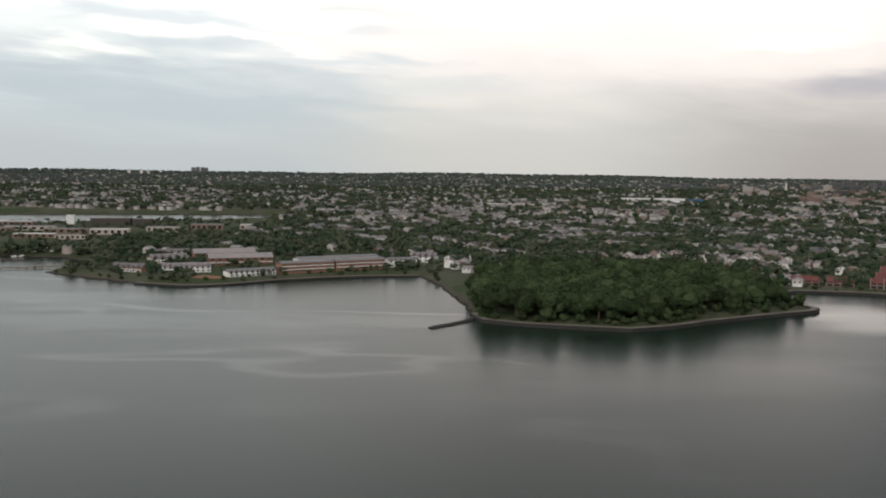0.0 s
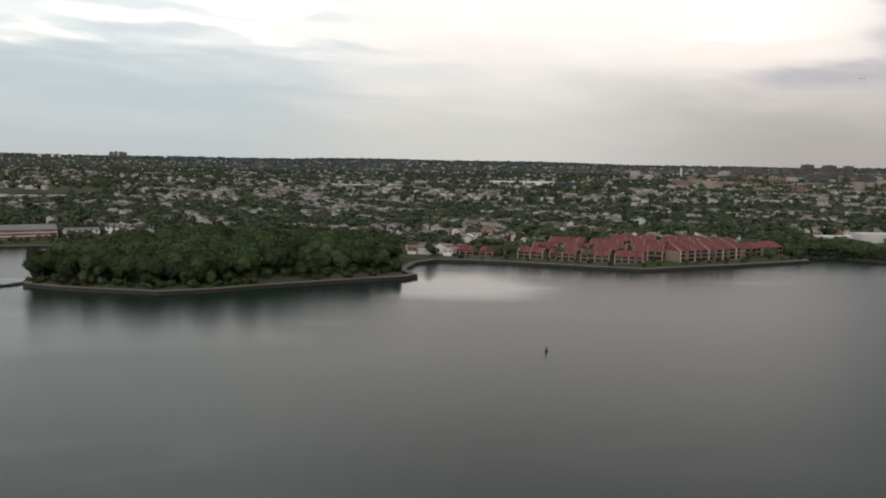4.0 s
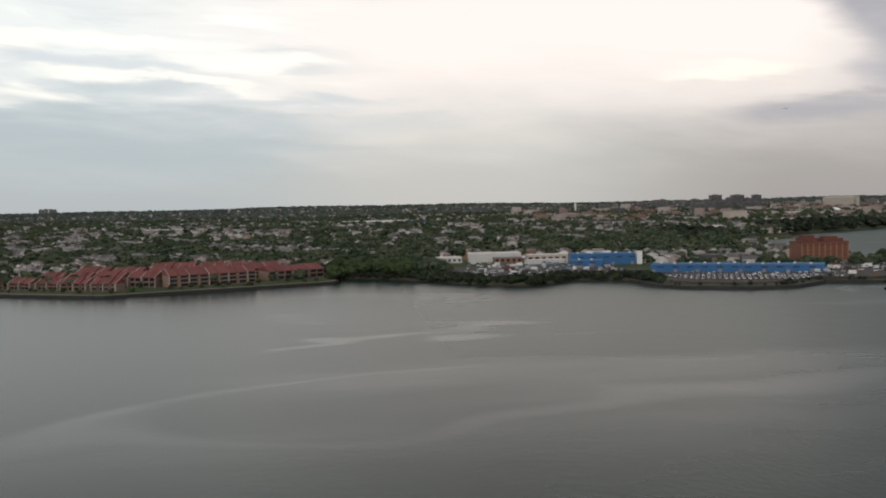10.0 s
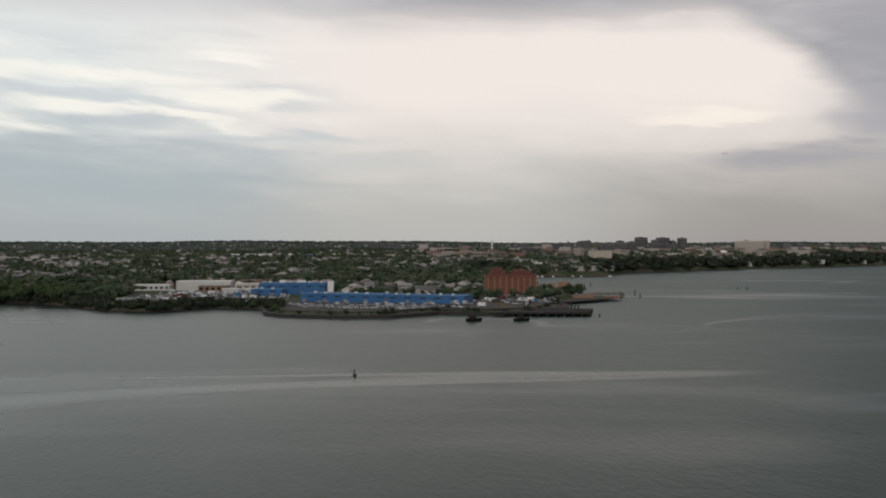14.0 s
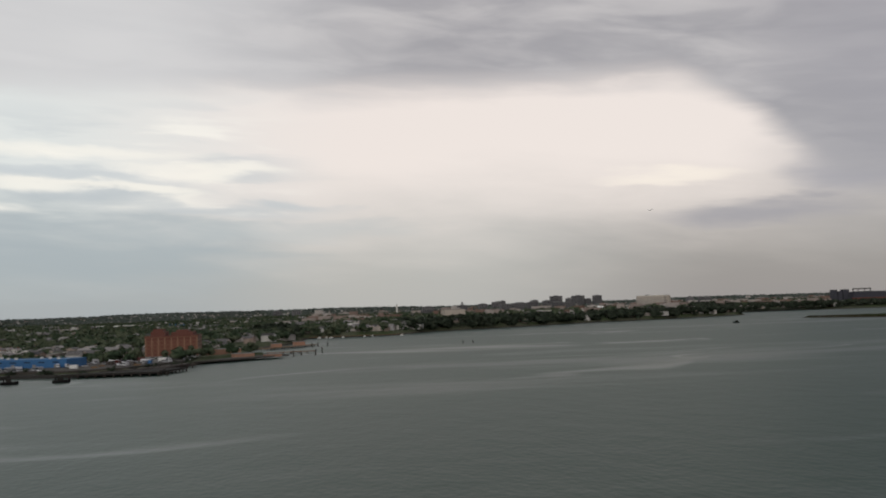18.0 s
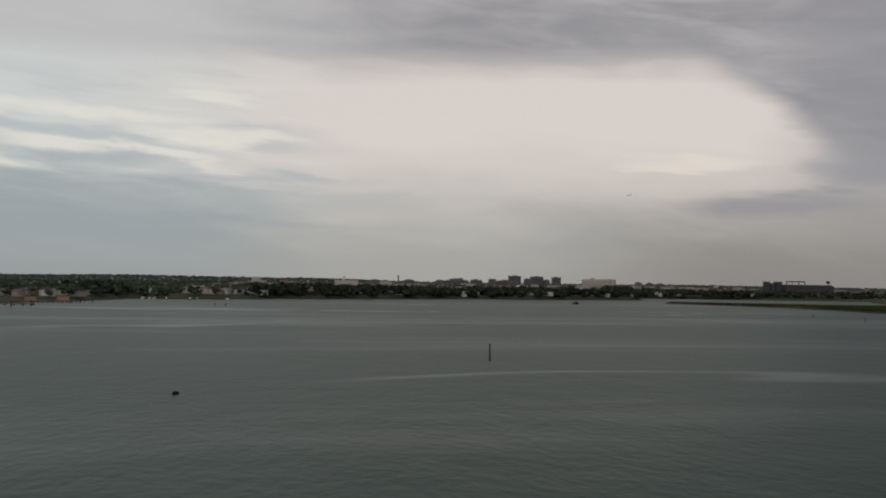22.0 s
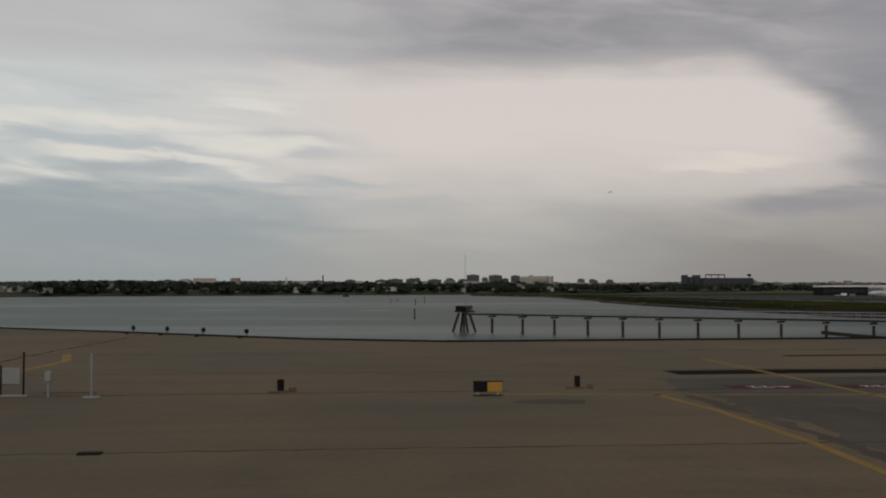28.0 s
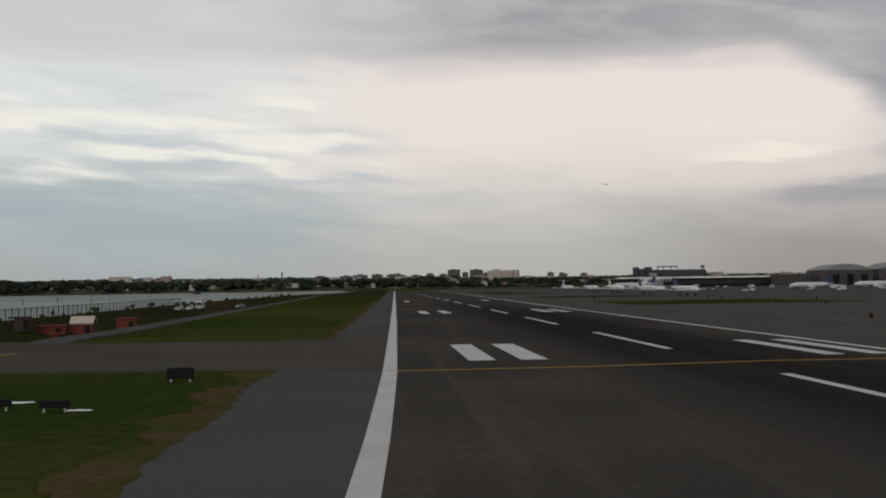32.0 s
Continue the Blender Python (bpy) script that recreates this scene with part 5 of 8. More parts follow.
patch("white_line", strip([(923.4, 84.6), (925, 86)], 0.45), M_MARK, 0.007, "short white dash on the deck", "line")
for x in (1176.0, 1176.9):
    patch("white_bar", strip([(x, 52.4), (x + 1.1, 66)], 0.38), M_MARK, 0.007, "white threshold bar at the end of the deck", "line")


def flat_text(body, x, y, size, rz, m, z):
    c = bpy.data.curves.new("lettering", "FONT")
    c.body, c.size, c.extrude = body, size, 0.004
    c.align_x, c.align_y = "CENTER", "CENTER"
    c.materials.append(m)
    o = new("lettering", c)
    o.matrix_world = pose(x, y, z, 0, 0, rz)
    return o


# ---- crossing runway, taxiway, grass ----
EDGE = [(1213.4, -70), (1215.66, 14), (1215.96, 22.4), (1216.22, 31.6), (1216.43, 39.7), (1216.68, 53.5), (1217.2, 82), (1218.0, 130), (1218.8, 177), (1221.0, 313), (1225.5, 580), (1226.3, 620)]
VERGE = [(1209.8, -70), (1211.7, 17), (1211.3, 27), (1211.6, 42), (1213.0, 66), (1214.2, 126), (1216.2, 234), (1223.0, 640)]
patch("crossing_runway", [(1250, -70), (1250, 60), (1262, 640)] + VERGE[::-1], M_ASPHL, 0.01, "worn grey asphalt of the crossing runway", "runway")
patch("runway_core", [(1239.7, -70), (1240.0, 46), (1240.5, 105), (1242.1, 200), (1250.6, 640)] + EDGE[::-1], M_RUNWAY, 0.016, "dark asphalt of the crossing runway with black tyre marks", "runway")
patch("taxiway", [(1177.6, 48.2), (1186, 48.2), (1195, 44.7), (1201, 43.3), (1211.4, 42.4), (1216.2, 40), (1216.9, 66), (1213, 66), (1209, 63.8), (1199, 64.5), (1193, 67.5), (1178.2, 68)], M_TAXI, 0.022, "brown-grey taxiway asphalt", "taxiway")


for i, (xa, xb, y0, y1, st) in enumerate((((1210.5, 1210.9), (1211.8, 1211.9), 8, 42.2, 0.35), ((1212.6, 1215.6), (1213.2, 1216.6), 66.4, 234, 1.6))):
    patch("grass_verge", ragged(xa, xb, y0, y1, st, i), M_SOIL, 0.014, "ragged brown verge of dry grass along the runway shoulder", "verge")
patch("grass_verge", ragged((1169.6, 1171.5), (1170.5, 1172.5), 6, 47.4, 0.4, 7), M_SOIL, -0.035, "ragged brown verge of dry grass along the deck end", "verge")
patch("grass_verge", [(y, x) for x, y in ragged((47.5, 47.5), (48.6, 48.5), 1171, 1178, 0.5, 8)], M_SOIL, -0.035, "ragged brown verge of dry grass along the deck end", "verge")
patch("grass_verge", [(y, x) for x, y in ragged((47.6, 47.4), (48.7, 48.6), 1178, 1187, 0.5, 5)], M_SOIL, 0.024, "ragged brown verge of dry grass along the taxiway", "verge")


def service_road():
    """A narrow road lying on the slope down to the shore huts."""
    pts = [(1195.5, 66.2), (1194.8, 76), (1194.4, 90), (1194.0, 112), (1193.8, 130), (1193.6, 160), (1193.2, 195), (1192.8, 240), (1192.6, 290), (1193, 350), (1197, 480)]
    rows = []
    for p, q in zip(pts, pts[1:]):
        n = max(1, int(math.dist(p, q) / 3))
        rows += [(p[0] + (q[0] - p[0]) * k / n, p[1] + (q[1] - p[1]) * k / n) for k in range(n)]
    bm = bmesh.new()
    ring = []
    for x, y in rows:
        z = max(hz(x - 1.2, y), hz(x + 1.2, y)) + 0.06
        ring.append([bm.verts.new(v) for v in ((x - 1.4, y, z), (x + 1.4, y, z), (x + 1.5, y, z - 0.6), (x - 1.5, y, z - 0.6))])
    for a, b in zip(ring, ring[1:]):
        for k in range(4):
            bm.faces.new((a[k], a[(k + 1) % 4], b[(k + 1) % 4], b[k]))
    bm.faces.new(ring[0])
    bm.faces.new(ring[-1][::-1])
    bmesh.ops.recalc_face_normals(bm, faces=bm.faces[:])
    tagged(link_mesh("service_road", bm, M_ASPHL), "narrow worn service road by the sheds", "road", kind="structure")


service_road()
patch("apron", [(1250.4, -70), (1560, -70), (1560, 700), (1262, 700), (1252, 560)], M_ASPHL, 0.006, "wide weathered apron beside the runway", "apron")
for y0, y1, x0, x1 in ((62, 72, 1252, 1330), (150, 185, 1253, 1290), (235, 262, 1253, 1284), (330, 420, 1253, 1272)):
    patch("grass_island", [(x0, y0), (x1, y0 + 3), (x1 - 6, y1), (x0, y1 - 2)], M_GRASS, 0.012, "flat grass island beside the apron", "grass")
W = "white painted edge line of the crossing runway"
patch("edge_line", strip(EDGE, 0.55), M_MARK, 0.027, W, "line")
patch("edge_line", strip([(1239.2, -70), (1239.5, 46), (1240.0, 105), (1241.6, 200), (1250, 620)], 0.42), M_MARK, 0.027, W, "line")
for i in range(12):
    y = 26 + i * 32.6
    patch("centre_dash", [(1229.8 + y * 0.0022, y - 8), (1230.2 + y * 0.0022, y - 8), (1230.28 + y * 0.0022, y + 10), (1229.88 + y * 0.0022, y + 10)], M_MARK, 0.027, "white centre dash on the crossing runway", "line")
for y0, y1, xs, w in ((45, 57, (1220.45, 1222.7), 1.15), (45, 57, (1235.9, 1238.0), 0.85), (119, 132, (1221.4, 1223.9, 1235.6, 1237.6), 1.0), (205, 217, (1221.8, 1237.6), 1.0)):
    for x in xs:
        patch("touchdown_bar", [(x - w / 2, y0), (x + w / 2, y0), (x + w / 2, y1), (x - w / 2, y1)], M_MARK, 0.027, "broad white touchdown bar on the runway", "line")
patch("yellow_line", strip([(1216.4, 40.3), (1217, 40.2), (1224, 40.6), (1232, 42), (1242, 42)], 0.22), M_YEL, 0.031, "thin yellow guide line across the runway", "line")
patch("yellow_line", strip([(1181.0, 45.4), (1181.5, 49.6)], 0.4), M_YEL, 0.031, "thin yellow guide line on the taxiway", "line")
patch("yellow_line", strip([(1187.0, 47.6), (1186.9, 66.5)], 0.16), M_YEL, 0.031, "yellow holding line on the taxiway", "line")
for x in (1187.35, 1187.7):
    patch("yellow_line", strip([(x, 47.4), (x - 0.1, 66.5)], 0.13), M_YEL, 0.031, "yellow holding line on the taxiway", "line")
for i in range(9):
    patch("yellow_line", strip([(1188.0, 48.4 + i * 2.0), (1188.0, 49.4 + i * 2.0)], 0.14), M_YEL, 0.031, "broken yellow holding line on the taxiway", "line")
patch("painted_sign", [(1183.2, 55), (1185.6, 55), (1185.4, 61), (1183.0, 61)], M_SIGNRED, 0.030, "faded red painted sign on the taxiway", "marking")
patch("white_line", strip([(1196.6, 51.4), (1197.4, 55.6)], 0.3), M_YEL, 0.031, "short white dash on the taxiway", "line")


def puddle(x0, x1, y0, y1, seed):
    r = random.Random(seed)
    pts = []
    for i in range(22):
        a = i / 22 * 6.2832
        k = 1 + r.uniform(-0.28, 0.22)
        pts.append(((x0 + x1) / 2 + (x1 - x0) / 2 * k * math.cos(a), (y0 + y1) / 2 + (y1 - y0) / 2 * k * math.sin(a)))
    patch("puddle", pts, M_PUDDLE, -0.035, "shallow rain puddle lying in the grass", "puddle")


for i, q in enumerate(((1201, 1205.6, 31.2, 32.6), (1198.8, 1201.6, 26, 27.2), (1201.0, 1203.2, 23.8, 24.6), (1202.2, 1204.6, 20.7, 21.5), (1193.6, 1196.4, 20.4, 21.2), (1203, 1204, 29.3, 29.7), (1198.3, 1199.3, 20.6, 21), (1196.5, 1197, 21.3, 21.8), (1199.8, 1200.4, 20.8, 21.2), (1207.4, 1208.2, 29.4, 29.8))):
    puddle(*q, i)


# ---- lettering and guide lines on the deck ----
def surface_sign(x0, x1, y, body):
    patch("painted_sign", [(x0 - 0.5, y - 0.75), (x1 + 0.5, y - 0.75), (x1 + 0.5, y + 0.75), (x0 - 0.5, y + 0.75)], M_SIGNRED, 0.010, "dark red painted runway sign on the deck", "marking")
    o = flat_text(body, (x0 + x1) / 2, y, min(1.25, (x1 - x0) * 0.42), 180, M_MARK, DECK + 0.014)
    tagged(o, "white painted runway numbers on dark red", "marking", kind="structure")


surface_sign(1080.1, 1082.4, 41.2, "4-22")
surface_sign(1084.7, 1086.9, 41.0, "4-22")
surface_sign(903.5, 905.3, 45.2, "4-22")
for k in (0, 0.5):
    patch("yellow_line", strip([(898.4 + k, 48.6 - k), (901, 45.4), (903.2 + k, 42.6 - k)], 0.16), M_YEL, 0.008, "double yellow line on the deck corner", "line")

# ---- the yards: white sheds, blue works, brick warehouse ----
block("white_shed", "long white industrial shed with a flat pale roof", "warehouse", 467, 612, -3, 30, 14, 4.8, M_SHEDW, M_WHITEROOF, 0, 0, parapet=0.5)
block("white_shed", "low white shed with dark doors beside the larger one", "warehouse", 438, 614, -3, 20, 12, 3.0, M_SHEDW, M_WHITEROOF, 1, 7, win_w=0.5, win_h=0.4, sides=False)
block("brown_shed", "brown brick shed below the white one", "warehouse", 473, 600, -3, 16, 8, 2.8, M_WALLB, M_GREYROOF, 1, 5, sides=False)
block("pale_shed", "very long low shed with a pale roof edge", "warehouse", 508, 606, -3, 46, 10, 3.6, M_CREAM, M_WHITEROOF, 1, 12, win_w=0.6, win_h=0.3, sides=False)
block("pale_shed", "small white shed in the yard", "shed", 484, 578, 4, 9, 6, 2.2, M_SHEDW, M_WHITEROOF, 0, 0)
block("pale_shed", "small white shed in the yard", "shed", 496, 584, 0, 12, 6, 2.0, M_WALL, M_WHITEROOF, 0, 0)
block("pale_shed", "small flat shed behind the works", "shed", 548, 560, -8, 14, 7, 2.8, M_SHEDW, M_WHITEROOF, 1, 4, sides=False)


def blue_works(x, y, rz, w, d, h, label):
    t = block("blue_works", label, "factory", x, y, rz, w, d, h, M_BLUE, M_BLUEROOF, 0, 0, parapet=0.35)
    n = max(3, int(w / 3.2))
    rib = mesh_of("wall_rib", box(-0.08, 0.08, -0.14, 0.02, -0.6, h - 0.1), M_BLUE)
    door = mesh_of("dock_door", box(-0.8, 0.8, -0.10, 0.02, 0, 1.6, 0.03), M_GREYROOF)
    for i in range(n + 1):
        shared("wall_rib", rib, t, Matrix.Translation((-w / 2 + i * w / n, -d / 2 - 0.004, 0)))
    vent = mesh_of("roof_vent", box(-0.6, 0.6, -0.5, 0.5, 0, 0.7, 0.06), M_WHITEROOF)
    band = mesh_of("window_band", box(-w / n * 0.42, w / n * 0.42, -0.05, 0.02, -0.22, 0.22), M_GLASS)
    for i in range(1, n, 2):
        shared("roof_vent", vent, t, Matrix.Translation((-w / 2 + (i + 0.3) * w / n, (i % 3 - 1) * d * 0.27, h + 0.352)))
        shared("window_band", band, t, Matrix.Translation((-w / 2 + (i + 0.5) * w / n, -d / 2 - 0.02, h * 0.74)))
    for i in range(0, n, 3):
        shared("dock_door", door, t, Matrix.Translation((-w / 2 + (i + 0.5) * w / n, -d / 2 - 0.006, 0)))
    return t


blue_works(518, 562, -6, 34, 16, 5.6, "tall bright blue metal-sided works with a flat roof")
blue_works(506, 545, -14, 16, 10, 3.2, "low blue shed leaning against the works")
blue_works(544, 486, -24, 40, 14, 3.6, "long low blue metal works above the car yard")
blue_works(579, 471, -24, 38, 14, 3.4, "long low blue metal works beside the brick warehouse")
block("white_stair_tower", "white stair tower at the end of the blue works", "building", 537, 556, -6, 3, 4, 6.6, M_WHITE, M_WHITEROOF, 0, 0)
block("roof_plant", "pale ventilation hut on the blue roof", "roof unit", 512, 564, -6, 3, 2.5, 1.2, M_WHITE, M_GREYROOF, 0, 0, z=hz(518, 562) + 5.96, sink=0)
block("roof_plant", "pale ventilation hut on the blue roof", "roof unit", 522, 566, -6, 4, 3, 1.0, M_WHITE, M_GREYROOF, 0, 0, z=hz(518, 562) + 5.96, sink=0)


def brick_warehouse():
    t = thing("brick_warehouse", 628, 537, hz(626, 537), -2, "tall orange brick warehouse with pale pilasters and brick penthouse", "warehouse")
    w, d, h = 25.0, 16.0, 10.0
    part("wall", box(-w / 2, w / 2, -d / 2, d / 2, -0.8, h, 0.06), M_BRICK, t)
    part("side_wall", box(w / 2 + 0.003, w / 2 + 0.10, -d / 2 + 0.1, d / 2 - 0.1, -0.8, h - 0.1), M_TAN, t)
    part("roof", box(-w / 2 - 0.15, w / 2 + 0.15, -d / 2 - 0.15, d / 2 + 0.15, h + 0.004, h + 0.5, 0.05), M_BRICKD, t)
    part("penthouse", box(-w / 2 + 2.6, -w / 2 + 9.4, -d / 2 + 1.5, d / 2 - 2, h + 0.51, h + 2.4, 0.06), M_BRICKD, t)
    part("penthouse", box(-w / 2 + 3.4, -w / 2 + 8.2, -d / 2 + 3, d / 2 - 4, h + 2.41, h + 3.7, 0.06), M_BRICKD, t)
    part("penthouse", box(w / 2 - 12.6, w / 2 - 2.2, -d / 2 + 1.5, d / 2 - 2, h + 0.51, h + 2.0, 0.06), M_BRICKD, t)
    part("penthouse", box(w / 2 - 10.4, w / 2 - 4.6, -d / 2 + 3, d / 2 - 4, h + 2.01, h + 3.0, 0.06), M_BRICKD, t)
    part("water_tank", tube((1.0, 0, h + 0.5), (1.0, 0, h + 2.2), 1.0, 0.95, 12), M_PILE, t)
    part("plinth", box(-w / 2 - 0.2, w / 2 + 0.2, -d / 2 - 0.2, d / 2 + 0.2, -0.82, 0.6, 0.05), M_GREYROOF, t)
    pil = mesh_of("pilaster", box(-0.2, 0.2, -0.22, 0.02, 0.4, h - 0.6, 0.03), M_PILAST)
    band = mesh_of("brick_band", box(-1.25, 1.25, -0.08, 0.02, -0.42, 0.42), M_BRICKD)
    win = mesh_of("window", box(-0.5, 0.5, -0.07, 0.02, -0.4, 0.4), M_BRICKD)
    n = 8
    for i in range(n + 1):
        shared("pilaster", pil, t, Matrix.Translation((-w / 2 + 0.3 + i * (w - 0.6) / n, -d / 2, 0)))
    for i in range(n):
        x = -w / 2 + 0.3 + (i + 0.5) * (w - 0.6) / n
        shared("brick_band", band, t, Matrix.Translation((x, -d / 2, h - 1.2)))
        for f in range(5):
            shared("window", win, t, Matrix.Translation((x, -d / 2, 1.5 + f * 1.85)))
    for i in range(5):
        for f in range(5):
            shared("window", win, t, pose(w / 2 + 0.1, -d / 2 + 2 + i * 3, 1.5 + f * 1.85, 0, 0, 90))


M_PILAST = mat("pale_brick_pilaster", (0.30, 0.17, 0.11), 0.9, 0.2, 2.0, 0.3, 0.1)
brick_warehouse()


def car_meshes():
    bm = bmesh.new()
    sec = [(-1.2, 0.18), (-1.2, 0.48), (-0.75, 0.55), (1.15, 0.55), (1.22, 0.45), (1.22, 0.18)]
    a = [bm.verts.new((x, -0.5, z)) for x, z in sec]
    b = [bm.verts.new((x, 0.5, z)) for x, z in sec]
    bm.faces.new(a)
    bm.faces.new(b[::-1])
    for i in range(6):
        bm.faces.new((a[i], a[(i + 1) % 6], b[(i + 1) % 6], b[i]))
    bmesh.ops.recalc_face_normals(bm, faces=bm.faces[:])
    body = mesh_of("body", bm, M_CAR)
    bm = bmesh.new()
    sec = [(-0.72, 0.54), (-0.38, 0.84), (0.7, 0.86), (1.08, 0.54)]
    a = [bm.verts.new((x, -0.45 if z < 0.6 else -0.38, z)) for x, z in sec]
    b = [bm.verts.new((x, 0.45 if z < 0.6 else 0.38, z)) for x, z in sec]
    bm.faces.new(a)
    bm.faces.new(b[::-1])
    for i in range(4):
        bm.faces.new((a[i], a[(i + 1) % 4], b[(i + 1) % 4], b[i]))
    bmesh.ops.recalc_face_normals(bm, faces=bm.faces[:])
    cabin = mesh_of("cabin_glass", bm, M_GLASS)
    wheel = mesh_of("wheel", tube((0, -0.09, 0), (0, 0.09, 0), 0.18, None, 8), M_DARK)
    van = mesh_of("van_body", box(-1.5, 1.5, -0.6, 0.6, 0.22, 1.5, 0.12), M_CAR)
    cab = mesh_of("windscreen", box(-1.53, -1.2, -0.52, 0.52, 0.85, 1.3, 0.03), M_GLASS)
    return body, cabin, wheel, van, cab


CARB, CABIN, WHEEL, VAN, VANCAB = car_meshes()


def car(x, y, rz, van=False, label="parked car in the waterside yard", z=None, wheels=True):
    t = thing("van" if van else "car", x, y, (max(hz(x, y), 2.44) if z is None else z) + 0.01, rz, label, "van" if van else "car", "parked vehicles")
    if van:
        shared("body", VAN, t)
        shared("windscreen", VANCAB, t)
    else:
        shared("body", CARB, t)
        shared("cabin_glass", CABIN, t)
    if wheels:
        for sx in (-0.8, 0.8):
            for sy in (-0.48, 0.48):
                shared("wheel", WHEEL, t, Matrix.Translation((sx, sy, 0.18)))
    return t


M_YARD = mat("worn_yard_paving", (0.062, 0.056, 0.048), 0.95, 0.35, 0.8, 0.08, 0.2, space="Position")


def yard():
    r = random.Random(4)
    for pts in ([(432, 560), (445, 492), (463, 468), (486, 492), (512, 476), (520, 600), (430, 600)], [(519, 470), (515, 437), (522, 424.5), (541, 413.5), (558, 414.5), (578, 432), (600, 424.5), (619, 432), (636, 470), (644, 505), (600, 520), (560, 490), (530, 505)]):
        tagged(link_mesh("yard_paving", prism(pts, 1.4, 2.44), M_YARD), "worn brown paved yard full of vehicles", "yard", kind="structure")
    # rows of parked cars between the works and the water
    for row in range(8):
        for i in range(32):
            u = i * 2.35 + r.uniform(-0.2, 0.2)
            x, y = 519 + u * 0.93 + row * 1.1, 462 - u * 0.40 - row * 4.0 + 6
            if r.random() < 0.9 and signed_distance(np.array([x]), np.array([y]), MAINLAND)[0] > 3.4 and y < 468 - (x - 527) * 0.46:
                car(x, y, 66 + r.uniform(-6, 6), r.random() < 0.12, "dusty parked car in the waterside yard", wheels=False)
    for i in range(170):
        x, y = r.uniform(440, 518), r.uniform(482, 592)
        if signed_distance(np.array([x]), np.array([y]), MAINLAND)[0] > 10:
            car(x, y, r.choice((10, 80, 100)) + r.uniform(-8, 8), r.random() < 0.35, "parked vehicle among the sheds", wheels=False)
    for i in range(64):
        x, y = r.uniform(590, 642), r.uniform(428, 512)
        if signed_distance(np.array([x]), np.array([y]), MAINLAND)[0] > 4 and y < 520 - (x - 560) * 0.1 and y > 452 - (x - 590) * 0.3:
            car(x, y, r.choice((20, 66, 110)) + r.uniform(-10, 10), r.random() < 0.3, "dusty vehicle parked beside the warehouse dock", wheels=False)
    # containers, skips and heaps
    box_m = [mesh_of("container_body", box(-1.7, 1.7, -0.68, 0.68, 0.02, 1.45, 0.05), m) for m in (M_WHITE, M_REDK, M_BLUE, M_PILE, M_GREYROOF)]
    rib = mesh_of("rib", box(-0.04, 0.04, -0.72, -0.66, 0.05, 1.4), M_GREYROOF)
    for i in range(34):
        if i < 20:
            x, y = r.uniform(455, 520), r.uniform(500, 575)
        else:
            x, y = r.uniform(598, 640), r.uniform(440, 505)
        if signed_distance(np.array([x]), np.array([y]), MAINLAND)[0] < 9:
            continue
        t = thing("shipping_container", x, y, max(hz(x, y), 2.44), r.choice((0, 70, -20)) + r.uniform(-8, 8), "weathered steel shipping container standing in the yard", "container", "yard containers")
        shared("container_body", box_m[i % 5], t)
        for k in range(5):
            shared("rib", rib, t, Matrix.Translation((-1.4 + k * 0.7, 0, 0)))
    for i in range(26):
        x, y = r.uniform(455, 640), r.uniform(430, 580)
        sd = signed_distance(np.array([x]), np.array([y]), MAINLAND)[0]
        if sd < 6 or sd > 24:
            continue
        bm = bmesh.new()
        bmesh.ops.create_icosphere(bm, subdivisions=2, radius=1)
        for v in bm.verts:
            n = noise.noise(v.co * 2.1 + Vector((i, 0, 0)))
            v.co = Vector((v.co.x * (1.8 + n), v.co.y * (1.2 + n * 0.6), max(v.co.z, -0.2) * (0.8 + 0.5 * n)))
        o = link_mesh("rubble_heap", bm, M_RUST if i % 3 else M_SAND)
        o.matrix_world = pose(x, y, hz(x, y) + 0.1, 0, 0, r.uniform(0, 180))
        tagged(o, "low heap of brown rubble in the yard", "heap", "yard heaps")


yard()


def dock():
    t = thing("concrete_dock", 0, 0, 0, 0, "dark concrete dock on piles beyond the yard", "dock")
    part("deck_slab", prism([(598, 413), (636, 408), (644, 432), (636, 438), (612, 424)], 0.9, 1.5), M_CONCEDGE, t)
    part("deck_slab", prism([(612, 426), (636, 440), (642, 468), (636, 478), (624, 440)], 1.0, 1.6), M_PILE, t)
    part("deck_slab", prism([(640, 482), (666, 506), (684, 526), (678, 536), (656, 520)], 0.9, 1.5), M_YARD, t)
    pile = mesh_of("pile", tube((0, 0, -2), (0, 0, 1.2), 0.32, None, 8), M_PILE)
    for i in range(13):
        shared("pile", pile, t, Matrix.Translation((600 + i * 3.3, 412.6 - i * 0.62, 0)))
    for i in range(8):
        shared("pile", pile, t, Matrix.Translation((636.8 + i * 1.0, 410 + i * 3.2, 0)))
    for i in range(9):
        shared("pile", pile, t, Matrix.Translation((628 + i * 2.0, 441 + i * 2.0, 0.6)))
    part("dock_wall", box(636.2, 636.8, 410, 428, 0.6, 2.0, 0.05), M_PILE, t)


dock()


def finger_pier(x, y, rz, L, w, label):
    t = thing("timber_pier", x, y, 0, rz, label, "pier")
    part("pier_deck", box(0, L, -w / 2, w / 2, 0.9, 1.2, 0.04), M_RUST, t)
    pile = mesh_of("pile", tube((0, 0, -2), (0, 0, 0.9), 0.22, None, 7), M_PILE)
    n = max(2, int(L / 4))
    for i in range(n + 1):
        for s in (-1, 1):
            shared("pile", pile, t, Matrix.Translation((i * L / n, s * (w / 2 - 0.25), 0)))


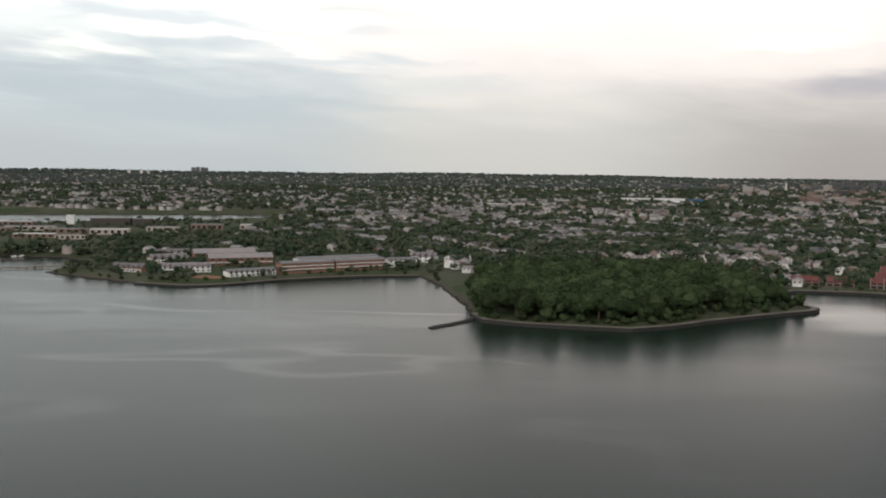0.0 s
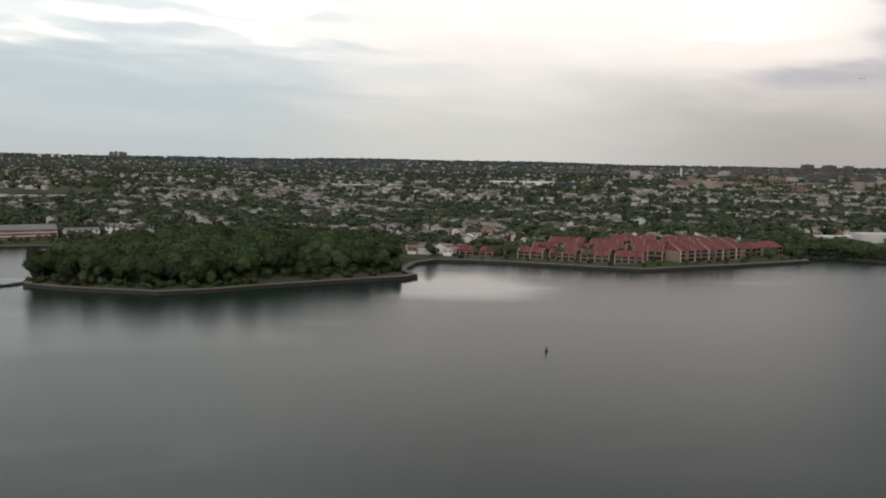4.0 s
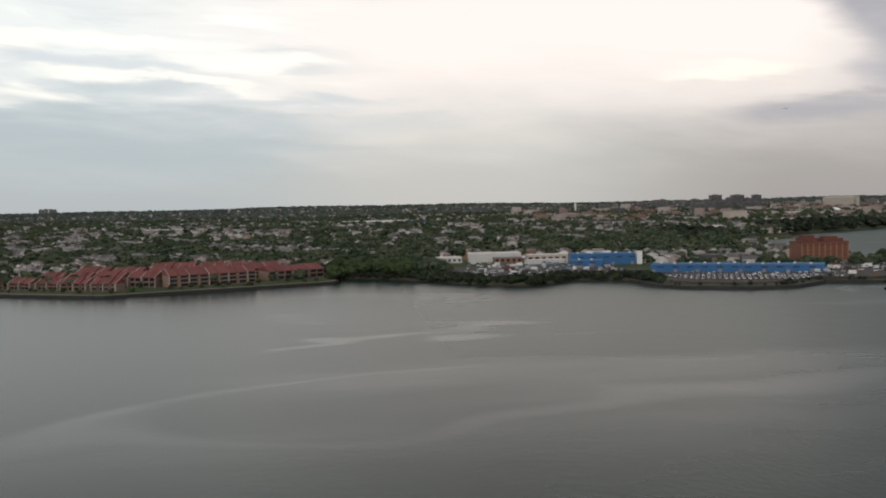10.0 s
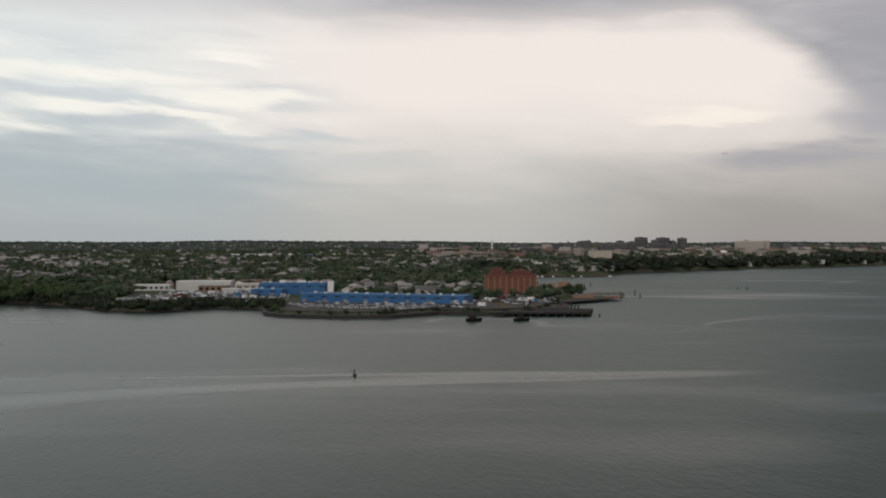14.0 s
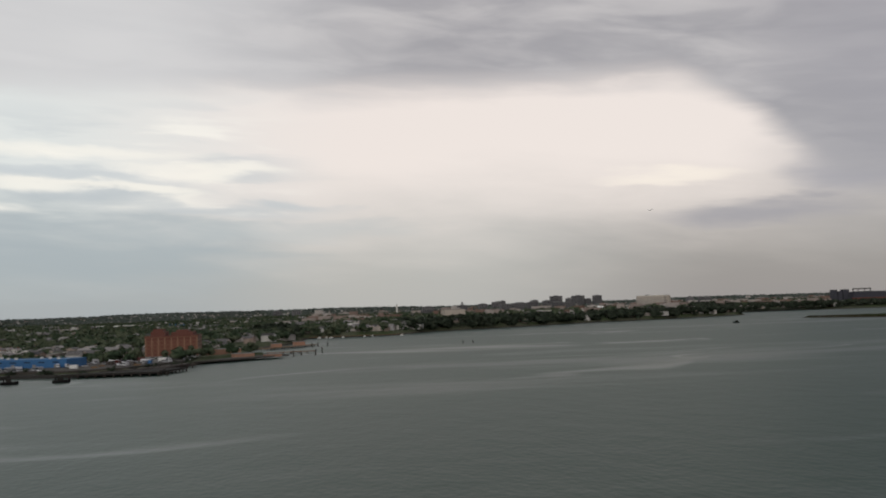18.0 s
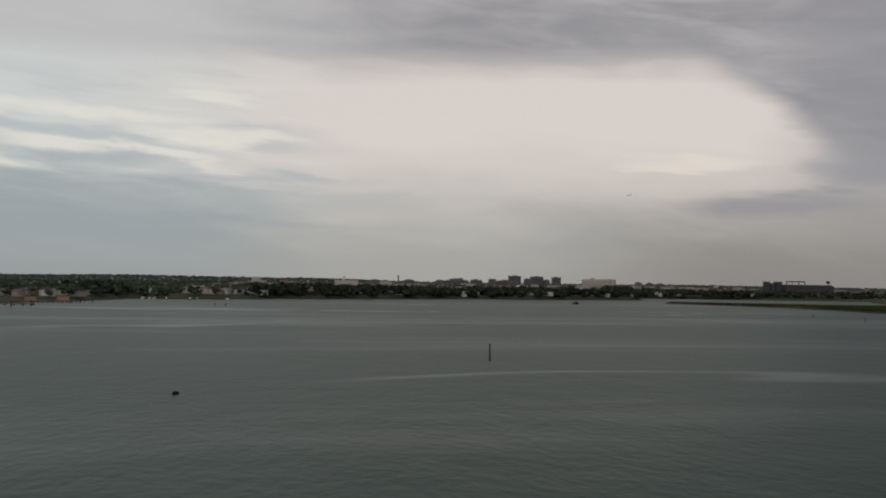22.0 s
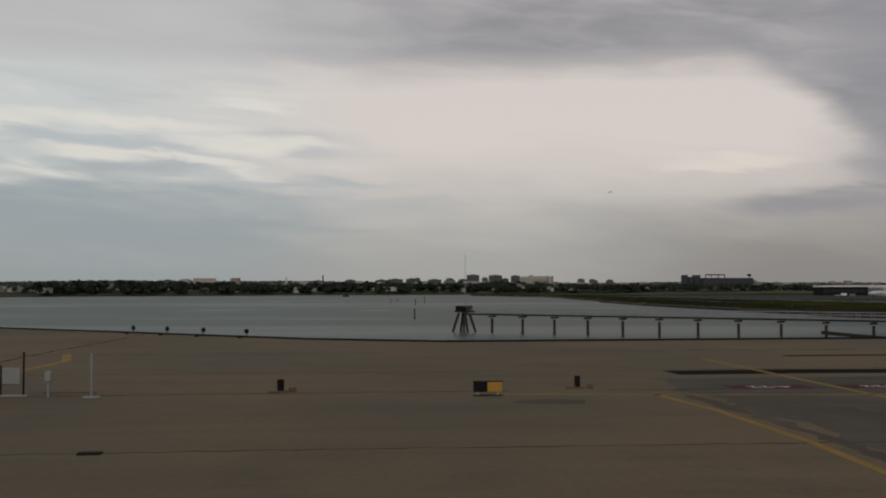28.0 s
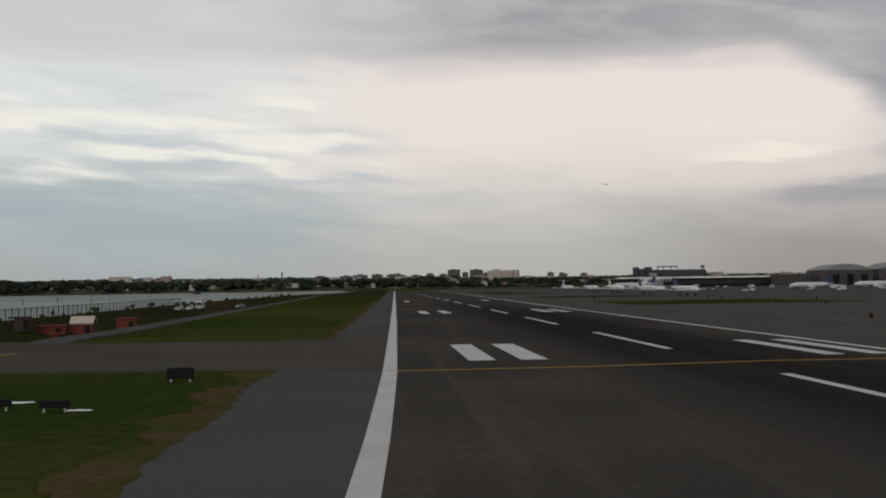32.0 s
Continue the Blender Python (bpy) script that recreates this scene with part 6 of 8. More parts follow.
finger_pier(668, 640, 60, 62, 7, "long dark timber pier with sheds reaching into the bay")
finger_pier(672, 572, 8, 26, 5, "short dark timber pier by the warehouse")
finger_pier(700, 893, 6, 80, 6, "low pier with moored boats on the far shore")
finger_pier(-186, 600, 205, 24, 1.6, "narrow floating pontoon at the marina")
finger_pier(-196, 592, 196, 26, 1.4, "narrow floating pontoon at the marina")
finger_pier(-222, 640, 180, 22, 1.4, "narrow floating pontoon at the marina")
for (x, y, w, d, h) in ((676, 662, 6, 4, 2.0), (690, 684, 7, 4, 2.2), (648, 540, 9, 6, 2.6), (655, 556, 8, 5, 2.0), (662, 520, 10, 5, 1.8), (676, 520, 8, 4, 1.0)):
    block("waterside_shed", "low dark shed on the waterside", "shed", x, y, 20, w, d, h, M_WALLB, M_GREYROOF, 0, 0, z=max(hz(x, y), 1.2), sink=0.3, group="waterside sheds")


def mooring_pile(x, y, h, r=0.28, cap=True, label="lone dark timber pile standing in the bay", group="mooring piles"):
    t = thing("mooring_pile", x, y, 0, 0, label, "pile", group)
    part("shaft", tube((0, 0, -2), (random.uniform(-0.1, 0.1), 0, h), r, r * 0.85, 8), M_PILE, t)
    if cap:
        part("cap", tube((0, 0, h - 0.02), (0, 0, h + 0.18), r * 1.15, r * 0.6, 8), M_CONCEDGE, t)


for x, y, h in ((686, 535, 3.0), (701, 561, 3.2), (697, 539, 2.4), (698, 579, 1.6), (690, 545, 1.8), (636, 455, 2.2), (640, 454, 2.4), (644, 470, 2.0), (787, 630, 1.4), (793, 630, 1.4), (698, 668, 2.6), (702, 676, 2.6), (708, 684, 2.6)):
    mooring_pile(x, y, h)
for x, y, h in ((870, 186.5, 2.9), (985, 202, 2.6), (1079, 212, 1.9), (1099, 440, 3.0), (1091, 381, 2.2), (1085, 442, 2.0), (1091, 502, 1.6)):
    mooring_pile(x, y, h, 0.14, True, "slim dark channel pile standing in open water")


def tug(x, y, rz, label):
    t = thing("workboat", x, y, 0, rz, label, "boat")
    bm = bmesh.new()
    sec = [(-3, 0.7), (-2.8, 1.15), (1.5, 1.15), (3.2, 0.0), (1.5, -1.15), (-2.8, -1.15), (-3, -0.7)]
    lo = [bm.verts.new((a * 0.9, b * 0.8, -0.4)) for a, b in sec]
    hi = [bm.verts.new((a, b, 0.9 + 0.08 * max(a, 0))) for a, b in sec]
    bm.faces.new(hi)
    bm.faces.new(lo[::-1])
    for i in range(7):
        bm.faces.new((lo[i], lo[(i + 1) % 7], hi[(i + 1) % 7], hi[i]))
    bmesh.ops.recalc_face_normals(bm, faces=bm.faces[:])
    part("hull", bm, M_DARK, t)
    part("wheelhouse", box(-1.2, 0.7, -0.7, 0.7, 0.92, 2.2, 0.08), M_CONCEDGE, t)
    part("window", box(-0.6, 0.72, -0.6, 0.6, 1.6, 1.95), M_GLASS, t)
    part("funnel", tube((-1.8, 0, 0.9), (-1.8, 0, 2.0), 0.3, 0.26, 8), M_DARK, t)


tug(588, 389, 10, "small dark workboat moored off the yard")
tug(605.5, 388, 5, "small dark workboat moored off the yard")
tug(1068, 876, 180, "small low motor boat under way in the bay")


def buoy(x, y, label):
    t = thing("channel_buoy", x, y, 0, 15, label, "buoy", "channel buoys")
    t.scale = (0.72, 0.72, 0.72)
    part("float", tube((0, 0, -0.4), (0, 0, 0.55), 0.62, 0.5, 12), M_DARK, t)
    bm = bmesh.new()
    for i in range(4):
        a = i * 1.571
        add_tube(bm, (0.42 * math.cos(a), 0.42 * math.sin(a), 0.55), (0.12 * math.cos(a), 0.12 * math.sin(a), 1.7), 0.05)
    part("cage", bm, M_DARK, t)
    part("lantern", tube((0, 0, 1.68), (0, 0, 2.05), 0.16, 0.12, 8), M_DARK, t)


t = thing("mooring_float", 822.5, 129, 0, 0, "small dark float lying on the water", "buoy")
part("body", tube((-0.35, 0, 0.1), (0.35, 0, 0.14), 0.22, 0.2, 10), M_DARK, t)
part("lifting_eye", tube((0, 0, 0.3), (0, 0, 0.42), 0.06, None, 6), M_DARK, t)
buoy(201, 266.5, "dark conical channel buoy floating in the bay")
buoy(539.5, 233, "dark conical channel buoy floating in the bay")


# ---- jetty of stones off the headland ----
def stone_jetty():
    t = thing("stone_jetty", 0, 0, 0, 0, "low jetty of dark wet boulders off the headland", "jetty")
    r = random.Random(11)
    for k in range(4):
        bm = bmesh.new()
        bmesh.ops.create_icosphere(bm, subdivisions=1, radius=1)
        for v in bm.verts:
            v.co *= 1 + 0.35 * noise.noise(v.co * 1.7 + Vector((k * 3, 1, 0)))
        me = mesh_of("boulder", bm, M_ROCK)
        for i in range(26):
            u = (i + k * 0.25) / 26
            x, y = 33 - 20.5 * u + 2.0 * math.sin(u * 3), 408 - 29 * u
            o = shared("boulder", me, t, pose(x + r.uniform(-0.8, 0.8), y + r.uniform(-0.8, 0.8), 0.15, 0, 0, r.uniform(0, 360)))
            s = r.uniform(0.7, 1.25)
            o.scale = (s * 1.2, s, s * (0.75 - 0.25 * u))


stone_jetty()


# ---- the point: terraces, houses, marina ----
def terrace(x0, y0, x1, y1, depth, h, rise, units, wall, roofm, label, bays=True):
    L = math.hypot(x1 - x0, y1 - y0)
    t = thing("terrace_of_houses", x0, y0, hz((x0 + x1) / 2, (y0 + y1) / 2 + 3), math.degrees(math.atan2(y1 - y0, x1 - x0)), label, "terrace", "terraces on the point")
    u = L / units
    part("wall", box(0, L, 0, depth, -1.5, h), wall, t)
    part("roof", gable(0, L, 0, depth, h, h + rise, 0.3), roofm, t)
    pane = mesh_of("window", box(-u * 0.22, u * 0.22, -0.05, 0.03, -0.42, 0.42), M_GLASS)
    bay = mesh_of("bay_front", box(-u * 0.36, u * 0.36, -0.6, 0.01, -0.6, h * 0.62, 0.04), M_WHITE)
    gab = mesh_of("gablet", gable(-u * 0.3, u * 0.3, -0.35, depth * 0.5, h - 0.1, h + rise * 0.8, 0.1, "y"), roofm)
    rail = mesh_of("balcony", box(-u * 0.4, u * 0.4, -0.9, 0.0, -0.08, 0.35, 0.03), M_WHITE)
    for i in range(units):
        cx = (i + 0.5) * u
        if bays:
            shared("bay_front", bay, t, Matrix.Translation((cx, 0, 0)))
            shared("gablet", gab, t, Matrix.Translation((cx, 0, 0)))
        else:
            shared("balcony", rail, t, Matrix.Translation((cx, 0, h * 0.36)))
            if h > 5:
                shared("balcony", rail, t, Matrix.Translation((cx, 0, h * 0.68)))
        for f in (0.3, 0.78):
            shared("window", pane, t, Matrix.Translation((cx + (0.1 if f < 0.5 else 0), -0.62 if (bays and f < 0.5) else -0.02, h * f)))


terrace(-59, 547, -33, 563, 7, 5.6, 1.0, 12, M_WALLB, M_GREYROOF, "three-storey brick terrace with white balconies and grey roofs", False)
terrace(-32, 564, -6, 580, 7, 5.6, 1.0, 12, M_WALLB, M_GREYROOF, "three-storey brick terrace with white balconies and grey roofs", False)
terrace(-52, 566, -10, 592, 7, 6.2, 1.0, 16, M_WALL, M_GREYROOF, "pale grey-roofed terrace behind the brick ones", False)
terrace(-4, 588, 12, 596, 7, 4.0, 1.2, 6, M_WALL, M_GREYROOF, "pale grey-roofed terrace by the cove", True)
terrace(9, 622, 23, 618, 8, 3.6, 2.2, 4, M_WHITE, M_ROOF, "white house with steep gables above the cove", True)
terrace(-84, 531, -62, 546, 6, 2.6, 1.3, 9, M_WHITE, M_GREYROOF, "white gabled terrace on the point with grey roofs", True)
terrace(-121, 550, -97, 556, 7, 3.2, 1.8, 9, M_WALL, M_ROOF, "brown-roofed terrace with white gablets on the point", True)
terrace(-150, 560, -132, 552, 6, 2.6, 1.8, 6, M_WALLB, M_ROOF, "brown brick terrace near the tip of the point", True)
terrace(-104, 590, -70, 602, 8, 4.2, 2.4, 9, M_WALLB, M_ROOF, "dark brick terrace with a steep brown roof", False)
terrace(-118, 620, -84, 632, 8, 4.4, 2.4, 9, M_WALLB, M_ROOF, "dark brick terrace with a steep brown roof", False)
terrace(-138, 600, -120, 612, 7, 3.2, 2.0, 5, M_CREAM, M_ROOF, "cream house with a broad brown roof", True)
terrace(-150, 640, -126, 648, 7, 3.0, 1.8, 6, M_WALL, M_ROOF, "pale terrace with brown roofs by the path", True)
link = prism([(-104, 528), (-88, 524), (-84, 532), (-98, 540)], 2.0, 2.46)
tagged(link_mesh("bare_earth", link, mat("orange_earth", (0.26, 0.13, 0.07), 0.95, 0.25, 1.0, 0.2, 0.2, space="Position")), "bare orange earth beside the terraces", "ground", kind="structure")
M_HALL = mat("dark_hall_cladding", (0.075, 0.065, 0.055), 0.85, 0.2, 1.0, 0.1, 0.1)
block("white_tank_house", "tall white windowless block on the far side", "building", -289, 950, 5, 6.5, 6, 8.2, M_WHITE, M_WHITEROOF, 0, 0)
block("dark_hall", "long dark hall with a flat roof", "hall", -252, 945, 4, 34, 12, 6, M_HALL, M_GREYROOF, 0, 0)
block("dark_hall", "dark hall beside the inlet", "hall", -225, 948, 4, 16, 12, 5.5, M_HALL, M_GREYROOF, 0, 0)
for i, (x, y, w, h) in enumerate(((-330, 930, 30, 4), (-300, 880, 40, 3.5), (-262, 850, 34, 3.5), (-225, 840, 30, 4), (-320, 860, 24, 3.5), (-190, 870, 26, 4), (-270, 800, 30, 3), (-240, 790, 22, 3), (-160, 900, 26, 4.5), (-120, 920, 30, 4))):
    block("flat_shed", "pale flat-roofed shed on the point", "shed", x, y, 4, w, 10, h, M_CREAM if i % 2 else M_TAN, M_GREYROOF if i % 3 else M_WHITEROOF, 1, 6, sides=False, group="sheds on the point")


def motorboat_meshes():
    bm = bmesh.new()
    sec = [(-1.7, 0.55), (0.6, 0.6), (2.0, 0.0), (0.6, -0.6), (-1.7, -0.55)]
    lo = [bm.verts.new((a * 0.85, b * 0.6, -0.1)) for a, b in sec]
    hi = [bm.verts.new((a, b, 0.65)) for a, b in sec]
    bm.faces.new(hi)
    bm.faces.new(lo[::-1])
    for i in range(5):
        bm.faces.new((lo[i], lo[(i + 1) % 5], hi[(i + 1) % 5], hi[i]))
    bmesh.ops.recalc_face_normals(bm, faces=bm.faces[:])
    return mesh_of("hull", bm, M_WHITE), mesh_of("cabin", box(-0.9, 0.4, -0.42, 0.42, 0.64, 1.15, 0.08), M_WHITE)


HULL, BCAB = motorboat_meshes()
rb = random.Random(3)
for i in range(44):
    x, y = rb.uniform(-285, -205), rb.uniform(655, 740)
    if i > 35:
        x, y = rb.uniform(700, 780), rb.uniform(884, 892)
    z = hz(x, y)
    t = thing("motorboat", x, y, max(z, 0.0) + 0.1, rb.choice((20, 110, 200)) + rb.uniform(-10, 10), "white motorboat laid up at the marina", "boat", "marina boats")
    shared("hull", HULL, t)
    shared("cabin", BCAB, t)


# ---- the far shore and the city ----
def tower(x, y, w, d, top, rz=8, floors=0, wall=None, label="hazy brick apartment tower on the far shore", crownh=2.0, name="apartment_tower"):
    z = hz(x, y)
    h = top - z - crownh
    t = block(name, label, "tower", x, y, rz, w, d, h, wall or M_FAR, M_GREYROOF, floors, max(3, int(w / 5)) if floors else 0, sides=False, group="far towers", win_w=0.55, win_h=0.5, parapet=0.5)
    part("roof_house", box(-w * 0.2, w * 0.18, -d * 0.25, d * 0.25, h + 0.504, h + crownh), M_FAR, t)
    return t


for x, w, top, fl in ((1216, 22, 33, 6), (1258, 30, 37, 7), (1272, 14, 39, 7), (1300, 16, 28, 5), (1326, 10, 33, 0), (1360, 18, 38, 7), (1397, 20, 36, 6), (1427, 32, 48, 9), (1456, 14, 40, 7), (1489, 34, 47, 9), (1516, 14, 38, 6), (1545, 22, 46, 8)):
    tower(x, 2870 + (x % 7) * 5, w, 18, top, 4, fl)
for x, y, w, top in ((1605, 2350, 12, 31), (1628, 2340, 9, 30), (1640, 2360, 7, 28), (1150, 2250, 26, 28), (1180, 2270, 30, 30), (1216, 2290, 22, 31), (1262, 2240, 26, 29), (1300, 2290, 22, 28), (1560, 2420, 26, 24), (1710, 2500, 14, 30), (655, 2551, 20, 31), (700, 2545, 20, 31), (1010, 2500, 28, 29), (1085, 2450, 22, 30), (985, 2300, 30, 22)):
    tower(x, y, w, 14, top, 6, 5 if w > 18 else 0)
for x, top, w in ((-845, 55, 16), (-826, 57, 14), (-806, 56, 16), (-790, 54, 12)):
    tower(x, 4440, w, 12, top, 0, 0, None, "pale hazy tower on the northern horizon")
for x, w in ((-975, 10), (-930, 8), (-905, 8), (-860, 7)):
    tower(x, 3900, w, 8, 44, 0, 0, M_WALL, "pale slab block below the northern horizon")
tower(936, 2500, 3.5, 3.5, 36, 0, 0, M_WALL, "slim white tower far in the town", 2)


def far_hall(name, label, x, y, rz, w, d, h, wall, roofm, bays=0, floors=1):
    return block(name, label, "building", x, y, rz, w, d, h, wall, roofm, floors if bays else 0, bays, sides=False, parapet=0.6)


# the pale office slab with rounded corners
def office_slab():
    t = thing("office_slab", 1488, 2268, hz(1488, 2268), -39, "broad pale office slab with rounded corners and window bands", "office building")
    h = 34.5 - hz(1488, 2268)
    bm = box(-38, 38, -13, 13, -2, h)
    es = [e for e in bm.edges if abs(e.verts[0].co.z - e.verts[1].co.z) > 3]
    bmesh.ops.bevel(bm, geom=es, offset=8, segments=5, affect="EDGES")
    part("wall", bm, M_CREAM, t)
    for i in range(8):
        bm = box(-36, 36, -13.06, -12.9, 2 + i * (h - 4) / 8, 2.9 + i * (h - 4) / 8)
        part("window_band", bm, M_GREYROOF, t)
    part("roof", box(-30, 30, -9, 9, h + 0.01, h + 0.6), M_WHITEROOF, t)
    part("plant_room", box(-18, -12, -4, 4, h + 0.61, h + 2.6), M_GREYROOF, t)


office_slab()


def dome_hall():
    z = hz(1184, 1667)
    t = thing("white_dome", 1184, 1667, z, 0, "white domed tank on the far shore", "dome")
    bm = bmesh.new()
    bmesh.ops.create_uvsphere(bm, u_segments=24, v_segments=12, radius=8.2)
    bmesh.ops.bisect_plane(bm, geom=bm.verts[:] + bm.edges[:] + bm.faces[:], plane_co=(0, 0, 0), plane_no=(0, 0, -1), clear_outer=True)
    for v in bm.verts:
        v.co.z = v.co.z * 0.62 + 2.6
    part("shell", bm, M_WHITE, t)
    part("drum", tube((0, 0, -1), (0, 0, 2.62), 8.25, 8.25, 24), M_WALL, t)
    part("vent", tube((0, 0, 7.6), (0, 0, 8.2), 0.6, 0.4, 8), M_WHITE, t)


dome_hall()
far_hall("white_waterside_hall", "small white hall on the far shore", 742, 1004, 0, 11, 8, 5.2, M_WHITE, M_WHITEROOF, 4)
far_hall("pale_waterside_hall", "low pale hall on the far shore", 722, 990, 0, 24, 8, 3.4, M_WALL, M_GREYROOF, 6)
far_hall("long_white_roofed_shed", "very long low shed with a bright white roof edge", 830, 1322, 4, 74, 14, 3.8, M_GREYROOF, M_WHITE)
far_hall("tan_block", "tan windowless block beside the far woods", 893, 1350, 10, 27, 16, 15, M_CREAM, M_GREYROOF)
far_hall("white_hall", "white roofed hall above the far shore", 432, 1766, 0, 108, 20, 5.6, M_WHITE, M_WHITEROOF)
far_hall("blue_hall", "bright blue hall beside the white one", 504, 1764, 0, 26, 12, 6.0, M_BLUE, M_BLUEROOF)
for i, (x, y, w, h) in enumerate(((1075, 1600, 40, 6), (1120, 1560, 30, 5), (1240, 1680, 36, 6), (1010, 1480, 44, 5), (940, 1300, 20, 4), (1280, 1780, 50, 7), (1150, 1480, 20, 5), (1220, 1560, 18, 4), (1560, 1800, 90, 5), (1600, 1650, 60, 5), (1390, 1700, 40, 6), (300, 1300, 70, 4), (160, 1420, 80, 4), (20, 1500, 60, 4), (560, 1250, 60, 4), (640, 1120, 44, 4), (240, 1650, 90, 4))):
    far_hall("commercial_hall", "low flat commercial hall in the town", x, y, (i * 37) % 20 - 10, w, 14, h, (M_CREAM, M_WALL, M_WALLB, M_TAN)[i % 4], (M_WHITEROOF, M_GREYROOF)[i % 2], 6)
tb = thing("brick_chimney", 1028, 2100, hz(1028, 2100), 0, "slim tall chimney far in the town", "chimney")
part("shaft", tube((0, 0, -1), (0, 0, 34 - hz(1028, 2100)), 1.7, 1.3, 10), M_FAR, tb)
part("rim", tube((0, 0, 33.6 - hz(1028, 2100)), (0, 0, 34.6 - hz(1028, 2100)), 1.6, 1.6, 10), M_GREYROOF, tb)


def stadium():
    z = hz(1720, 1800)
    t = thing("stadium", 1720, 1800, z, 0, "dark ballpark stadium with light towers and a scoreboard", "stadium")
    h = 24 - z
    part("grandstand", prism([(-30, -20), (60, -22), (64, 10), (50, 40), (-20, 44), (-38, 20)], -3, h), M_STEELD, t)
    part("upper_tier", prism([(-24, -14), (60, -16), (62, 8), (46, 34), (-14, 36), (-30, 14)], h + 0.01, h + 2.0), M_STEELD, t)
    part("brick_front", box(-34, 60, -23.5, -22.2, -3, h * 0.55), M_BRICKD, t)
    for x0, x1, zz in ((-62, -54, 31), (-52, -44, 28), (-42, -31, 31)):
        part("board_tower", box(x0, x1, -8, 4, -3, zz - z), M_STEELD, t)
    bm = bmesh.new()
    for x in (-19, -9, 4, 15):
        add_box(bm, x - 0.6, x + 0.6, -1, 0, h + 2.01, 30.6 - z)
    add_box(bm, -20, 16, -1.3, 0.3, 30.6 - z, 32.4 - z)
    part("light_gantry", bm, M_DARK, t)
    for x in (60,):
        bm = bmesh.new()
        add_box(bm, x - 0.6, x + 0.6, -1, 0, h + 2.01, 30 - z)
        add_box(bm, x - 3.2, x + 3.2, -1.4, 0.4, 29 - z, 33 - z)
        part("light_gantry", bm, M_DARK, t)


stadium()


# ---- light pier off the deck's corner ----
def lattice(bm, corners, z0, z1, bays, r):
    """Braced bays between slanting corner posts given as (bottom, top) points."""
    n = len(corners)
    def at(i, f):
        a, b = corners[i]
        return Vector(a).lerp(Vector(b), f)
    for k in range(bays):
        f0, f1 = k / bays, (k + 1) / bays
        for i in range(n):
            j = (i + 1) % n
            add_tube(bm, at(i, f1), at(j, f1), r, n=4)
            add_tube(bm, at(i, f0), at(j, f1), r, n=4)
            if k % 2 == 0:
                add_tube(bm, at(j, f0), at(i, f1), r, n=4)


def light_platform():
    t = thing("navigation_platform", 921.7, 132.0, 0, -5, "timber platform on piles with a white ringed antenna on its roof", "platform")
    t.scale = (0.92, 0.92, 1.0)
    part("deck", box(-4.6, 4.6, -3.6, 3.6, 1.65, 2.0, 0.04), M_RUST, t)
    part("fascia_beam", box(-4.7, 4.7, -3.75, -3.58, 1.35, 1.9, 0.03), M_PILE, t)
    for sx in (-4.0, 0.4, 3.8):
        for sy in (-3.0, 0.2, 3.0):
            part("pile", tube((sx, sy, -2), (sx, sy, 1.65), 0.17, None, 8), M_PILE, t)
            k = 1 if sx > 0 else -1
            part("raking_pile", tube((sx + k * 1.3, sy, -2), (sx + k * 0.1, sy, 1.5), 0.13, None, 8), M_PILE, t)
    part("hut", box(-3.5, 0.2, -2.0, 2.4, 2.0, 3.7, 0.04), M_PILE, t)
    part("hut_door", box(-2.2, -1.4, -2.06, -1.98, 2.02, 3.4, 0.02), M_PILE, t)
    for sx in (-3.9, -1.3, 1.2, 2.6, 3.8):
        for sy in (-3.0, 3.0):
            part("post", box(sx - 0.11, sx + 0.11, sy - 0.11, sy + 0.11, 2.0, 3.9, 0.02), M_PILE, t)
    bm = bmesh.new()
    for a, b in ((1.2, 2.6), (2.6, 3.8)):
        for sy in (-3.0, 3.0):
            add_tube(bm, (a, sy, 2.1), (b, sy, 3.8), 0.06, n=4)
            add_tube(bm, (b, sy, 2.1), (a, sy, 3.8), 0.06, n=4)
    part("bracing", bm, M_PILE, t)
    part("roof_slab", box(-4.3, 4.3, -3.5, 3.5, 3.9, 4.15, 0.04), M_CONCEDGE, t)
    bm = bmesh.new()
    segs = 40
    ring = []
    for i in range(segs):
        a = i / segs * 6.2832
        row = [bm.verts.new((rr * math.cos(a), rr * 0.82 * math.sin(a), zz)) for rr, zz in ((3.80, 4.62), (3.95, 4.62), (3.95, 5.0), (3.80, 5.0))]
        ring.append(row)
    for i in range(segs):
        a, b = ring[i], ring[(i + 1) % segs]
        for k in range(4):
            bm.faces.new((a[k], a[(k + 1) % 4], b[(k + 1) % 4], b[k]))
    bmesh.ops.recalc_face_normals(bm, faces=bm.faces[:])
    ringo = part("antenna_ring", bm, M_WHITE, t, "white ring of aerial panels")
    post = mesh_of("ring_post", box(-0.05, 0.05, -0.05, 0.05, 4.15, 4.64), M_WHITE)
    knob = mesh_of("aerial_knob", box(-0.10, 0.10, -0.06, 0.06, 5.05, 5.11, 0.02), M_WHITE)
    for i in range(20):
        a = i / 20 * 6.2832
        shared("ring_post", post, ringo, pose(3.85 * math.cos(a), 3.16 * math.sin(a), 0, 0, 0, math.degrees(a)))
        shared("aerial_knob", knob, ringo, pose(3.85 * math.cos(a), 3.16 * math.sin(a), 0, 0, 0, math.degrees(a) + 90))
    part("spire", tube((0.1, 0, 4.15), (0.1, 0, 7.05), 0.62, 0.26, 16), M_WHITE, t, "white tapering antenna spire")
    part("spire_cap", tube((0.1, 0, 7.05), (0.1, 0, 7.2), 0.28, 0.1, 12), M_WHITE, t)


light_platform()


